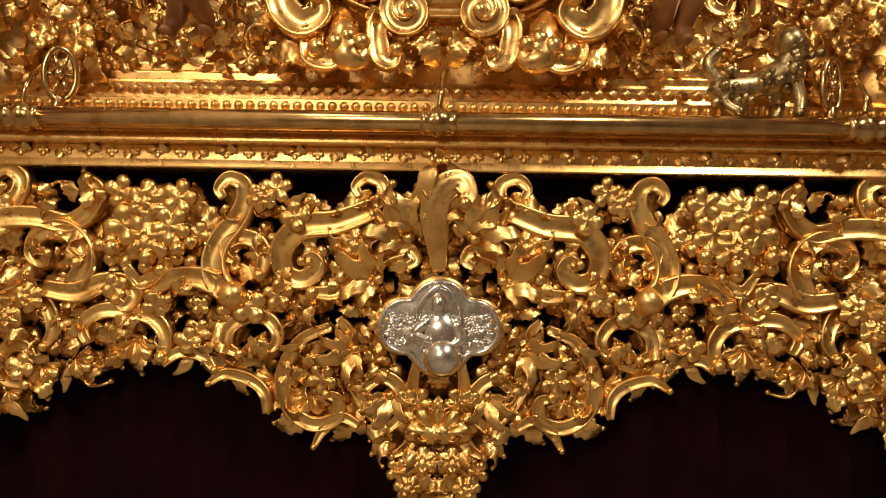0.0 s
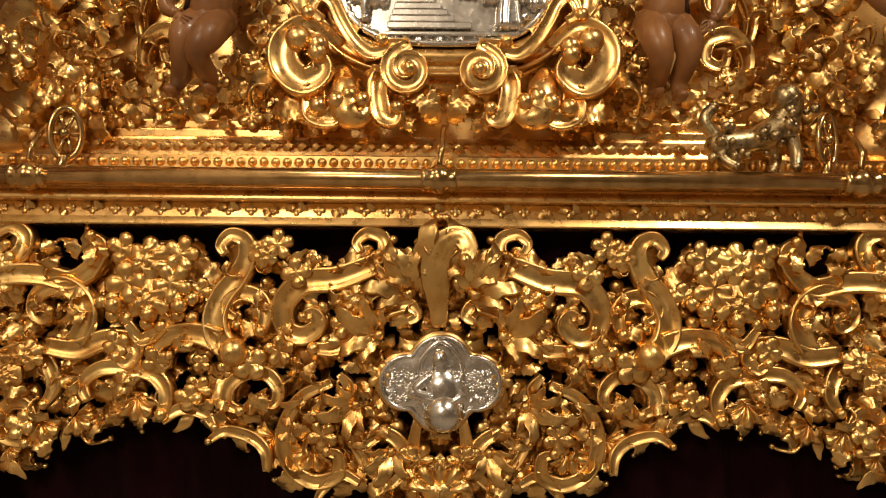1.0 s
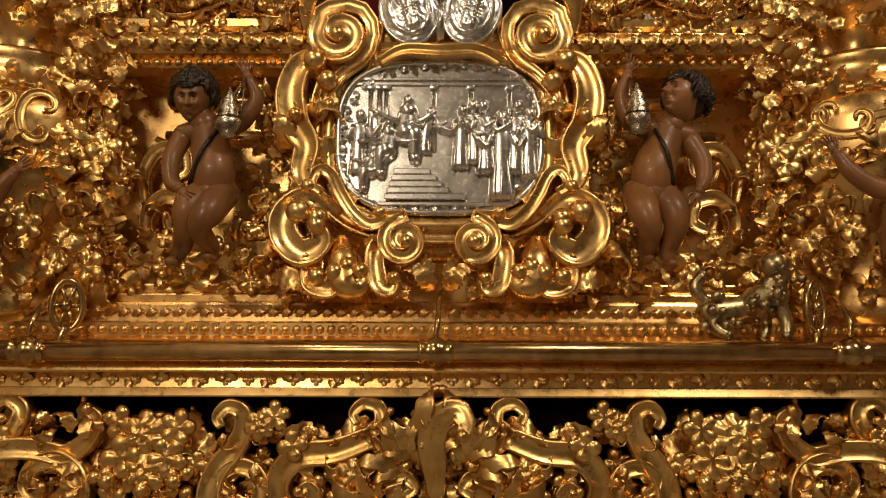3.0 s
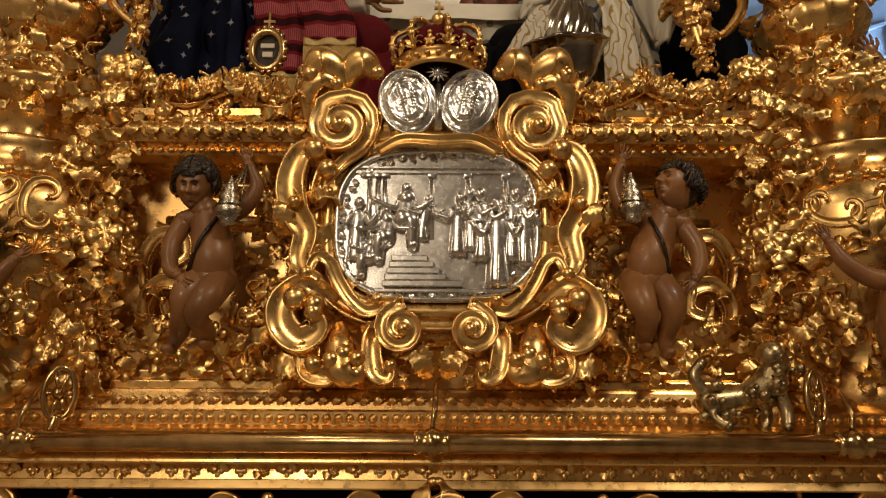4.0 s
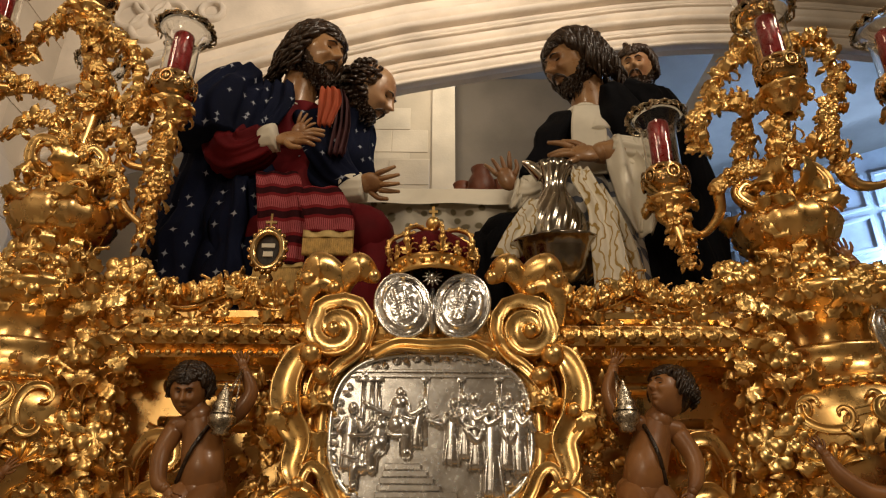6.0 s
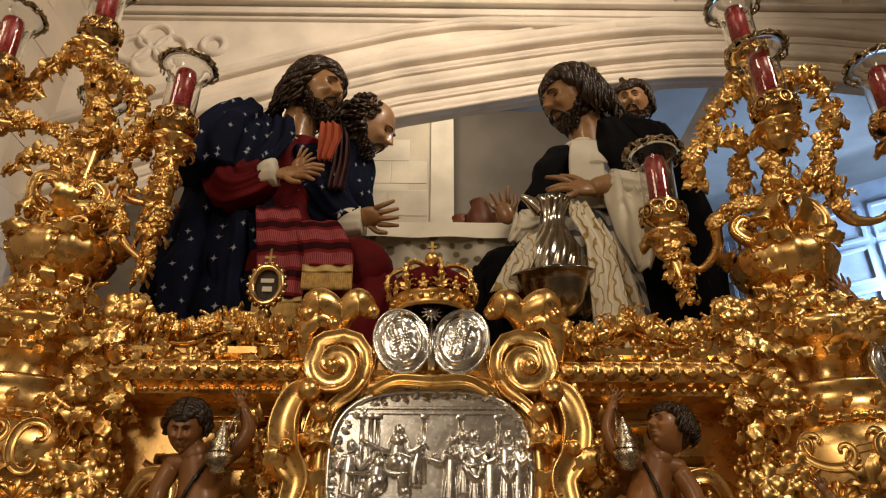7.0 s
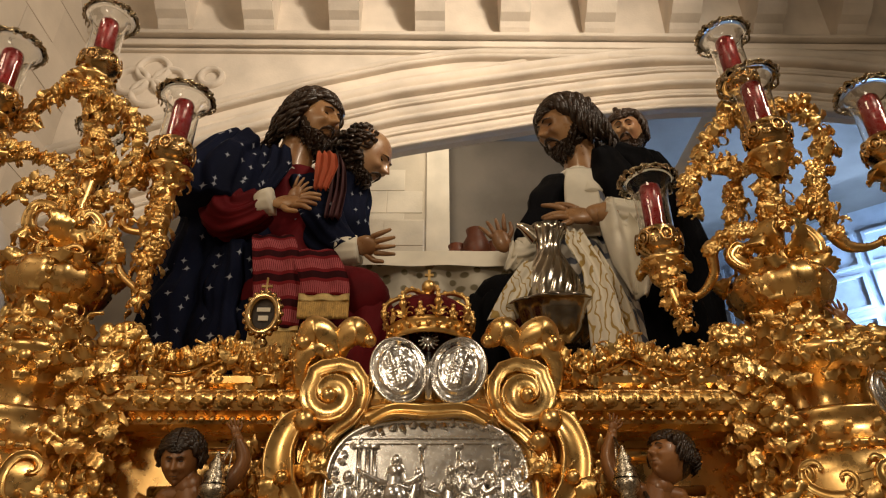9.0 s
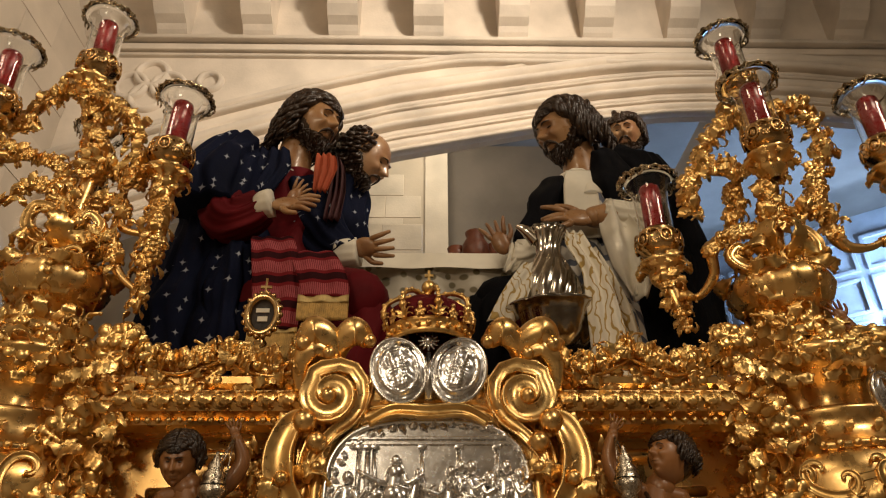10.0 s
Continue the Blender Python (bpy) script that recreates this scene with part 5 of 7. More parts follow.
def head(b, c, r, yaw, pitch=0.0, skin=0, hair=1, beard=False, long_hair=False, bald=False, seed=0):
    """A carved head with brow, nose, lips and chin and wavy locks; yaw 0 faces the front."""
    rng = random.Random(seed)
    m = Matrix.Translation(c) @ Matrix.Rotation(radians(yaw), 4, "Z") @ Matrix.Rotation(radians(pitch), 4, "X")
    v, f = ball((0, 0, 0), 1, 88, 64)
    bare, hairy = [], []

    def jaw(u):
        """The upper edge of the beard by the angle from the middle of the face."""
        return -0.57 if u < 0.20 else -0.50 + 0.38 * min(1.0, max(0.0, (u - 0.85) / 0.4))

    for q in f:
        x, y, z = (sum(v[i][k] for i in q) / 4 for k in range(3))
        u = abs(math.atan2(x, -y))
        chin = beard and u < 1.75 and z < jaw(u)
        (hairy if chin else bare).append(q)
    pts = np.array([face_point(*p) for p in v]) * r
    b.add(pts, bare, skin, m)
    b.add(pts * 1.004, hairy, hair, m)
    for sx in (-1, 1):
        b.add(*ball((sx * 0.215 * r, -0.800 * r, 0.095 * r), (0.085 * r, 0.045 * r, 0.026 * r), 12, 8), hair, m)
        b.add(*sweep(smooth_path([(sx * 0.09 * r, -0.955 * r, 0.235 * r), (sx * 0.21 * r, -0.935 * r, 0.285 * r), (sx * 0.36 * r, -0.80 * r, 0.235 * r)], 8), np.array([0.02, 0.03, 0.032, 0.03, 0.028, 0.022, 0.016, 0.008]) * r), hair, m)
        b.add(*ball((sx * 0.73 * r, 0.02 * r, -0.02 * r), (0.05 * r, 0.12 * r, 0.17 * r), 10, 8), skin, m)
    b.add(*sweep(smooth_path([(-0.14 * r, -0.965 * r, -0.445 * r), (0, -1.005 * r, -0.44 * r), (0.14 * r, -0.965 * r, -0.445 * r)], 8), 0.012 * r), hair, m)

    def lock(path, thick, wave, turns):
        """A wavy tapering lock laid along a line of head units."""
        q = smooth_path(path, 26)
        t = np.linspace(0, 1, 26)
        ph = rng.uniform(0, 6.28)
        amp = wave * np.clip(t * 3, 0, 1)
        q[:, 0] += amp * np.sin(turns * 6.28 * t + ph)
        q[:, 1] += amp * np.cos(turns * 6.28 * t + ph)
        q[:, 2] += 0.6 * amp * np.sin(turns * 6.28 * t + ph + 1)
        w = thick * (1 - 0.72 * t ** 2.2)
        b.add(*sweep(q * r, w * r, w * r * 0.8, ROUND, ref=(0.3, -1, 0.1)), hair, m)

    def scalp(sx, vy, phi, up):
        q = math.sqrt(max(0.02, 1 - vy * vy))
        return np.array((sx * 0.80 * up * q * math.sin(phi), 0.10 * min(1.0, 1 + vy) + 0.94 * up * vy, 0.05 + 1.04 * up * q * math.cos(phi)))

    if bald:
        b.add(*ball((0, 0.30 * r, 0.0), (0.76 * r, 0.72 * r, 0.90 * r), 20, 14), hair, m)
        for k in range(170):
            sx, vy, phi = rng.choice((-1, 1)), rng.uniform(-0.50, 0.97), rng.uniform(0.80, 2.3)
            if vy > 0.25:
                phi = rng.uniform(0.15, 2.4)
            p = [scalp(sx, min(0.98, vy + 0.10 * t), phi + 0.30 * t, 1.0 + 0.05 * math.sin(3 * t)) for t in (0, 0.4, 0.8, 1.2)]
            lock(p, 0.075, 0.075, 1.1)
    else:
        b.add(*ball((0, 0.17 * r, 0.10 * r), (0.76 * r, 0.85 * r, 0.94 * r), 22, 16), hair, m)
        n = 130 if long_hair else 120
        for k in range(n):
            sx = (-1, 1)[k % 2]
            vy = -0.89 + 1.83 * ((k // 2) / (n / 2 - 1)) ** 0.9
            up = 1.0 + rng.uniform(0.0, 0.06)
            back = max(0.0, 0.40 * (0.25 - vy))
            side = [scalp(sx, min(0.97, vy + back * (a / 1.5) ** 1.2), a, up) for a in (0.03, 0.4, 0.8, 1.15, 1.5)]
            stop = rng.random()
            if long_hair:
                e = side[-1]
                ln = rng.uniform(0.75, 1.35) * (0.75 + 0.25 * max(0, vy))
                side += [e + np.array((sx * 0.05, 0.10, -0.35 * ln)), e + np.array((sx * 0.03, 0.22, -0.75 * ln)), e + np.array((-sx * 0.05, 0.34 + 0.1 * stop, -1.1 * ln))]
                if k % 3 == 0:
                    side = side[2:]
                lock(side, rng.uniform(0.085, 0.125), rng.uniform(0.07, 0.12), rng.uniform(2.2, 3.3))
            else:
                e = side[-1]
                side = side[:4 + (k % 2)] + [e + np.array((sx * 0.04, 0.05 if vy < 0.3 else -0.05, -0.20 - 0.22 * stop))]
                lock(side, rng.uniform(0.08, 0.11), rng.uniform(0.06, 0.10), rng.uniform(2.2, 3.4))
        for k in range(70 if long_hair else 46):
            vy, sx, phi = rng.uniform(0.35, 0.98), rng.choice((-1, 1)), rng.uniform(0.5, 1.6)
            p0 = scalp(sx, vy, phi, 1.03)
            ln = rng.uniform(0.9, 1.5) if long_hair else rng.uniform(0.25, 0.5)
            lock([p0, p0 + np.array((sx * 0.05, 0.12, -0.3 * ln)), p0 + np.array((0, 0.16, -0.7 * ln)), p0 + np.array((-sx * 0.08, 0.18, -1.15 * ln))], 0.09, 0.09, 2.8)
        for k in range(16):
            sx, vy = (-1, 1)[k % 2], -0.90 + 0.03 * (k // 2)
            lock([scalp(sx, vy, 0.05, 1.02), scalp(sx, vy - 0.02, 0.25, 1.04), scalp(sx, vy + 0.03, 0.55, 1.02), scalp(sx, vy + 0.16, 0.85, 1.0)], 0.07, 0.03, 1.5)
    if beard:
        for sx in (-1, 1):
            lock([np.array((sx * 0.02, -1.000, -0.33)), np.array((sx * 0.13, -0.965, -0.37)), np.array((sx * 0.23, -0.86, -0.48)), np.array((sx * 0.26, -0.79, -0.62))], 0.055, 0.008, 1)
        for k in range(150 if bald or long_hair else 70):
            u, z = rng.uniform(-1.6, 1.6), rng.uniform(-0.93, -0.22)
            if z > jaw(abs(u)) - 0.02:
                continue
            q = math.sqrt(1 - z * z)
            p0 = np.array(face_point(math.sin(u) * q, -math.cos(u) * q, z))
            ln = rng.uniform(0.10, 0.18) + 0.14 * max(0, math.cos(1.3 * u))
            lock([p0, p0 + np.array((0.04 * math.sin(u), -0.05 * math.cos(u), -0.4 * ln)), p0 + np.array((-0.05 * math.sin(u), -0.03, -ln))], rng.uniform(0.028, 0.042), 0.03, 1.6)


def fingers(b, wrist, tip, up, size, mi=0, spread=0.5, seed=0):
    """A plain carved palm with five fingers from wrist towards tip."""
    rng = random.Random(seed)
    w, t, u = Vector(wrist), Vector(tip), Vector(up).normalized()
    d = (t - w).normalized()
    side = d.cross(u).normalized()
    palm = w + d * size * 0.5
    m = Matrix((side, u, d)).transposed().to_4x4()
    b.add(*ball((0, 0, 0), (size * 0.42, size * 0.20, size * 0.58), 12, 8), mi, Matrix.Translation(palm) @ m)
    for k in range(4):
        o = palm + d * size * 0.40 + side * size * (k - 1.5) * 0.22
        e = o + d * size * (0.85 - 0.10 * abs(k - 1.4)) + side * (k - 1.5) * spread * 0.3 * size + u * rng.uniform(-0.25, 0.05) * size
        limb(b, [o, (o + e) / 2 + u * 0.08 * size, e], [size * 0.115, size * 0.10, size * 0.07], mi, 8)
    o = palm + side * size * 0.36
    limb(b, [o, o + side * size * 0.25 + d * size * 0.25, o + side * size * 0.34 + d * size * 0.6], [size * 0.13, size * 0.11, size * 0.08], mi, 8)


def cherub(label, hd, yaw, pitch, torso, arms, legs, seed, r=0.048):
    t0, t1 = np.array(torso[0]), np.array(torso[-1])
    sx = 1 if hd[0] < 0 else -1
    strap = [t0 + (sx * 0.034, -0.018, -0.012), (t0 + t1) / 2 + (0, -0.044, 0), t1 + (-sx * 0.036, -0.026, 0.012)]
    b = Buf()
    head(b, hd, r, yaw, pitch, 0, 1, seed=seed)
    limb(b, [hd, torso[0]], [0.020, 0.024])
    limb(b, torso, [0.029, 0.038, 0.041, 0.040], 0, 18, 0.9)
    for s in (-1, 1):
        limb(b, [np.array(torso[0]) + (s * 0.005, 0, -0.012), np.array(torso[0]) + (s * 0.033, 0, -0.018)], [0.022, 0.020])
    for a in arms:
        limb(b, a, [0.020, 0.018, 0.015, 0.010], 0, 14)
        fingers(b, a[-1], np.array(a[-1]) + (np.array(a[-1]) - np.array(a[-2])) * 0.3, (0, -1, 0.2), 0.022, 0, seed=seed)
    for a in legs:
        limb(b, a, [0.031, 0.029, 0.021, 0.018, 0.011], 0, 18)
        e = np.array(a[-1])
        b.add(*ball(e + (0, -0.012, -0.006), (0.013, 0.026, 0.011), 10, 7), 0)
    limb(b, strap, [0.004, 0.004], 1, 10)
    return solid("cherub_statue", b, [SKIN, HAIR], label, "statue", "carved cherubs")


YC = -0.035
cherub("carved wooden cherub with dark curls holding up a small lamp", (-0.467, YC - 0.01, 1.885), 4, 24,
       [(-0.447, YC, 1.835), (-0.432, YC, 1.785), (-0.422, YC - 0.008, 1.74), (-0.424, YC, 1.70)],
       [[(-0.485, YC, 1.815), (-0.502, YC - 0.01, 1.765), (-0.492, YC - 0.03, 1.715), (-0.474, YC - 0.04, 1.70)], [(-0.408, YC, 1.825), (-0.372, YC, 1.845), (-0.350, YC, 1.885), (-0.366, YC - 0.01, 1.928)]],
       [[(-0.442, YC, 1.70), (-0.458, YC - 0.03, 1.665), (-0.462, YC - 0.03, 1.635), (-0.475, YC, 1.60), (-0.487, YC, 1.572)], [(-0.405, YC, 1.70), (-0.415, YC - 0.045, 1.655), (-0.430, YC - 0.045, 1.625), (-0.428, YC + 0.01, 1.60), (-0.43, YC + 0.03, 1.585)]], 1)
cherub("carved wooden cherub looking up and holding a small lamp", (0.474, YC - 0.01, 1.885), -58, -14,
       [(0.448, YC, 1.832), (0.428, YC, 1.785), (0.410, YC - 0.008, 1.74), (0.405, YC, 1.70)],
       [[(0.408, YC, 1.825), (0.372, YC, 1.845), (0.356, YC, 1.89), (0.368, YC - 0.01, 1.935)], [(0.482, YC, 1.81), (0.502, YC - 0.01, 1.765), (0.500, YC - 0.02, 1.725), (0.486, YC - 0.03, 1.70)]],
       [[(0.382, YC, 1.70), (0.380, YC - 0.04, 1.66), (0.388, YC - 0.045, 1.625), (0.397, YC + 0.005, 1.60), (0.40, YC + 0.03, 1.585)], [(0.425, YC, 1.70), (0.438, YC - 0.03, 1.66), (0.440, YC - 0.03, 1.63), (0.435, YC, 1.60), (0.432, YC, 1.57)]], 2)
cherub("carved wooden cherub reaching out across the corner urn", (0.865, -0.14, 1.752), 150, 0,
       [(0.845, -0.125, 1.70), (0.825, -0.13, 1.65), (0.815, -0.13, 1.60), (0.825, -0.12, 1.56)],
       [[(0.822, -0.13, 1.685), (0.775, -0.13, 1.69), (0.735, -0.125, 1.72), (0.715, -0.12, 1.757)], [(0.885, -0.13, 1.68), (0.93, -0.13, 1.65), (0.95, -0.12, 1.60), (0.94, -0.11, 1.57)]],
       [[(0.81, -0.13, 1.56), (0.81, -0.16, 1.52), (0.83, -0.16, 1.49), (0.845, -0.14, 1.46), (0.85, -0.14, 1.435)], [(0.845, -0.13, 1.56), (0.875, -0.15, 1.53), (0.885, -0.15, 1.50), (0.89, -0.13, 1.47), (0.89, -0.13, 1.44)]], 3)
cherub("carved wooden cherub standing before the corner urn", (-0.845, -0.13, 1.745), -30, 0,
       [(-0.845, -0.12, 1.695), (-0.83, -0.12, 1.65), (-0.82, -0.12, 1.60), (-0.822, -0.12, 1.565)],
       [[(-0.81, -0.12, 1.68), (-0.78, -0.13, 1.67), (-0.765, -0.13, 1.69), (-0.745, -0.13, 1.715)], [(-0.885, -0.12, 1.68), (-0.92, -0.12, 1.64), (-0.93, -0.12, 1.60), (-0.92, -0.12, 1.57)]],
       [[(-0.805, -0.12, 1.56), (-0.80, -0.15, 1.52), (-0.805, -0.15, 1.49), (-0.81, -0.13, 1.46), (-0.81, -0.13, 1.435)], [(-0.845, -0.12, 1.56), (-0.86, -0.14, 1.53), (-0.86, -0.14, 1.50), (-0.86, -0.13, 1.47), (-0.86, -0.13, 1.44)]], 4)
for x, z, hx in ((-0.386, 1.80, -0.366), (0.374, 1.81, 0.368)):
    lamp = thing("hanging_censer", "small pierced pewter lamp hanging on thin chains", "lamp", (x, YC - 0.045, z), "cherubs' lamps")
    part("bowl", Buf().add(*lathe([(0.003, -0.008), (0.016, -0.004), (0.013, 0.002), (0.024, 0.014), (0.025, 0.026), (0.02, 0.032)], 20, (x, YC - 0.045, z), 10, 0.06)), PEWTER, lamp)
    part("lid", Buf().add(*lathe([(0.022, 0.032), (0.018, 0.042), (0.02, 0.048), (0.012, 0.060), (0.014, 0.066), (0.006, 0.08), (0.002, 0.092)], 20, (x, YC - 0.045, z), 8, 0.08)), PEWTER, lamp)
    for k in range(3):
        a = k * 2.1
        part("chain", Buf().add(*sweep([(x + 0.02 * math.cos(a), YC - 0.045 + 0.02 * math.sin(a), z + 0.03), (hx, YC - 0.02, 1.925)], 0.0016)), PEWTER, lamp)

# ---------------------------------------------------------------- candelabra
def tulip(parent, c, lean=(0.0, 0.0)):
    """A glass storm shade with its candle, on a chased cup; c is the middle of its mouth."""
    x, y, z = c
    m = Matrix.Translation((x, y, z)) @ Matrix.Rotation(lean[0], 4, "Y") @ Matrix.Rotation(lean[1], 4, "X")
    cup = part("cup", Buf().add(*lathe([(0.004, -0.246), (0.024, -0.244), (0.028, -0.238), (0.023, -0.232), (0.042, -0.222), (0.053, -0.207), (0.056, -0.192), (0.052, -0.178), (0.045, -0.169), (0.047, -0.164), (0.044, -0.159), (0.03, -0.161)], 36, lobes=18, amp=0.04), move=m), BRASS, parent, "chased brass candle cup with oval bosses")
    for k in range(6):
        a = 2 * math.pi * k / 6 - 0.5
        d = Vector((math.cos(a), math.sin(a), 0))
        p = m @ (d * 0.055 + Vector((0, 0, -0.193)))
        part("boss", Buf().add(*ball((0, 0, 0), (0.009, 0.006, 0.012), 10, 7), move=Matrix.Translation(p) @ Matrix.Rotation(a + math.pi / 2, 4, "Z")), BRASS, cup)
        part("boss_ring", Buf().add(*sweep([(0.014 * math.cos(q), -0.001, 0.017 * math.sin(q)) for q in np.linspace(0, 2 * math.pi, 15)[:-1]], 0.003, closed=True), move=Matrix.Translation(p) @ Matrix.Rotation(a + math.pi / 2, 4, "Z")), BRASS, cup)
        for j, (da, dz, s) in enumerate(((0.52, -0.182, 0.028), (0.52, -0.206, 0.024))):
            p = m @ Vector((0.054 * math.cos(a + da), 0.054 * math.sin(a + da), dz))
            orn(("c_scroll", "small_flower")[j], cup, p.x, p.y, p.z, s, 60 * k, k % 2 == 0, yaw=math.degrees(a + da) + 90, material=BRASS)
    g = part("glass_shade", Buf().add(*lathe([(0.043, -0.164), (0.043, -0.125), (0.043, -0.09), (0.043, -0.06), (0.047, -0.035), (0.056, -0.015), (0.070, 0.0), (0.068, 0.0015), (0.054, -0.013), (0.045, -0.033), (0.041, -0.06), (0.041, -0.09), (0.041, -0.125), (0.041, -0.164)], 36), move=m), GLASS, cup, "clear flared glass shade")
    g.visible_shadow = False
    v = []
    for j in range(60):
        a = 2 * math.pi * j / 60
        rr = 0.070 + 0.002 * math.sin(j * math.pi / 2)
        v.append((rr * math.cos(a), rr * math.sin(a), 0.002 + 0.002 * math.sin(j * 1.7)))
    for j in range(24):
        a = j * math.pi / 12
        p = m @ Vector((0.073 * math.cos(a), 0.073 * math.sin(a), -0.006))
        orn(("c_scroll", "small_flower")[j % 2], cup, p.x, p.y, p.z, 0.023, 40 * j, yaw=15 * j + 90, tilt=-35, material=COLLAR)
    part("collar", Buf().add(*sweep(v, 0.006, 0.003, ref=(0, 0, 1), closed=True), move=m), COLLAR, cup, "pierced metal collar on the shade's rim")
    part("candle", Buf().add(*lathe([(0.0, -0.17), (0.0265, -0.17), (0.027, -0.030), (0.025, -0.022), (0.008, -0.025), (0.0, -0.027)], 22), move=m), WAX, cup, "red wax candle")


def candelabrum(base, mouths, stem, garlands, plain, tail_path, seed, label):
    """A leafy vase foot, a stem and branches wound with flowers, a hanging garland and candles in shades."""
    bx, by, bz = base
    ca = thing("candelabrum", label, "candelabrum", base, "corner candelabra")
    part("foot", Buf().add(*lathe([(0.085, -0.03), (0.095, -0.01), (0.075, 0.005), (0.055, 0.02), (0.052, 0.04), (0.075, 0.055), (0.105, 0.085), (0.115, 0.11), (0.105, 0.14), (0.075, 0.165), (0.062, 0.172), (0.070, 0.18), (0.055, 0.19), (0.03, 0.192)], 48, base, 16, 0.06)), GOLD_FLAT, ca, "gadrooned gilt vase foot")
    for k in range(10):
        a = 36 * k
        c, s = math.sin(radians(a)), -math.cos(radians(a))
        c2, s2 = math.sin(radians(a + 18)), -math.cos(radians(a + 18))
        orn("acanthus_leaf", ca, bx + 0.075 * c2, by + 0.075 * s2, bz + 0.045, 0.135, 0, k % 2 == 0, yaw=a + 18, tilt=-20)
        orn("broad_leaf", ca, bx + 0.092 * c, by + 0.092 * s, bz + 0.055, 0.125, 0, k % 2 == 0, yaw=a, tilt=-16)
        orn("curled_leaf", ca, bx + 0.100 * c2, by + 0.100 * s2, bz + 0.160, 0.075, 180, k % 2 == 0, yaw=a + 18, tilt=14)
        orn("c_scroll", ca, bx + 0.085 * c, by + 0.085 * s, bz + 0.165, 0.045, 90, k % 2 == 0, yaw=a)
        orn("acanthus_leaf", ca, bx + 0.06 * c2, by + 0.06 * s2, bz + 0.0, 0.075, 0, k % 2 == 0, yaw=a + 18)
        orn(("flower", "curled_leaf", "rose")[k % 3], ca, bx + 0.09 * c, by + 0.09 * s, bz + 0.0, 0.06, 40 * k, yaw=a)
    part("stem", tail(stem, [0.026, 0.022, 0.026, 0.022, 0.026], None, 0, ROUND12), GOLD_FLAT, ca)
    n = len(stem)
    dress(ca, stem[n // 2 - 1:], 0.054, 0.021, seed, 0.024)
    for k in range(6):
        a = 60 * k + 20
        c, s = math.sin(radians(a)), -math.cos(radians(a))
        orn("acanthus_leaf", ca, stem[0][0] + 0.03 * c, stem[0][1] + 0.03 * s, stem[0][2] - 0.01, 0.14, 0, k % 2 == 0, yaw=a, tilt=16)
        orn("curled_leaf", ca, stem[0][0] + 0.045 * c, stem[0][1] + 0.045 * s, stem[0][2] + 0.01, 0.10, 0, k % 2 == 1, yaw=a + 30, tilt=30)
    for i, pts in enumerate(garlands):
        part("branch", tail(pts, [0.013, 0.016, 0.013], None, 0, ROUND), GOLD_FLAT, ca)
        dress(ca, pts, 0.044, 0.018, seed + 10 + i, 0.016)
        orn("leaf_tuft", ca, *pts[-1], 0.045, 180 if pts[-1][2] < pts[-2][2] else 0, tilt=20)
    for i, (pts, leafy) in enumerate(plain):
        part("arm", tail(pts, [0.018, 0.017, 0.014, 0.010, 0.008], None, 0 if leafy else 0.014, ROUND if leafy else BAND), GOLD_FLAT, ca)
        if leafy:
            dress(ca, pts[:leafy], 0.042, 0.020, seed + 30 + i, 0.013)
    part("pendant", tail(tail_path, [0.024, 0.026, 0.020, 0.006], None, 0, ROUND12), GOLD, ca)
    dress(ca, tail_path[:3], 0.044, 0.018, seed + 50, 0.022)
    dress(ca, tail_path[2:], 0.030, 0.014, seed + 51, 0.012)
    for i, (mouth, lean, root) in enumerate(mouths):
        mx, my, mz = mouth
        cz = mz - 0.246
        if root:
            part("arm", tail([root, ((root[0] + mx) / 2 + 0.25 * (mx - root[0]), (root[1] + my) / 2, root[2] + 0.3 * (cz - root[2]) - 0.03), (mx, my, cz - 0.05), (mx, my, cz)], [0.014, 0.013, 0.016, 0.018], None, 0, ROUND), GOLD_FLAT, ca)
            dress(ca, [(mx, my, cz - 0.16), (mx, my, cz - 0.04)] if cz - root[2] > 0.2 else [root, (mx, my, cz - 0.05)], 0.036, 0.018, seed + 60 + i, 0.014)
        part("drip_pan", Buf().add(*lathe([(0.012, -0.07), (0.030, -0.05), (0.034, -0.035), (0.030, -0.028), (0.050, -0.012), (0.056, -0.004), (0.048, 0.002), (0.012, 0.004)], 28, (mx, my, cz), 10, 0.10)), GOLD_FLAT, ca)
        for k in range(8):
            a = 45 * k
            orn("broad_leaf", ca, mx + 0.045 * math.sin(radians(a)), my - 0.045 * math.cos(radians(a)), cz - 0.008, 0.04, 180, k % 2 == 0, yaw=a, tilt=30)
        tulip(ca, mouth, lean)
    return ca


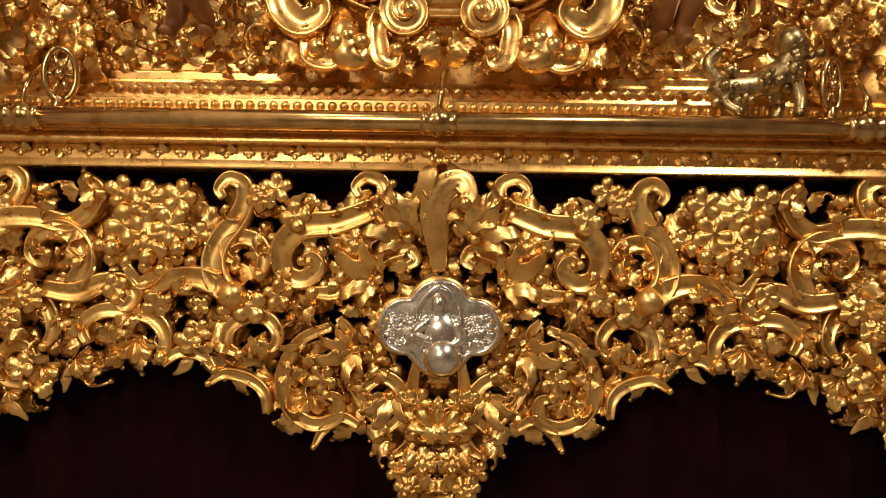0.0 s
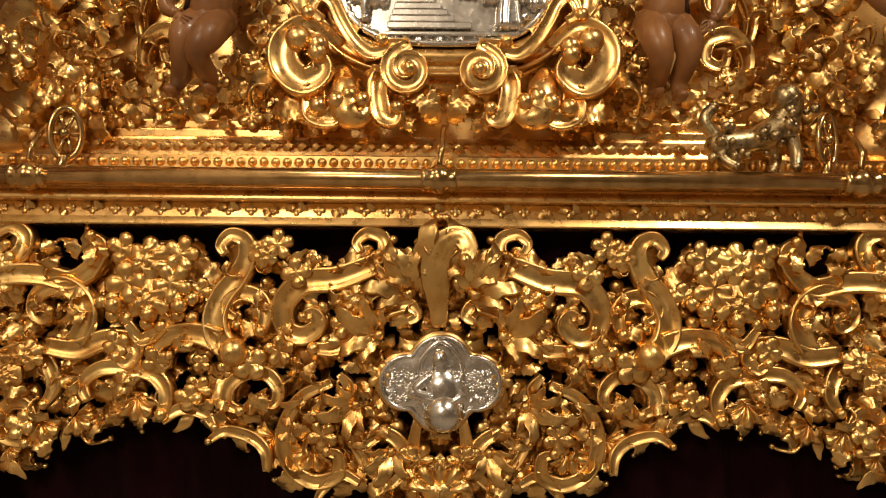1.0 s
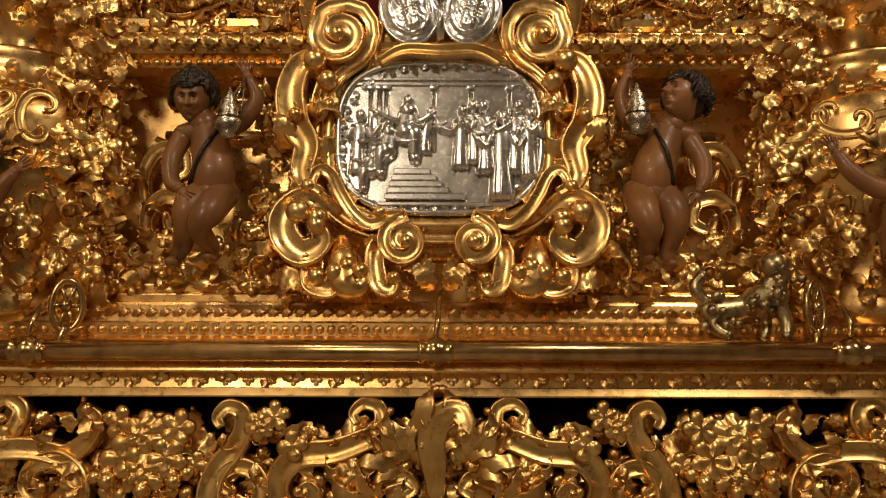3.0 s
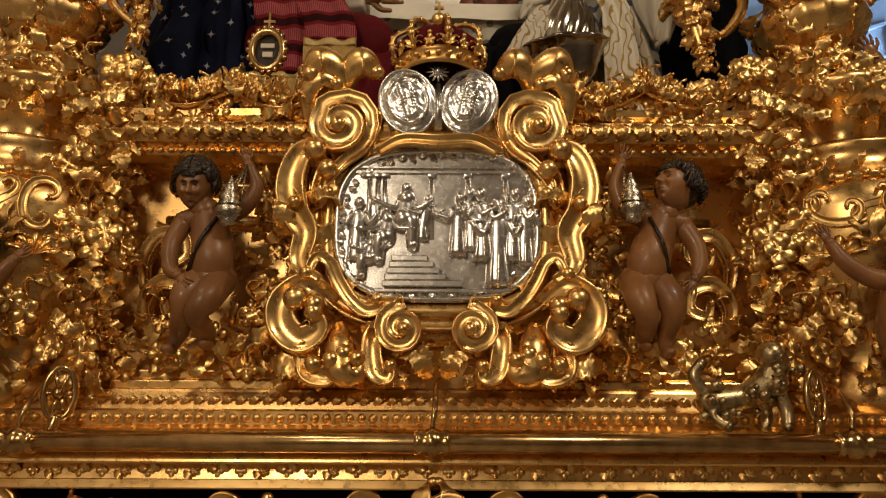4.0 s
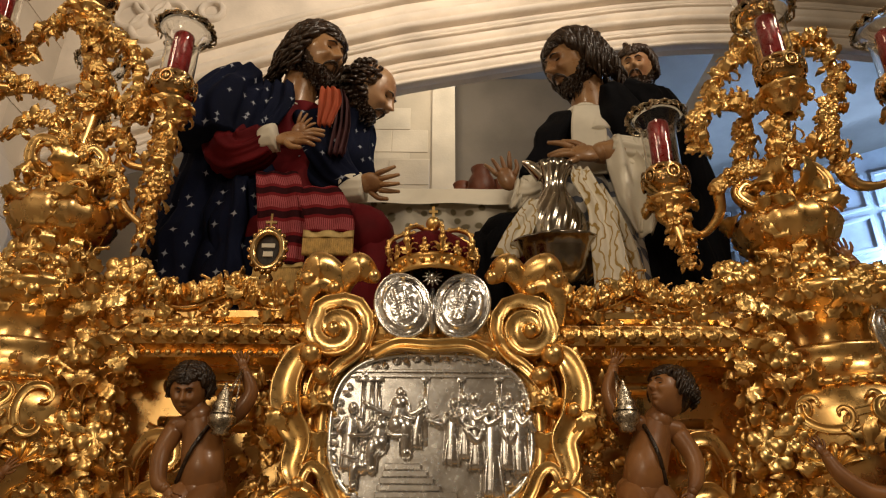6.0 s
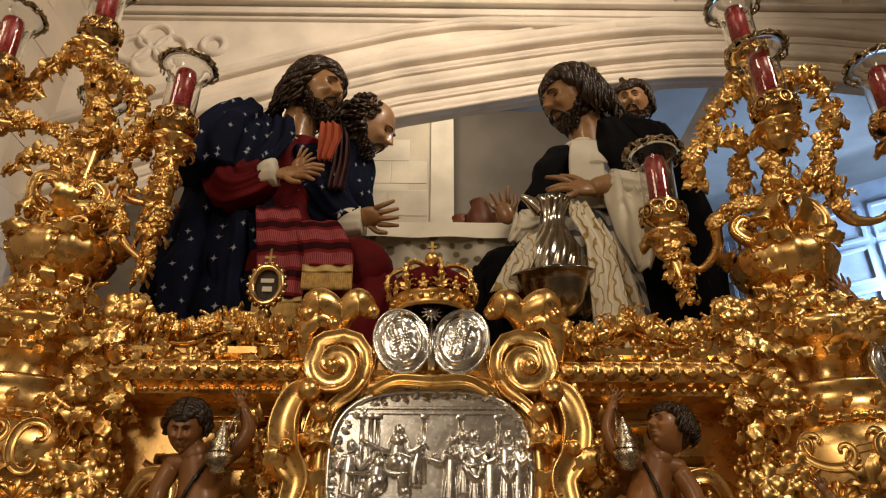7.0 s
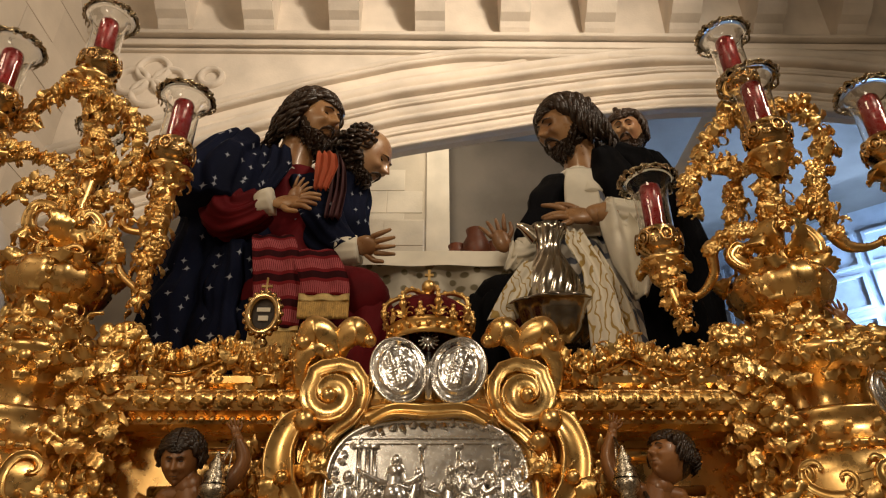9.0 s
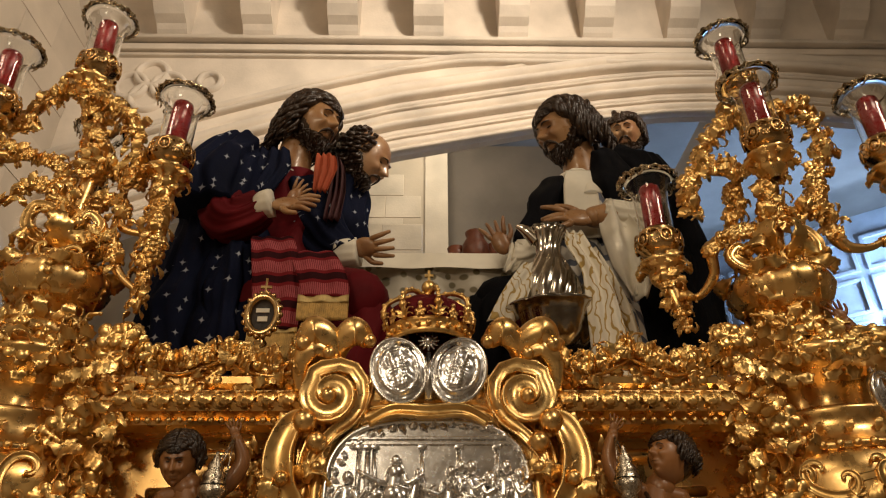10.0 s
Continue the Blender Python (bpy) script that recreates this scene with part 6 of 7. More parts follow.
candelabrum((-0.872, 0.08, 2.20),
            [((-0.948, 0.08, 3.205), (-0.05, 0), (-0.909, 0.08, 2.87)), ((-0.662, 0.06, 2.880), (0.02, 0), None), ((-1.130, 0.0, 3.002), (-0.03, 0), (-1.01, 0.05, 2.674)), ((-1.02, 0.32, 2.98), (0, 0), (-0.89, 0.10, 2.65))],
            [(-0.878, 0.08, 2.39), (-0.877, 0.08, 2.501), (-0.868, 0.08, 2.626), (-0.878, 0.08, 2.739), (-0.909, 0.08, 2.87), (-0.938, 0.08, 2.95)],
            [[(-0.93, 0.08, 2.92), (-1.016, 0.08, 2.915), (-1.075, 0.08, 2.846), (-1.085, 0.08, 2.78)], [(-0.90, 0.06, 2.88), (-0.790, 0.05, 2.80), (-0.752, 0.05, 2.693), (-0.741, 0.05, 2.584)], [(-0.865, 0.08, 2.65), (-0.80, 0.07, 2.645), (-0.739, 0.07, 2.60)]],
            [([(-0.883, 0.05, 2.50), (-0.93, 0.05, 2.63), (-1.012, 0.05, 2.674), (-1.08, 0.05, 2.66)], 4), ([(-0.872, 0.04, 2.46), (-0.918, 0.03, 2.55), (-0.978, 0.03, 2.569), (-1.032, 0.03, 2.512)], 4),
             ([(-0.865, 0.04, 2.45), (-0.899, 0.02, 2.409), (-0.942, 0.01, 2.443), (-0.938, 0.01, 2.497), (-0.895, 0.01, 2.493), (-0.885, 0.01, 2.465)], 0), ([(-0.862, 0.05, 2.45), (-0.806, 0.05, 2.536), (-0.759, 0.05, 2.536), (-0.739, 0.05, 2.462), (-0.680, 0.055, 2.444)], 4),
             ([(-0.850, 0.05, 2.40), (-0.800, 0.03, 2.42), (-0.781, 0.03, 2.455), (-0.808, 0.02, 2.48), (-0.825, 0.02, 2.455)], 0), ([(-0.82, 0.05, 2.42), (-0.764, 0.045, 2.438), (-0.724, 0.05, 2.343), (-0.668, 0.055, 2.29)], 3)],
            [(-0.662, 0.06, 2.63), (-0.659, 0.06, 2.49), (-0.662, 0.06, 2.366), (-0.664, 0.06, 2.238)], 100, "tall gilt candelabrum wound with flowers and red candles")
candelabrum((0.835, 0.06, 2.18),
            [((0.872, 0.07, 3.142), (-0.04, 0), (0.87, 0.07, 2.66)), ((0.583, 0.10, 2.640), (0.0, 0), None), ((0.850, -0.03, 2.875), (-0.04, 0), None), ((1.175, 0.0, 2.86), (0.0, 0), (1.092, 0.02, 2.409))],
            [(0.835, 0.04, 2.35), (0.842, 0.03, 2.443), (0.853, 0.02, 2.543), (0.857, -0.01, 2.638)],
            [[(0.92, 0.04, 2.80), (1.004, 0.04, 2.848), (1.043, 0.04, 2.713), (0.989, 0.04, 2.614), (0.975, 0.04, 2.53)], [(0.84, 0.06, 2.85), (0.751, 0.05, 2.742), (0.715, 0.05, 2.674), (0.794, 0.04, 2.641)], [(0.81, 0.03, 2.616), (0.704, 0.03, 2.626), (0.650, 0.03, 2.573), (0.652, 0.03, 2.496)],
             [(0.782, 0.06, 2.605), (0.777, 0.06, 2.541), (0.760, 0.06, 2.48)], [(0.862, 0.02, 2.457), (0.921, 0.02, 2.491), (1.002, 0.02, 2.477)]],
            [([(0.975, 0.02, 2.46), (0.985, 0.02, 2.42), (1.01, 0.02, 2.395), (1.055, 0.02, 2.395), (1.095, 0.02, 2.412)], 2), ([(0.82, 0.02, 2.437), (0.73, 0.02, 2.430), (0.682, 0.03, 2.39), (0.682, 0.05, 2.335), (0.650, 0.08, 2.295), (0.612, 0.10, 2.305)], 3),
             ([(0.845, 0.01, 2.335), (0.898, 0.0, 2.342), (0.923, 0.0, 2.395), (0.897, 0.0, 2.435), (0.875, 0.0, 2.41)], 0), ([(0.80, 0.01, 2.345), (0.740, 0.0, 2.332), (0.71, 0.0, 2.358), (0.73, 0.0, 2.385), (0.75, 0.0, 2.37)], 0)],
            [(0.583, 0.10, 2.40), (0.585, 0.10, 2.365), (0.601, 0.10, 2.282), (0.611, 0.10, 2.215)], 200, "gilt candelabrum wound with flowers and red candles in glass shades")


b = Buf()
limb(b, [(0.965, 0.02, 2.10), (0.945, 0.0, 2.15), (0.925, -0.005, 2.19)], [0.022, 0.019, 0.014])
fingers(b, (0.925, -0.005, 2.19), (0.905, -0.005, 2.24), (-0.4, -1, 0.1), 0.032, 0, 0.4, seed=21)
solid("putto_arm_statue", b, [SKIN], "small carved brown arm propping the gilt vase foot", "statue")


# ---------------------------------------------------------------- deck and table behind the rail
deck = solid("float_deck", Buf().add(*box(-1.15, 1.15, 0.17, 2.9, 2.0, 2.06, 0.004)).add(*box(-1.1, 1.1, 0.2, 2.85, 0.0, 1.99)), SHADE, "dark timber deck of the float", "platform", kind="structure", smooth=False)
table = thing("supper_table", "table covered with a white embroidered cloth", "table", (0.03, 0.9, 2.06))


def cloth_drop(x0, x1, y, z0, z1, amp, freq, n=90, m=10):
    v, f = [], []
    for i in range(n + 1):
        x = x0 + (x1 - x0) * i / n
        for j in range(m + 1):
            t = j / m
            v.append((x, y - amp * (0.3 + t) * math.sin(x * freq + 0.8 * math.sin(x * freq * 0.37)) - 0.02 * t, z1 + (z0 - z1) * t))
    for i in range(n):
        for j in range(m):
            f.append((i * (m + 1) + j, i * (m + 1) + j + 1, (i + 1) * (m + 1) + j + 1, (i + 1) * (m + 1) + j))
    return v, f


part("tabletop", Buf().add(*box(-0.42, 0.62, 0.60, 2.2, 2.65, 2.698, 0.008)), WHITE, table, "white linen table top", smooth=False)
part("cloth_front", Buf().add(*cloth_drop(-0.42, 0.62, 0.59, 2.10, 2.66, 0.022, 48)), TABLE_LACE_SHADED, table, "hanging cloth with embroidered scallops")
part("cloth_edge", Buf().add(*cloth_drop(-0.42, 0.62, 0.575, 2.625, 2.690, 0.004, 22)), WHITE, table)
for x in (-0.36, 0.55):
    part("leg", Buf().add(*box(x - 0.03, x + 0.03, 0.7, 0.76, 2.06, 2.62, 0.005)), SHADE, table, smooth=False)
for x, y, r, h, nm, lb in ((0.10, 0.72, 0.045, 0.09, "clay_cup", "dark terracotta cup on the table"), (0.165, 0.68, 0.05, 0.13, "clay_jug", "dark terracotta jug on the table"), (0.235, 0.72, 0.045, 0.10, "clay_cup", "dark terracotta cup on the table")):
    solid(nm, Buf().add(*lathe([(0.0, 0.0), (r * 0.7, 0.0), (r, h * 0.35), (r * 0.92, h * 0.6), (r * 0.6, h * 0.85), (r * 0.72, h), (r * 0.6, h * 0.98), (r * 0.5, h * 0.8), (0.0, h * 0.2)], 24, (x, y, 2.698))), TERRA, lb, "cup" if nm == "clay_cup" else "jug", "vessels on the table")
solid("bread_roll", Buf().add(*ball((-0.02, 0.70, 2.711), (0.04, 0.035, 0.02), 14, 9)), TERRA, "small dark loaf lying on the white cloth", "bread")


# ---------------------------------------------------------------- the carved figures
def robe(b, pts, w, d, mi, k=7, amp=0.07, ph=0.0, n=26):
    q = smooth_path(pts, n)
    t = np.linspace(0, 1, n)
    v, f = sweep(q, np.interp(t, np.linspace(0, 1, len(w)), w), np.interp(t, np.linspace(0, 1, len(d)), d), fold_prof(72, k, amp, ph), ref=(0.02, -1, 0.05))
    v = [(x + 0.012 * noise.noise((x * 9, y * 9, z * 7 + ph)) + 0.006 * math.sin(34 * (z + 0.8 * x) + ph), y + 0.016 * noise.noise((x * 8 + 5, y * 8, z * 8)) + 0.010 * math.sin(30 * (z - 0.9 * x) + 2 * ph + 3 * noise.noise((x * 4, y * 4, z * 4))), z) for x, y, z in v]
    b.add(v, f, mi)


def sheet(b, rows, mi, thick=0.006):
    """A hanging cloth from rows of points across."""
    a = np.asarray(rows, float)
    n, m = a.shape[:2]
    f = [(i * m + j, i * m + j + 1, (i + 1) * m + j + 1, (i + 1) * m + j) for i in range(n - 1) for j in range(m - 1)]
    k = n * m
    f += [tuple(q + k for q in p[::-1]) for p in f]
    f += [(i * m + j, (i + 1) * m + j, (i + 1) * m + j + k, i * m + j + k) for i in range(n - 1) for j in (0, m - 1)]
    f += [(i * m + j, i * m + j + 1, i * m + j + 1 + k, i * m + j + k) for j in range(m - 1) for i in (0, n - 1)]
    b.add(np.concatenate([a.reshape(-1, 3), a.reshape(-1, 3) + (0, thick, 0)]), f, mi)


def strip(b, pts, half, mi, folds=3, amp=0.006, n=26, m=14, side=(1, 0, 0)):
    q = smooth_path(pts, n)
    s = np.array(side, float)
    rows = []
    for i, c in enumerate(q):
        h = np.interp(i / (n - 1), np.linspace(0, 1, len(half)), half)
        rows.append([c + s * h * u + np.array((0, -amp * math.cos(folds * math.pi * u + 0.15 * i), 0)) for u in np.linspace(-1, 1, m)])
    sheet(b, rows, mi)


# seated figure in a starred blue cloak
b = Buf()
head(b, (-0.402, 0.47, 3.135), 0.108, 57, 16, 0, 1, True, True, seed=11)
limb(b, [(-0.44, 0.49, 3.08), (-0.465, 0.51, 2.92)], [0.054, 0.066])
robe(b, [(-0.44, 0.50, 2.76), (-0.445, 0.50, 2.86), (-0.455, 0.50, 2.925)], [0.11, 0.10, 0.078], [0.11, 0.09, 0.07], 3, 5, 0.03)
b.add(*sweep([(-0.455 + 0.080 * math.cos(a), 0.50 + 0.072 * math.sin(a), 2.918 - 0.035 * math.cos(a)) for a in np.linspace(0, 2 * math.pi, 33)[:-1]], 0.006, closed=True), 4)
robe(b, [(-0.62, 0.50, 2.06), (-0.66, 0.50, 2.35), (-0.645, 0.50, 2.58), (-0.63, 0.50, 2.80), (-0.605, 0.51, 2.92), (-0.55, 0.52, 3.00)], [0.20, 0.175, 0.14, 0.135, 0.125, 0.06], [0.17, 0.16, 0.15, 0.14, 0.11, 0.05], 2, 8, 0.07)
robe(b, [(-0.42, 0.56, 2.45), (-0.42, 0.56, 2.7), (-0.43, 0.54, 2.88), (-0.45, 0.53, 2.93)], [0.15, 0.13, 0.11, 0.06], [0.15, 0.13, 0.10, 0.05], 3, 6, 0.05, 1)
robe(b, [(-0.61, 0.42, 2.82), (-0.60, 0.36, 2.70), (-0.55, 0.32, 2.655), (-0.475, 0.295, 2.685)], [0.075, 0.072, 0.062, 0.050], [0.07, 0.07, 0.06, 0.048], 3, 6, 0.09, 0.5)
robe(b, [(-0.60, 0.44, 2.97), (-0.635, 0.39, 2.87), (-0.645, 0.35, 2.76), (-0.645, 0.34, 2.70)], [0.07, 0.10, 0.115, 0.11], [0.09, 0.11, 0.10, 0.09], 2, 6, 0.08, 2)
strip(b, [(-0.50, 0.40, 2.98), (-0.49, 0.375, 2.88), (-0.515, 0.355, 2.78)], [0.05, 0.06, 0.05], 2, 3, 0.012)
robe(b, [(-0.49, 0.29, 2.678), (-0.47, 0.285, 2.682), (-0.44, 0.28, 2.684)], [0.040, 0.042, 0.040], [0.038, 0.04, 0.038], 4, 5, 0.03, n=8)
fingers(b, (-0.445, 0.28, 2.685), (-0.33, 0.26, 2.675), (0.2, -0.85, 0.4), 0.078, 0, 0.6, seed=5)
fingers(b, (-0.40, 0.29, 2.70), (-0.355, 0.28, 2.77), (0.3, -1, 0.2), 0.045, 0, seed=6)
robe(b, [(-0.40, 0.50, 2.86), (-0.34, 0.47, 2.72), (-0.25, 0.44, 2.605)], [0.08, 0.075, 0.052], [0.08, 0.075, 0.05], 2, 6, 0.09, 1.0)
robe(b, [(-0.262, 0.43, 2.60), (-0.24, 0.425, 2.603), (-0.21, 0.42, 2.607)], [0.042, 0.045, 0.042], [0.040, 0.042, 0.040], 4, 5, 0.03, n=8)
fingers(b, (-0.222, 0.42, 2.615), (-0.10, 0.37, 2.605), (-0.15, -0.75, -0.55), 0.076, 0, 0.35, seed=7)
strip(b, [(-0.345, 0.43, 2.97), (-0.325, 0.37, 2.93), (-0.315, 0.35, 2.86), (-0.325, 0.345, 2.775)], [0.012, 0.030, 0.036, 0.022], 5, 3, 0.010)
strip(b, [(-0.30, 0.45, 2.98), (-0.285, 0.40, 2.90), (-0.28, 0.39, 2.80), (-0.29, 0.39, 2.70)], [0.010, 0.020, 0.026, 0.026], 9, 3, 0.012)
limb(b, [(-0.50, 0.46, 2.42), (-0.36, 0.42, 2.44), (-0.20, 0.38, 2.42)], [0.13, 0.11, 0.095], 3, 22)
robe(b, [(-0.24, 0.40, 2.42), (-0.23, 0.39, 2.3), (-0.25, 0.40, 2.06)], [0.12, 0.13, 0.15], [0.10, 0.11, 0.12], 3, 7, 0.06)
strip(b, [(-0.46, 0.36, 2.62), (-0.435, 0.29, 2.575), (-0.415, 0.26, 2.50), (-0.400, 0.26, 2.38), (-0.396, 0.26, 2.285)], [0.04, 0.06, 0.064, 0.063, 0.063], 6, 2, 0.006)
strip(b, [(-0.396, 0.257, 2.288), (-0.396, 0.256, 2.275)], [0.064, 0.064], 8, 2, 0.006, 6)
strip(b, [(-0.396, 0.258, 2.276), (-0.396, 0.257, 2.25), (-0.396, 0.257, 2.20)], [0.064, 0.064, 0.064], 7, 24, 0.003, 8, 60)
strip(b, [(-0.36, 0.34, 2.555), (-0.32, 0.27, 2.52), (-0.29, 0.245, 2.46), (-0.272, 0.24, 2.41), (-0.269, 0.24, 2.37)], [0.05, 0.062, 0.066, 0.065, 0.065], 6, 2, 0.005)
strip(b, [(-0.269, 0.238, 2.372), (-0.269, 0.237, 2.352)], [0.066, 0.066], 8, 2, 0.005, 6)
strip(b, [(-0.269, 0.239, 2.353), (-0.269, 0.238, 2.335), (-0.269, 0.238, 2.302)], [0.066, 0.066, 0.066], 7, 24, 0.003, 8, 60)
robe(b, [(-0.55, 0.38, 2.06), (-0.545, 0.37, 2.3), (-0.55, 0.37, 2.58)], [0.07, 0.065, 0.05], [0.07, 0.07, 0.05], 2, 5, 0.10, 1)
robe(b, [(-0.64, 0.36, 2.06), (-0.63, 0.36, 2.16), (-0.63, 0.36, 2.24)], [0.10, 0.10, 0.08], [0.07, 0.07, 0.05], 3, 5, 0.10, 1)
solid("seated_statue", b, [SKIN_FACE, HAIR, BLUE, RED, WHITE, ORANGE, STRIPE, FRINGE, HEM, PLUM], "carved seated figure in a starred blue cloak and red robe", "statue")

# balding figure leaning in behind
b = Buf()
head(b, (-0.240, 0.64, 3.120), 0.108, 80, 36, 0, 1, True, False, True, seed=12)
limb(b, [(-0.27, 0.68, 3.04), (-0.36, 0.70, 2.92)], [0.06, 0.08])
robe(b, [(-0.40, 0.74, 2.06), (-0.40, 0.74, 2.5), (-0.35, 0.72, 2.78), (-0.31, 0.69, 2.94), (-0.285, 0.67, 3.04)], [0.18, 0.16, 0.14, 0.10, 0.06], [0.12, 0.12, 0.11, 0.09, 0.06], 2, 7, 0.06)
solid("leaning_statue", b, [SKIN_PALE, HAIR, BLUE], "carved balding bearded figure in dark cloth, leaning in", "statue")

# standing figure in cream and black
b = Buf()
head(b, (0.487, 0.46, 3.102), 0.110, -66, 22, 0, 1, True, True, seed=13)
limb(b, [(0.520, 0.475, 3.05), (0.535, 0.49, 2.90)], [0.054, 0.066])
robe(b, [(0.52, 0.47, 2.78), (0.52, 0.475, 2.86), (0.53, 0.485, 2.915)], [0.10, 0.09, 0.07], [0.10, 0.085, 0.055], 2, 5, 0.03)
robe(b, [(0.53, 0.47, 2.06), (0.53, 0.47, 2.4), (0.52, 0.47, 2.7), (0.515, 0.48, 2.82), (0.515, 0.49, 2.91)], [0.14, 0.12, 0.10, 0.09, 0.04], [0.11, 0.11, 0.10, 0.09, 0.05], 4, 8, 0.05)
strip(b, [(0.505, 0.415, 2.91), (0.49, 0.37, 2.82), (0.485, 0.355, 2.72), (0.50, 0.35, 2.62)], [0.045, 0.052, 0.055, 0.06], 2, 1, 0.003)
robe(b, [(0.745, 0.52, 2.06), (0.745, 0.52, 2.36), (0.74, 0.52, 2.6), (0.73, 0.52, 2.80), (0.69, 0.52, 2.95), (0.62, 0.53, 3.03)], [0.155, 0.15, 0.14, 0.135, 0.115, 0.05], [0.15, 0.15, 0.15, 0.14, 0.12, 0.06], 3, 6, 0.06)
robe(b, [(0.40, 0.54, 2.58), (0.41, 0.53, 2.72), (0.42, 0.52, 2.82), (0.45, 0.51, 2.90)], [0.055, 0.065, 0.06, 0.04], [0.10, 0.10, 0.09, 0.05], 3, 5, 0.06)
robe(b, [(0.60, 0.44, 2.74), (0.605, 0.43, 2.84), (0.60, 0.45, 2.94), (0.58, 0.50, 3.01)], [0.06, 0.07, 0.06, 0.03], [0.08, 0.08, 0.07, 0.04], 3, 4, 0.05)
robe(b, [(0.68, 0.42, 2.76), (0.66, 0.36, 2.67), (0.60, 0.32, 2.655), (0.53, 0.31, 2.665)], [0.06, 0.065, 0.055, 0.046], [0.06, 0.06, 0.052, 0.044], 2, 6, 0.08, 0.3)
strip(b, [(0.545, 0.285, 2.70), (0.560, 0.270, 2.60), (0.575, 0.27, 2.48), (0.585, 0.28, 2.385)], [0.035, 0.050, 0.050, 0.022], 2, 1.3, 0.020)
strip(b, [(0.60, 0.30, 2.71), (0.615, 0.295, 2.62), (0.620, 0.295, 2.50), (0.60, 0.30, 2.40)], [0.045, 0.045, 0.035, 0.02], 2, 1.5, 0.016)
limb(b, [(0.545, 0.305, 2.665), (0.50, 0.305, 2.66)], [0.038, 0.032], 0)
fingers(b, (0.50, 0.305, 2.66), (0.33, 0.29, 2.645), (-0.1, -0.85, 0.35), 0.088, 0, 0.8, seed=8)
robe(b, [(0.47, 0.49, 2.93), (0.43, 0.475, 2.86), (0.375, 0.44, 2.71), (0.33, 0.42, 2.61)], [0.012, 0.06, 0.068, 0.056], [0.012, 0.06, 0.068, 0.052], 3, 5, 0.07, 0.4)
robe(b, [(0.335, 0.42, 2.62), (0.30, 0.415, 2.585), (0.265, 0.41, 2.59)], [0.05, 0.046, 0.04], [0.05, 0.046, 0.04], 2, 5, 0.06, n=12)
strip(b, [(0.285, 0.39, 2.62), (0.285, 0.38, 2.57), (0.265, 0.38, 2.52)], [0.025, 0.035, 0.03], 2, 3, 0.01)
fingers(b, (0.25, 0.41, 2.60), (0.20, 0.40, 2.72), (-0.3, -1, 0.1), 0.068, 0, 0.6, seed=9)
limb(b, [(0.46, 0.50, 2.42), (0.34, 0.46, 2.44), (0.23, 0.42, 2.43)], [0.10, 0.10, 0.085], 3, 20)
robe(b, [(0.22, 0.43, 2.44), (0.20, 0.43, 2.3), (0.22, 0.44, 2.06)], [0.075, 0.09, 0.12], [0.08, 0.09, 0.10], 3, 7, 0.06)
standing = solid("standing_statue", b, [SKIN_FACE, HAIR, WHITE, BLACK, GREY_STRIPE], "carved bearded figure in cream tunic and black cloak", "statue")
standing.location.x = -0.015

# head of a figure farther back
b = Buf()
head(b, (0.800, 0.82, 3.365), 0.095, -22, 12, 0, 1, True, False, seed=14)
limb(b, [(0.795, 0.84, 3.31), (0.80, 0.88, 3.15)], [0.055, 0.08])
limb(b, [(0.79, 0.83, 3.46), (0.775, 0.83, 3.51)], [0.03, 0.012], 1)
robe(b, [(0.82, 0.90, 2.06), (0.82, 0.90, 2.6), (0.81, 0.90, 3.0), (0.80, 0.88, 3.2)], [0.16, 0.15, 0.12, 0.05], [0.12, 0.12, 0.11, 0.05], 2, 7, 0.06)
solid("far_statue", b, [SKIN_PALE, HAIR, BLACK], "carved dark-haired figure standing behind the black cloak", "statue")

# silver ewer in a basin with linen strips
ewer = thing("silver_ewer", "fluted silver ewer with a curved handle in a basin", "ewer", (0.335, 0.27, 2.27))
EX, EY = 0.335, 0.27
part("body", Buf().add(*[(lambda vf: ([(EX + (x - EX) * math.cos(0.8 * (z - 2.3) / 0.2) - (y - EY) * math.sin(0.8 * (z - 2.3) / 0.2), EY + (x - EX) * math.sin(0.8 * (z - 2.3) / 0.2) + (y - EY) * math.cos(0.8 * (z - 2.3) / 0.2), z) for x, y, z in vf[0]], vf[1]))(lathe([(0.04, 2.27), (0.055, 2.285), (0.07, 2.33), (0.078, 2.38), (0.07, 2.43), (0.048, 2.475), (0.032, 2.51), (0.032, 2.535), (0.045, 2.57), (0.056, 2.585), (0.05, 2.583), (0.028, 2.53)], 96, (EX, EY, 0), 12, 0.09))][0]), EWER, ewer)
part("spout", tail([(EX - 0.03, EY, 2.56), (EX - 0.06, EY - 0.01, 2.585), (EX - 0.085, EY - 0.01, 2.60)], [0.024, 0.016, 0.006], None, 0, ROUND), EWER, ewer)
part("handle", tail([(EX + 0.045, EY, 2.57), (EX + 0.10, EY, 2.56), (EX + 0.115, EY, 2.47), (EX + 0.075, EY, 2.39)], [0.009, 0.008, 0.009, 0.007], None, 0, ROUND), EWER, ewer)
basin = thing("silver_basin", "wide dark silver basin with lobed sides on a foot", "basin", (EX + 0.02, EY, 2.06))
part("bowl", Buf().add(*lathe([(0.03, 2.19), (0.08, 2.20), (0.115, 2.24), (0.13, 2.29), (0.142, 2.315), (0.148, 2.318), (0.146, 2.324), (0.135, 2.318), (0.12, 2.28), (0.05, 2.268), (0.0, 2.268)], 96, (EX - 0.005, EY, 0), 12, 0.04)), DARK_SILVER, basin)
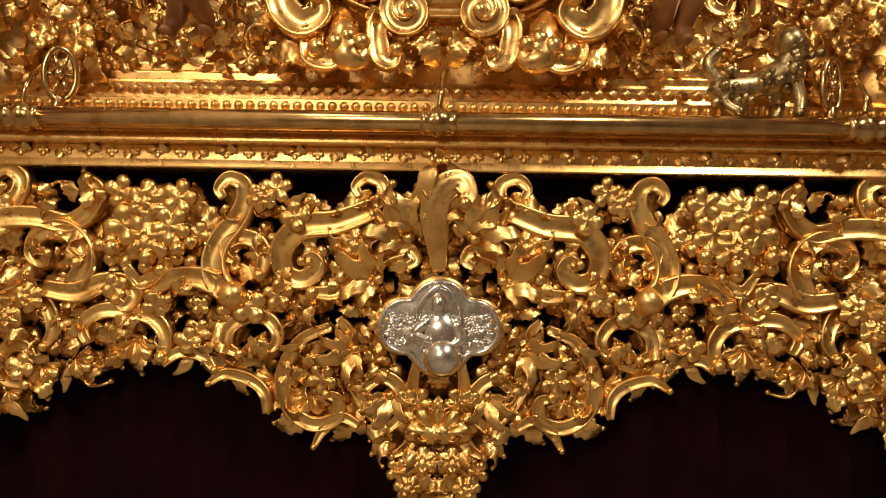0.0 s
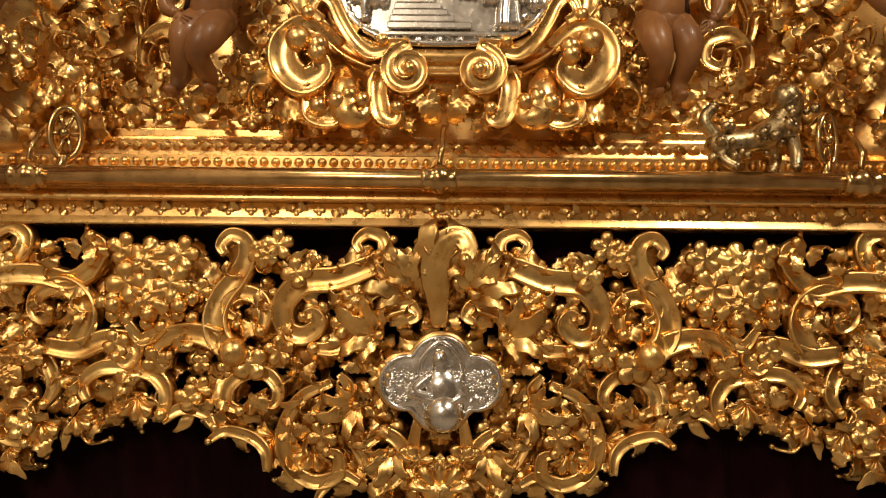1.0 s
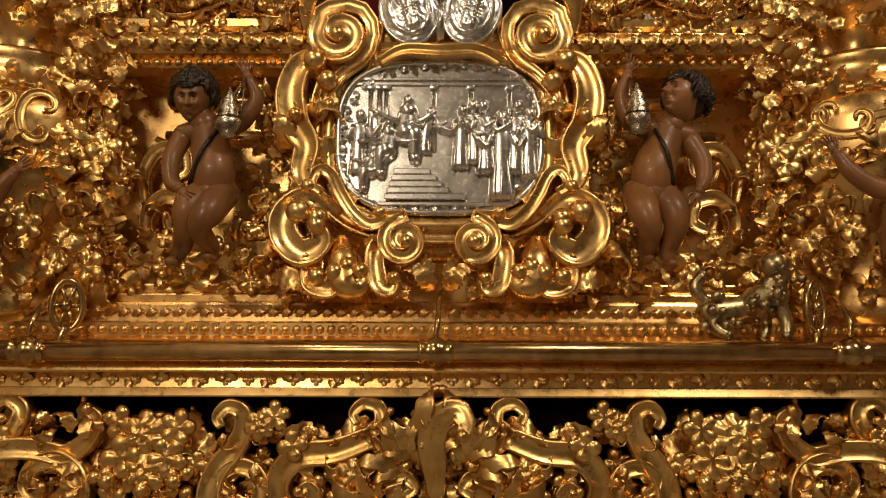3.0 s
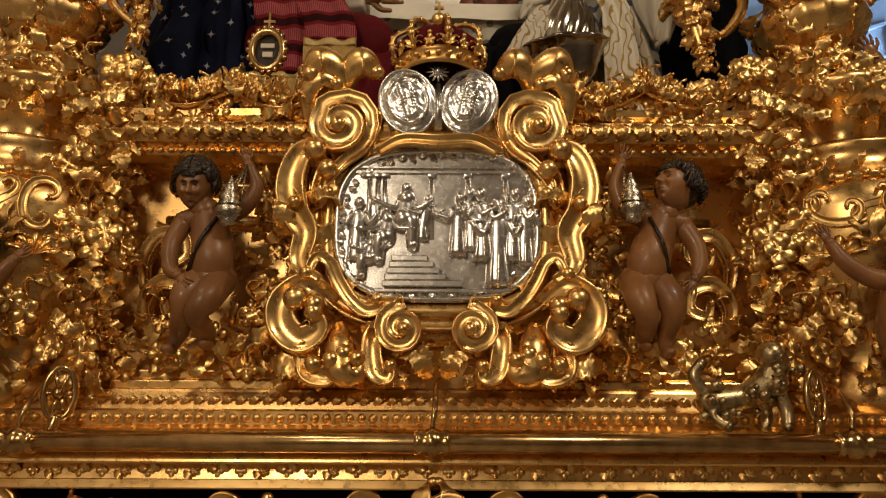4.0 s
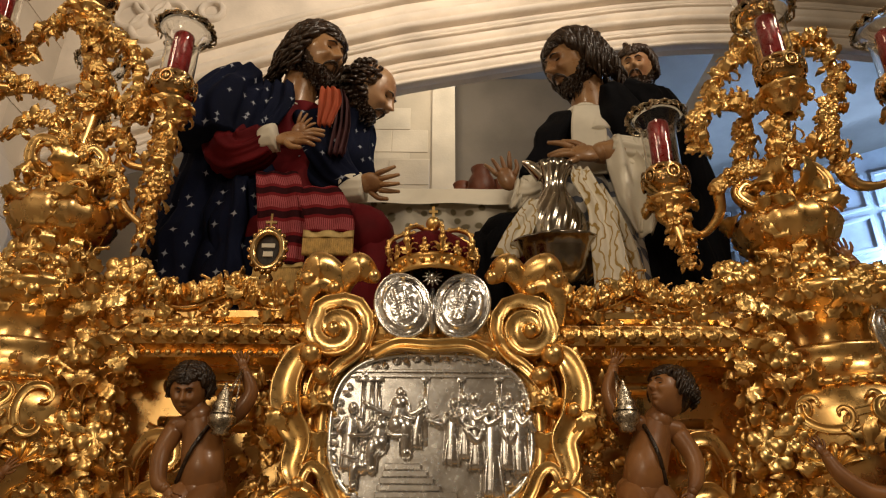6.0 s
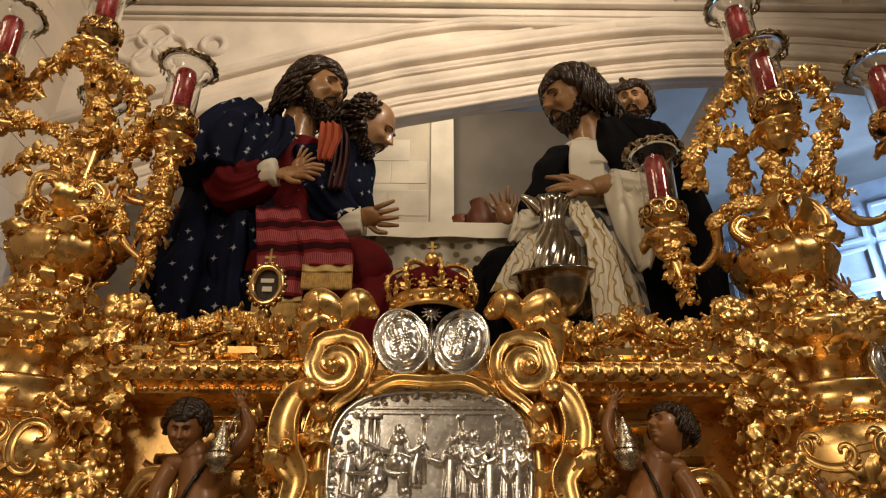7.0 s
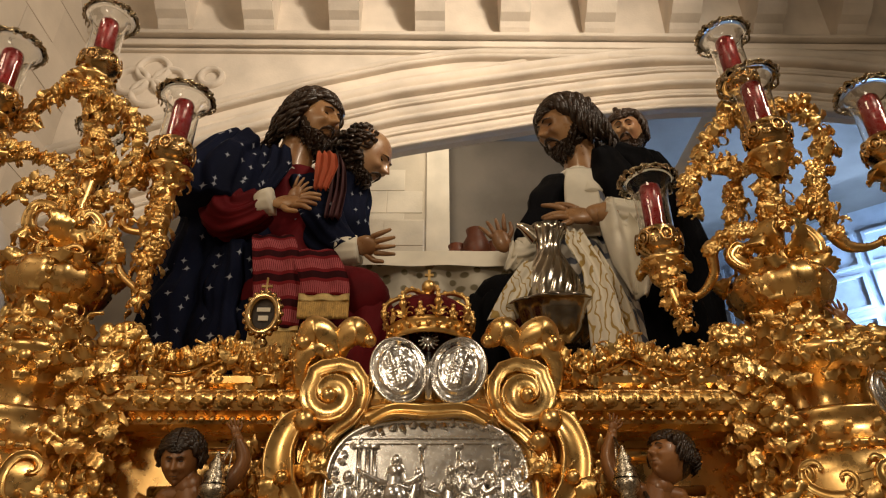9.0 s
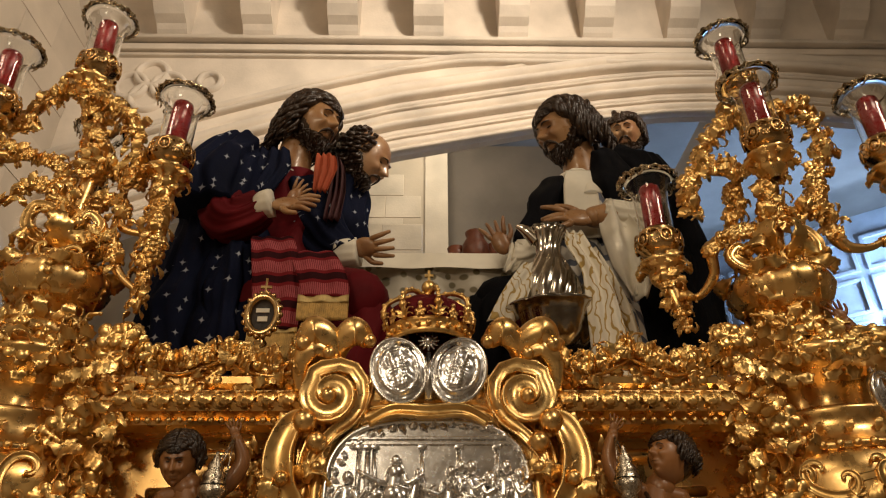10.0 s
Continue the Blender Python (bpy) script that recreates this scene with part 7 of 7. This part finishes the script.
part("foot", Buf().add(*lathe([(0.09, 2.06), (0.088, 2.08), (0.06, 2.10), (0.035, 2.15), (0.05, 2.192)], 36, (EX - 0.005, EY, 0))), DARK_SILVER, basin)
b = Buf()
strip(b, [(0.40, 0.22, 2.56), (0.395, 0.17, 2.49), (0.425, 0.15, 2.40), (0.437, 0.145, 2.28), (0.445, 0.14, 2.08)], [0.02, 0.032, 0.030, 0.042, 0.052], 0, 2, 0.008)
solid("linen_towel", b, LACE, "cream linen towel with gold embroidery hanging beside the ewer", "towel", "linen towels")
b = Buf()
strip(b, [(0.44, 0.24, 2.52), (0.475, 0.21, 2.40), (0.505, 0.20, 2.28), (0.52, 0.20, 2.08)], [0.02, 0.025, 0.025, 0.03], 0, 2, 0.006)
solid("linen_towel", b, LACE, "narrow cream linen towel with gold embroidery, hanging behind the wider one", "towel", "linen towels")
b = Buf()
strip(b, [(0.31, 0.33, 2.52), (0.285, 0.25, 2.47), (0.235, 0.21, 2.38), (0.19, 0.19, 2.28)], [0.02, 0.03, 0.035, 0.04], 0, 2, 0.006)
solid("linen_napkin", b, LACE, "cream linen napkin draped over the basin's edge", "napkin")

# reliquary on the rail
rel = thing("gilt_reliquary", "small oval gilt reliquary with a cross on top", "reliquary", (-0.375, 0.06, 2.10))
part("base", Buf().add(*lathe([(0.03, 2.07), (0.032, 2.10), (0.016, 2.125), (0.010, 2.15), (0.016, 2.165), (0.008, 2.18)], 20, (-0.372, 0.06, 0))), BRASS, rel)
rim = [(0.034 * math.cos(a), 0.046 * math.sin(a)) for a in np.linspace(0, 2 * math.pi, 40, endpoint=False)]
part("window", Buf().add(*plate(rim, 0.062, (-0.372, 2.23), 0.006, 0.004)), SHADE, rel, "dark oval window")
part("frame", Buf().add(*sweep([(-0.372 + x, 0.05, 2.23 + z) for x, z in rim], 0.009, 0.010, closed=True)), BRASS, rel)
for k in range(18):
    a = 2 * math.pi * k / 18
    orn("bead", rel, -0.372 + 0.041 * math.cos(a), 0.048, 2.23 + 0.054 * math.sin(a), 0.014, material=BRASS)
part("relic", Buf().add(*box(-0.387, -0.357, 0.048, 0.052, 2.236, 2.246)).add(*box(-0.382, -0.36, 0.048, 0.052, 2.214, 2.226)), WHITE, rel, smooth=False)
part("cross", Buf().add(*box(-0.3745, -0.3695, 0.052, 0.058, 2.275, 2.325)).add(*box(-0.385, -0.359, 0.0523, 0.0577, 2.30, 2.306)), BRASS, rel, smooth=False)

# pewter beast and wheels on the cornice
b = Buf()
limb(b, [(0.50, -0.05, 1.475), (0.56, -0.05, 1.485), (0.615, -0.05, 1.51)], [0.026, 0.022, 0.03])
limb(b, [(0.61, -0.05, 1.51), (0.625, -0.055, 1.545), (0.615, -0.06, 1.56)], [0.028, 0.022, 0.026])
for p in (((0.62, -0.06, 1.50), (0.63, -0.065, 1.46), (0.625, -0.075, 1.433)), ((0.60, -0.03, 1.50), (0.61, -0.03, 1.46), (0.60, -0.04, 1.433)), ((0.51, -0.06, 1.47), (0.50, -0.065, 1.45), (0.52, -0.075, 1.433)), ((0.50, -0.05, 1.48), (0.475, -0.05, 1.52), (0.49, -0.05, 1.545))):
    limb(b, p, [0.014, 0.011, 0.010])
rng = random.Random(77)
for k in range(30):
    q = rng.random()
    x, z = 0.49 + 0.155 * q + rng.uniform(-0.015, 0.015), 1.455 + rng.uniform(-0.01, 0.05) + 0.05 * q * q
    b.add(*ball((x, -0.075 + rng.uniform(-0.01, 0.01), z), rng.uniform(0.006, 0.012), 7, 5))
solid("beast_figurine", b, TARNISH, "dull metal crouching beast figurine on the cornice", "figurine")
for x in (-0.672, 0.690):
    wh = thing("wheel_bracket", "openwork brass wheel bracket holding the rod", "bracket", (x, -0.05, 1.42), "rod brackets")
    part("ring", Buf().add(*sweep([(x + 0.022 * math.cos(a), -0.055 + 0.012 * math.cos(a), 1.485 + 0.046 * math.sin(a)) for a in np.linspace(0, 2 * math.pi, 33)[:-1]], 0.006, 0.007, closed=True)), BRASS, wh)
    for k in range(6):
        a = math.pi * k / 3
        part("spoke", Buf().add(*sweep([(x, -0.055, 1.485), (x + 0.022 * math.cos(a), -0.055 + 0.012 * math.cos(a), 1.485 + 0.046 * math.sin(a))], 0.004)), BRASS, wh)
    part("hub", Buf().add(*ball((x, -0.06, 1.485), 0.011)), BRASS, wh)
    part("post", Buf().add(*sweep(smooth_path([(x - 0.012, -0.055, 1.405), (x - 0.004, -0.06, 1.425), (x, -0.055, 1.445)], 10), 0.010)), BRASS, wh)
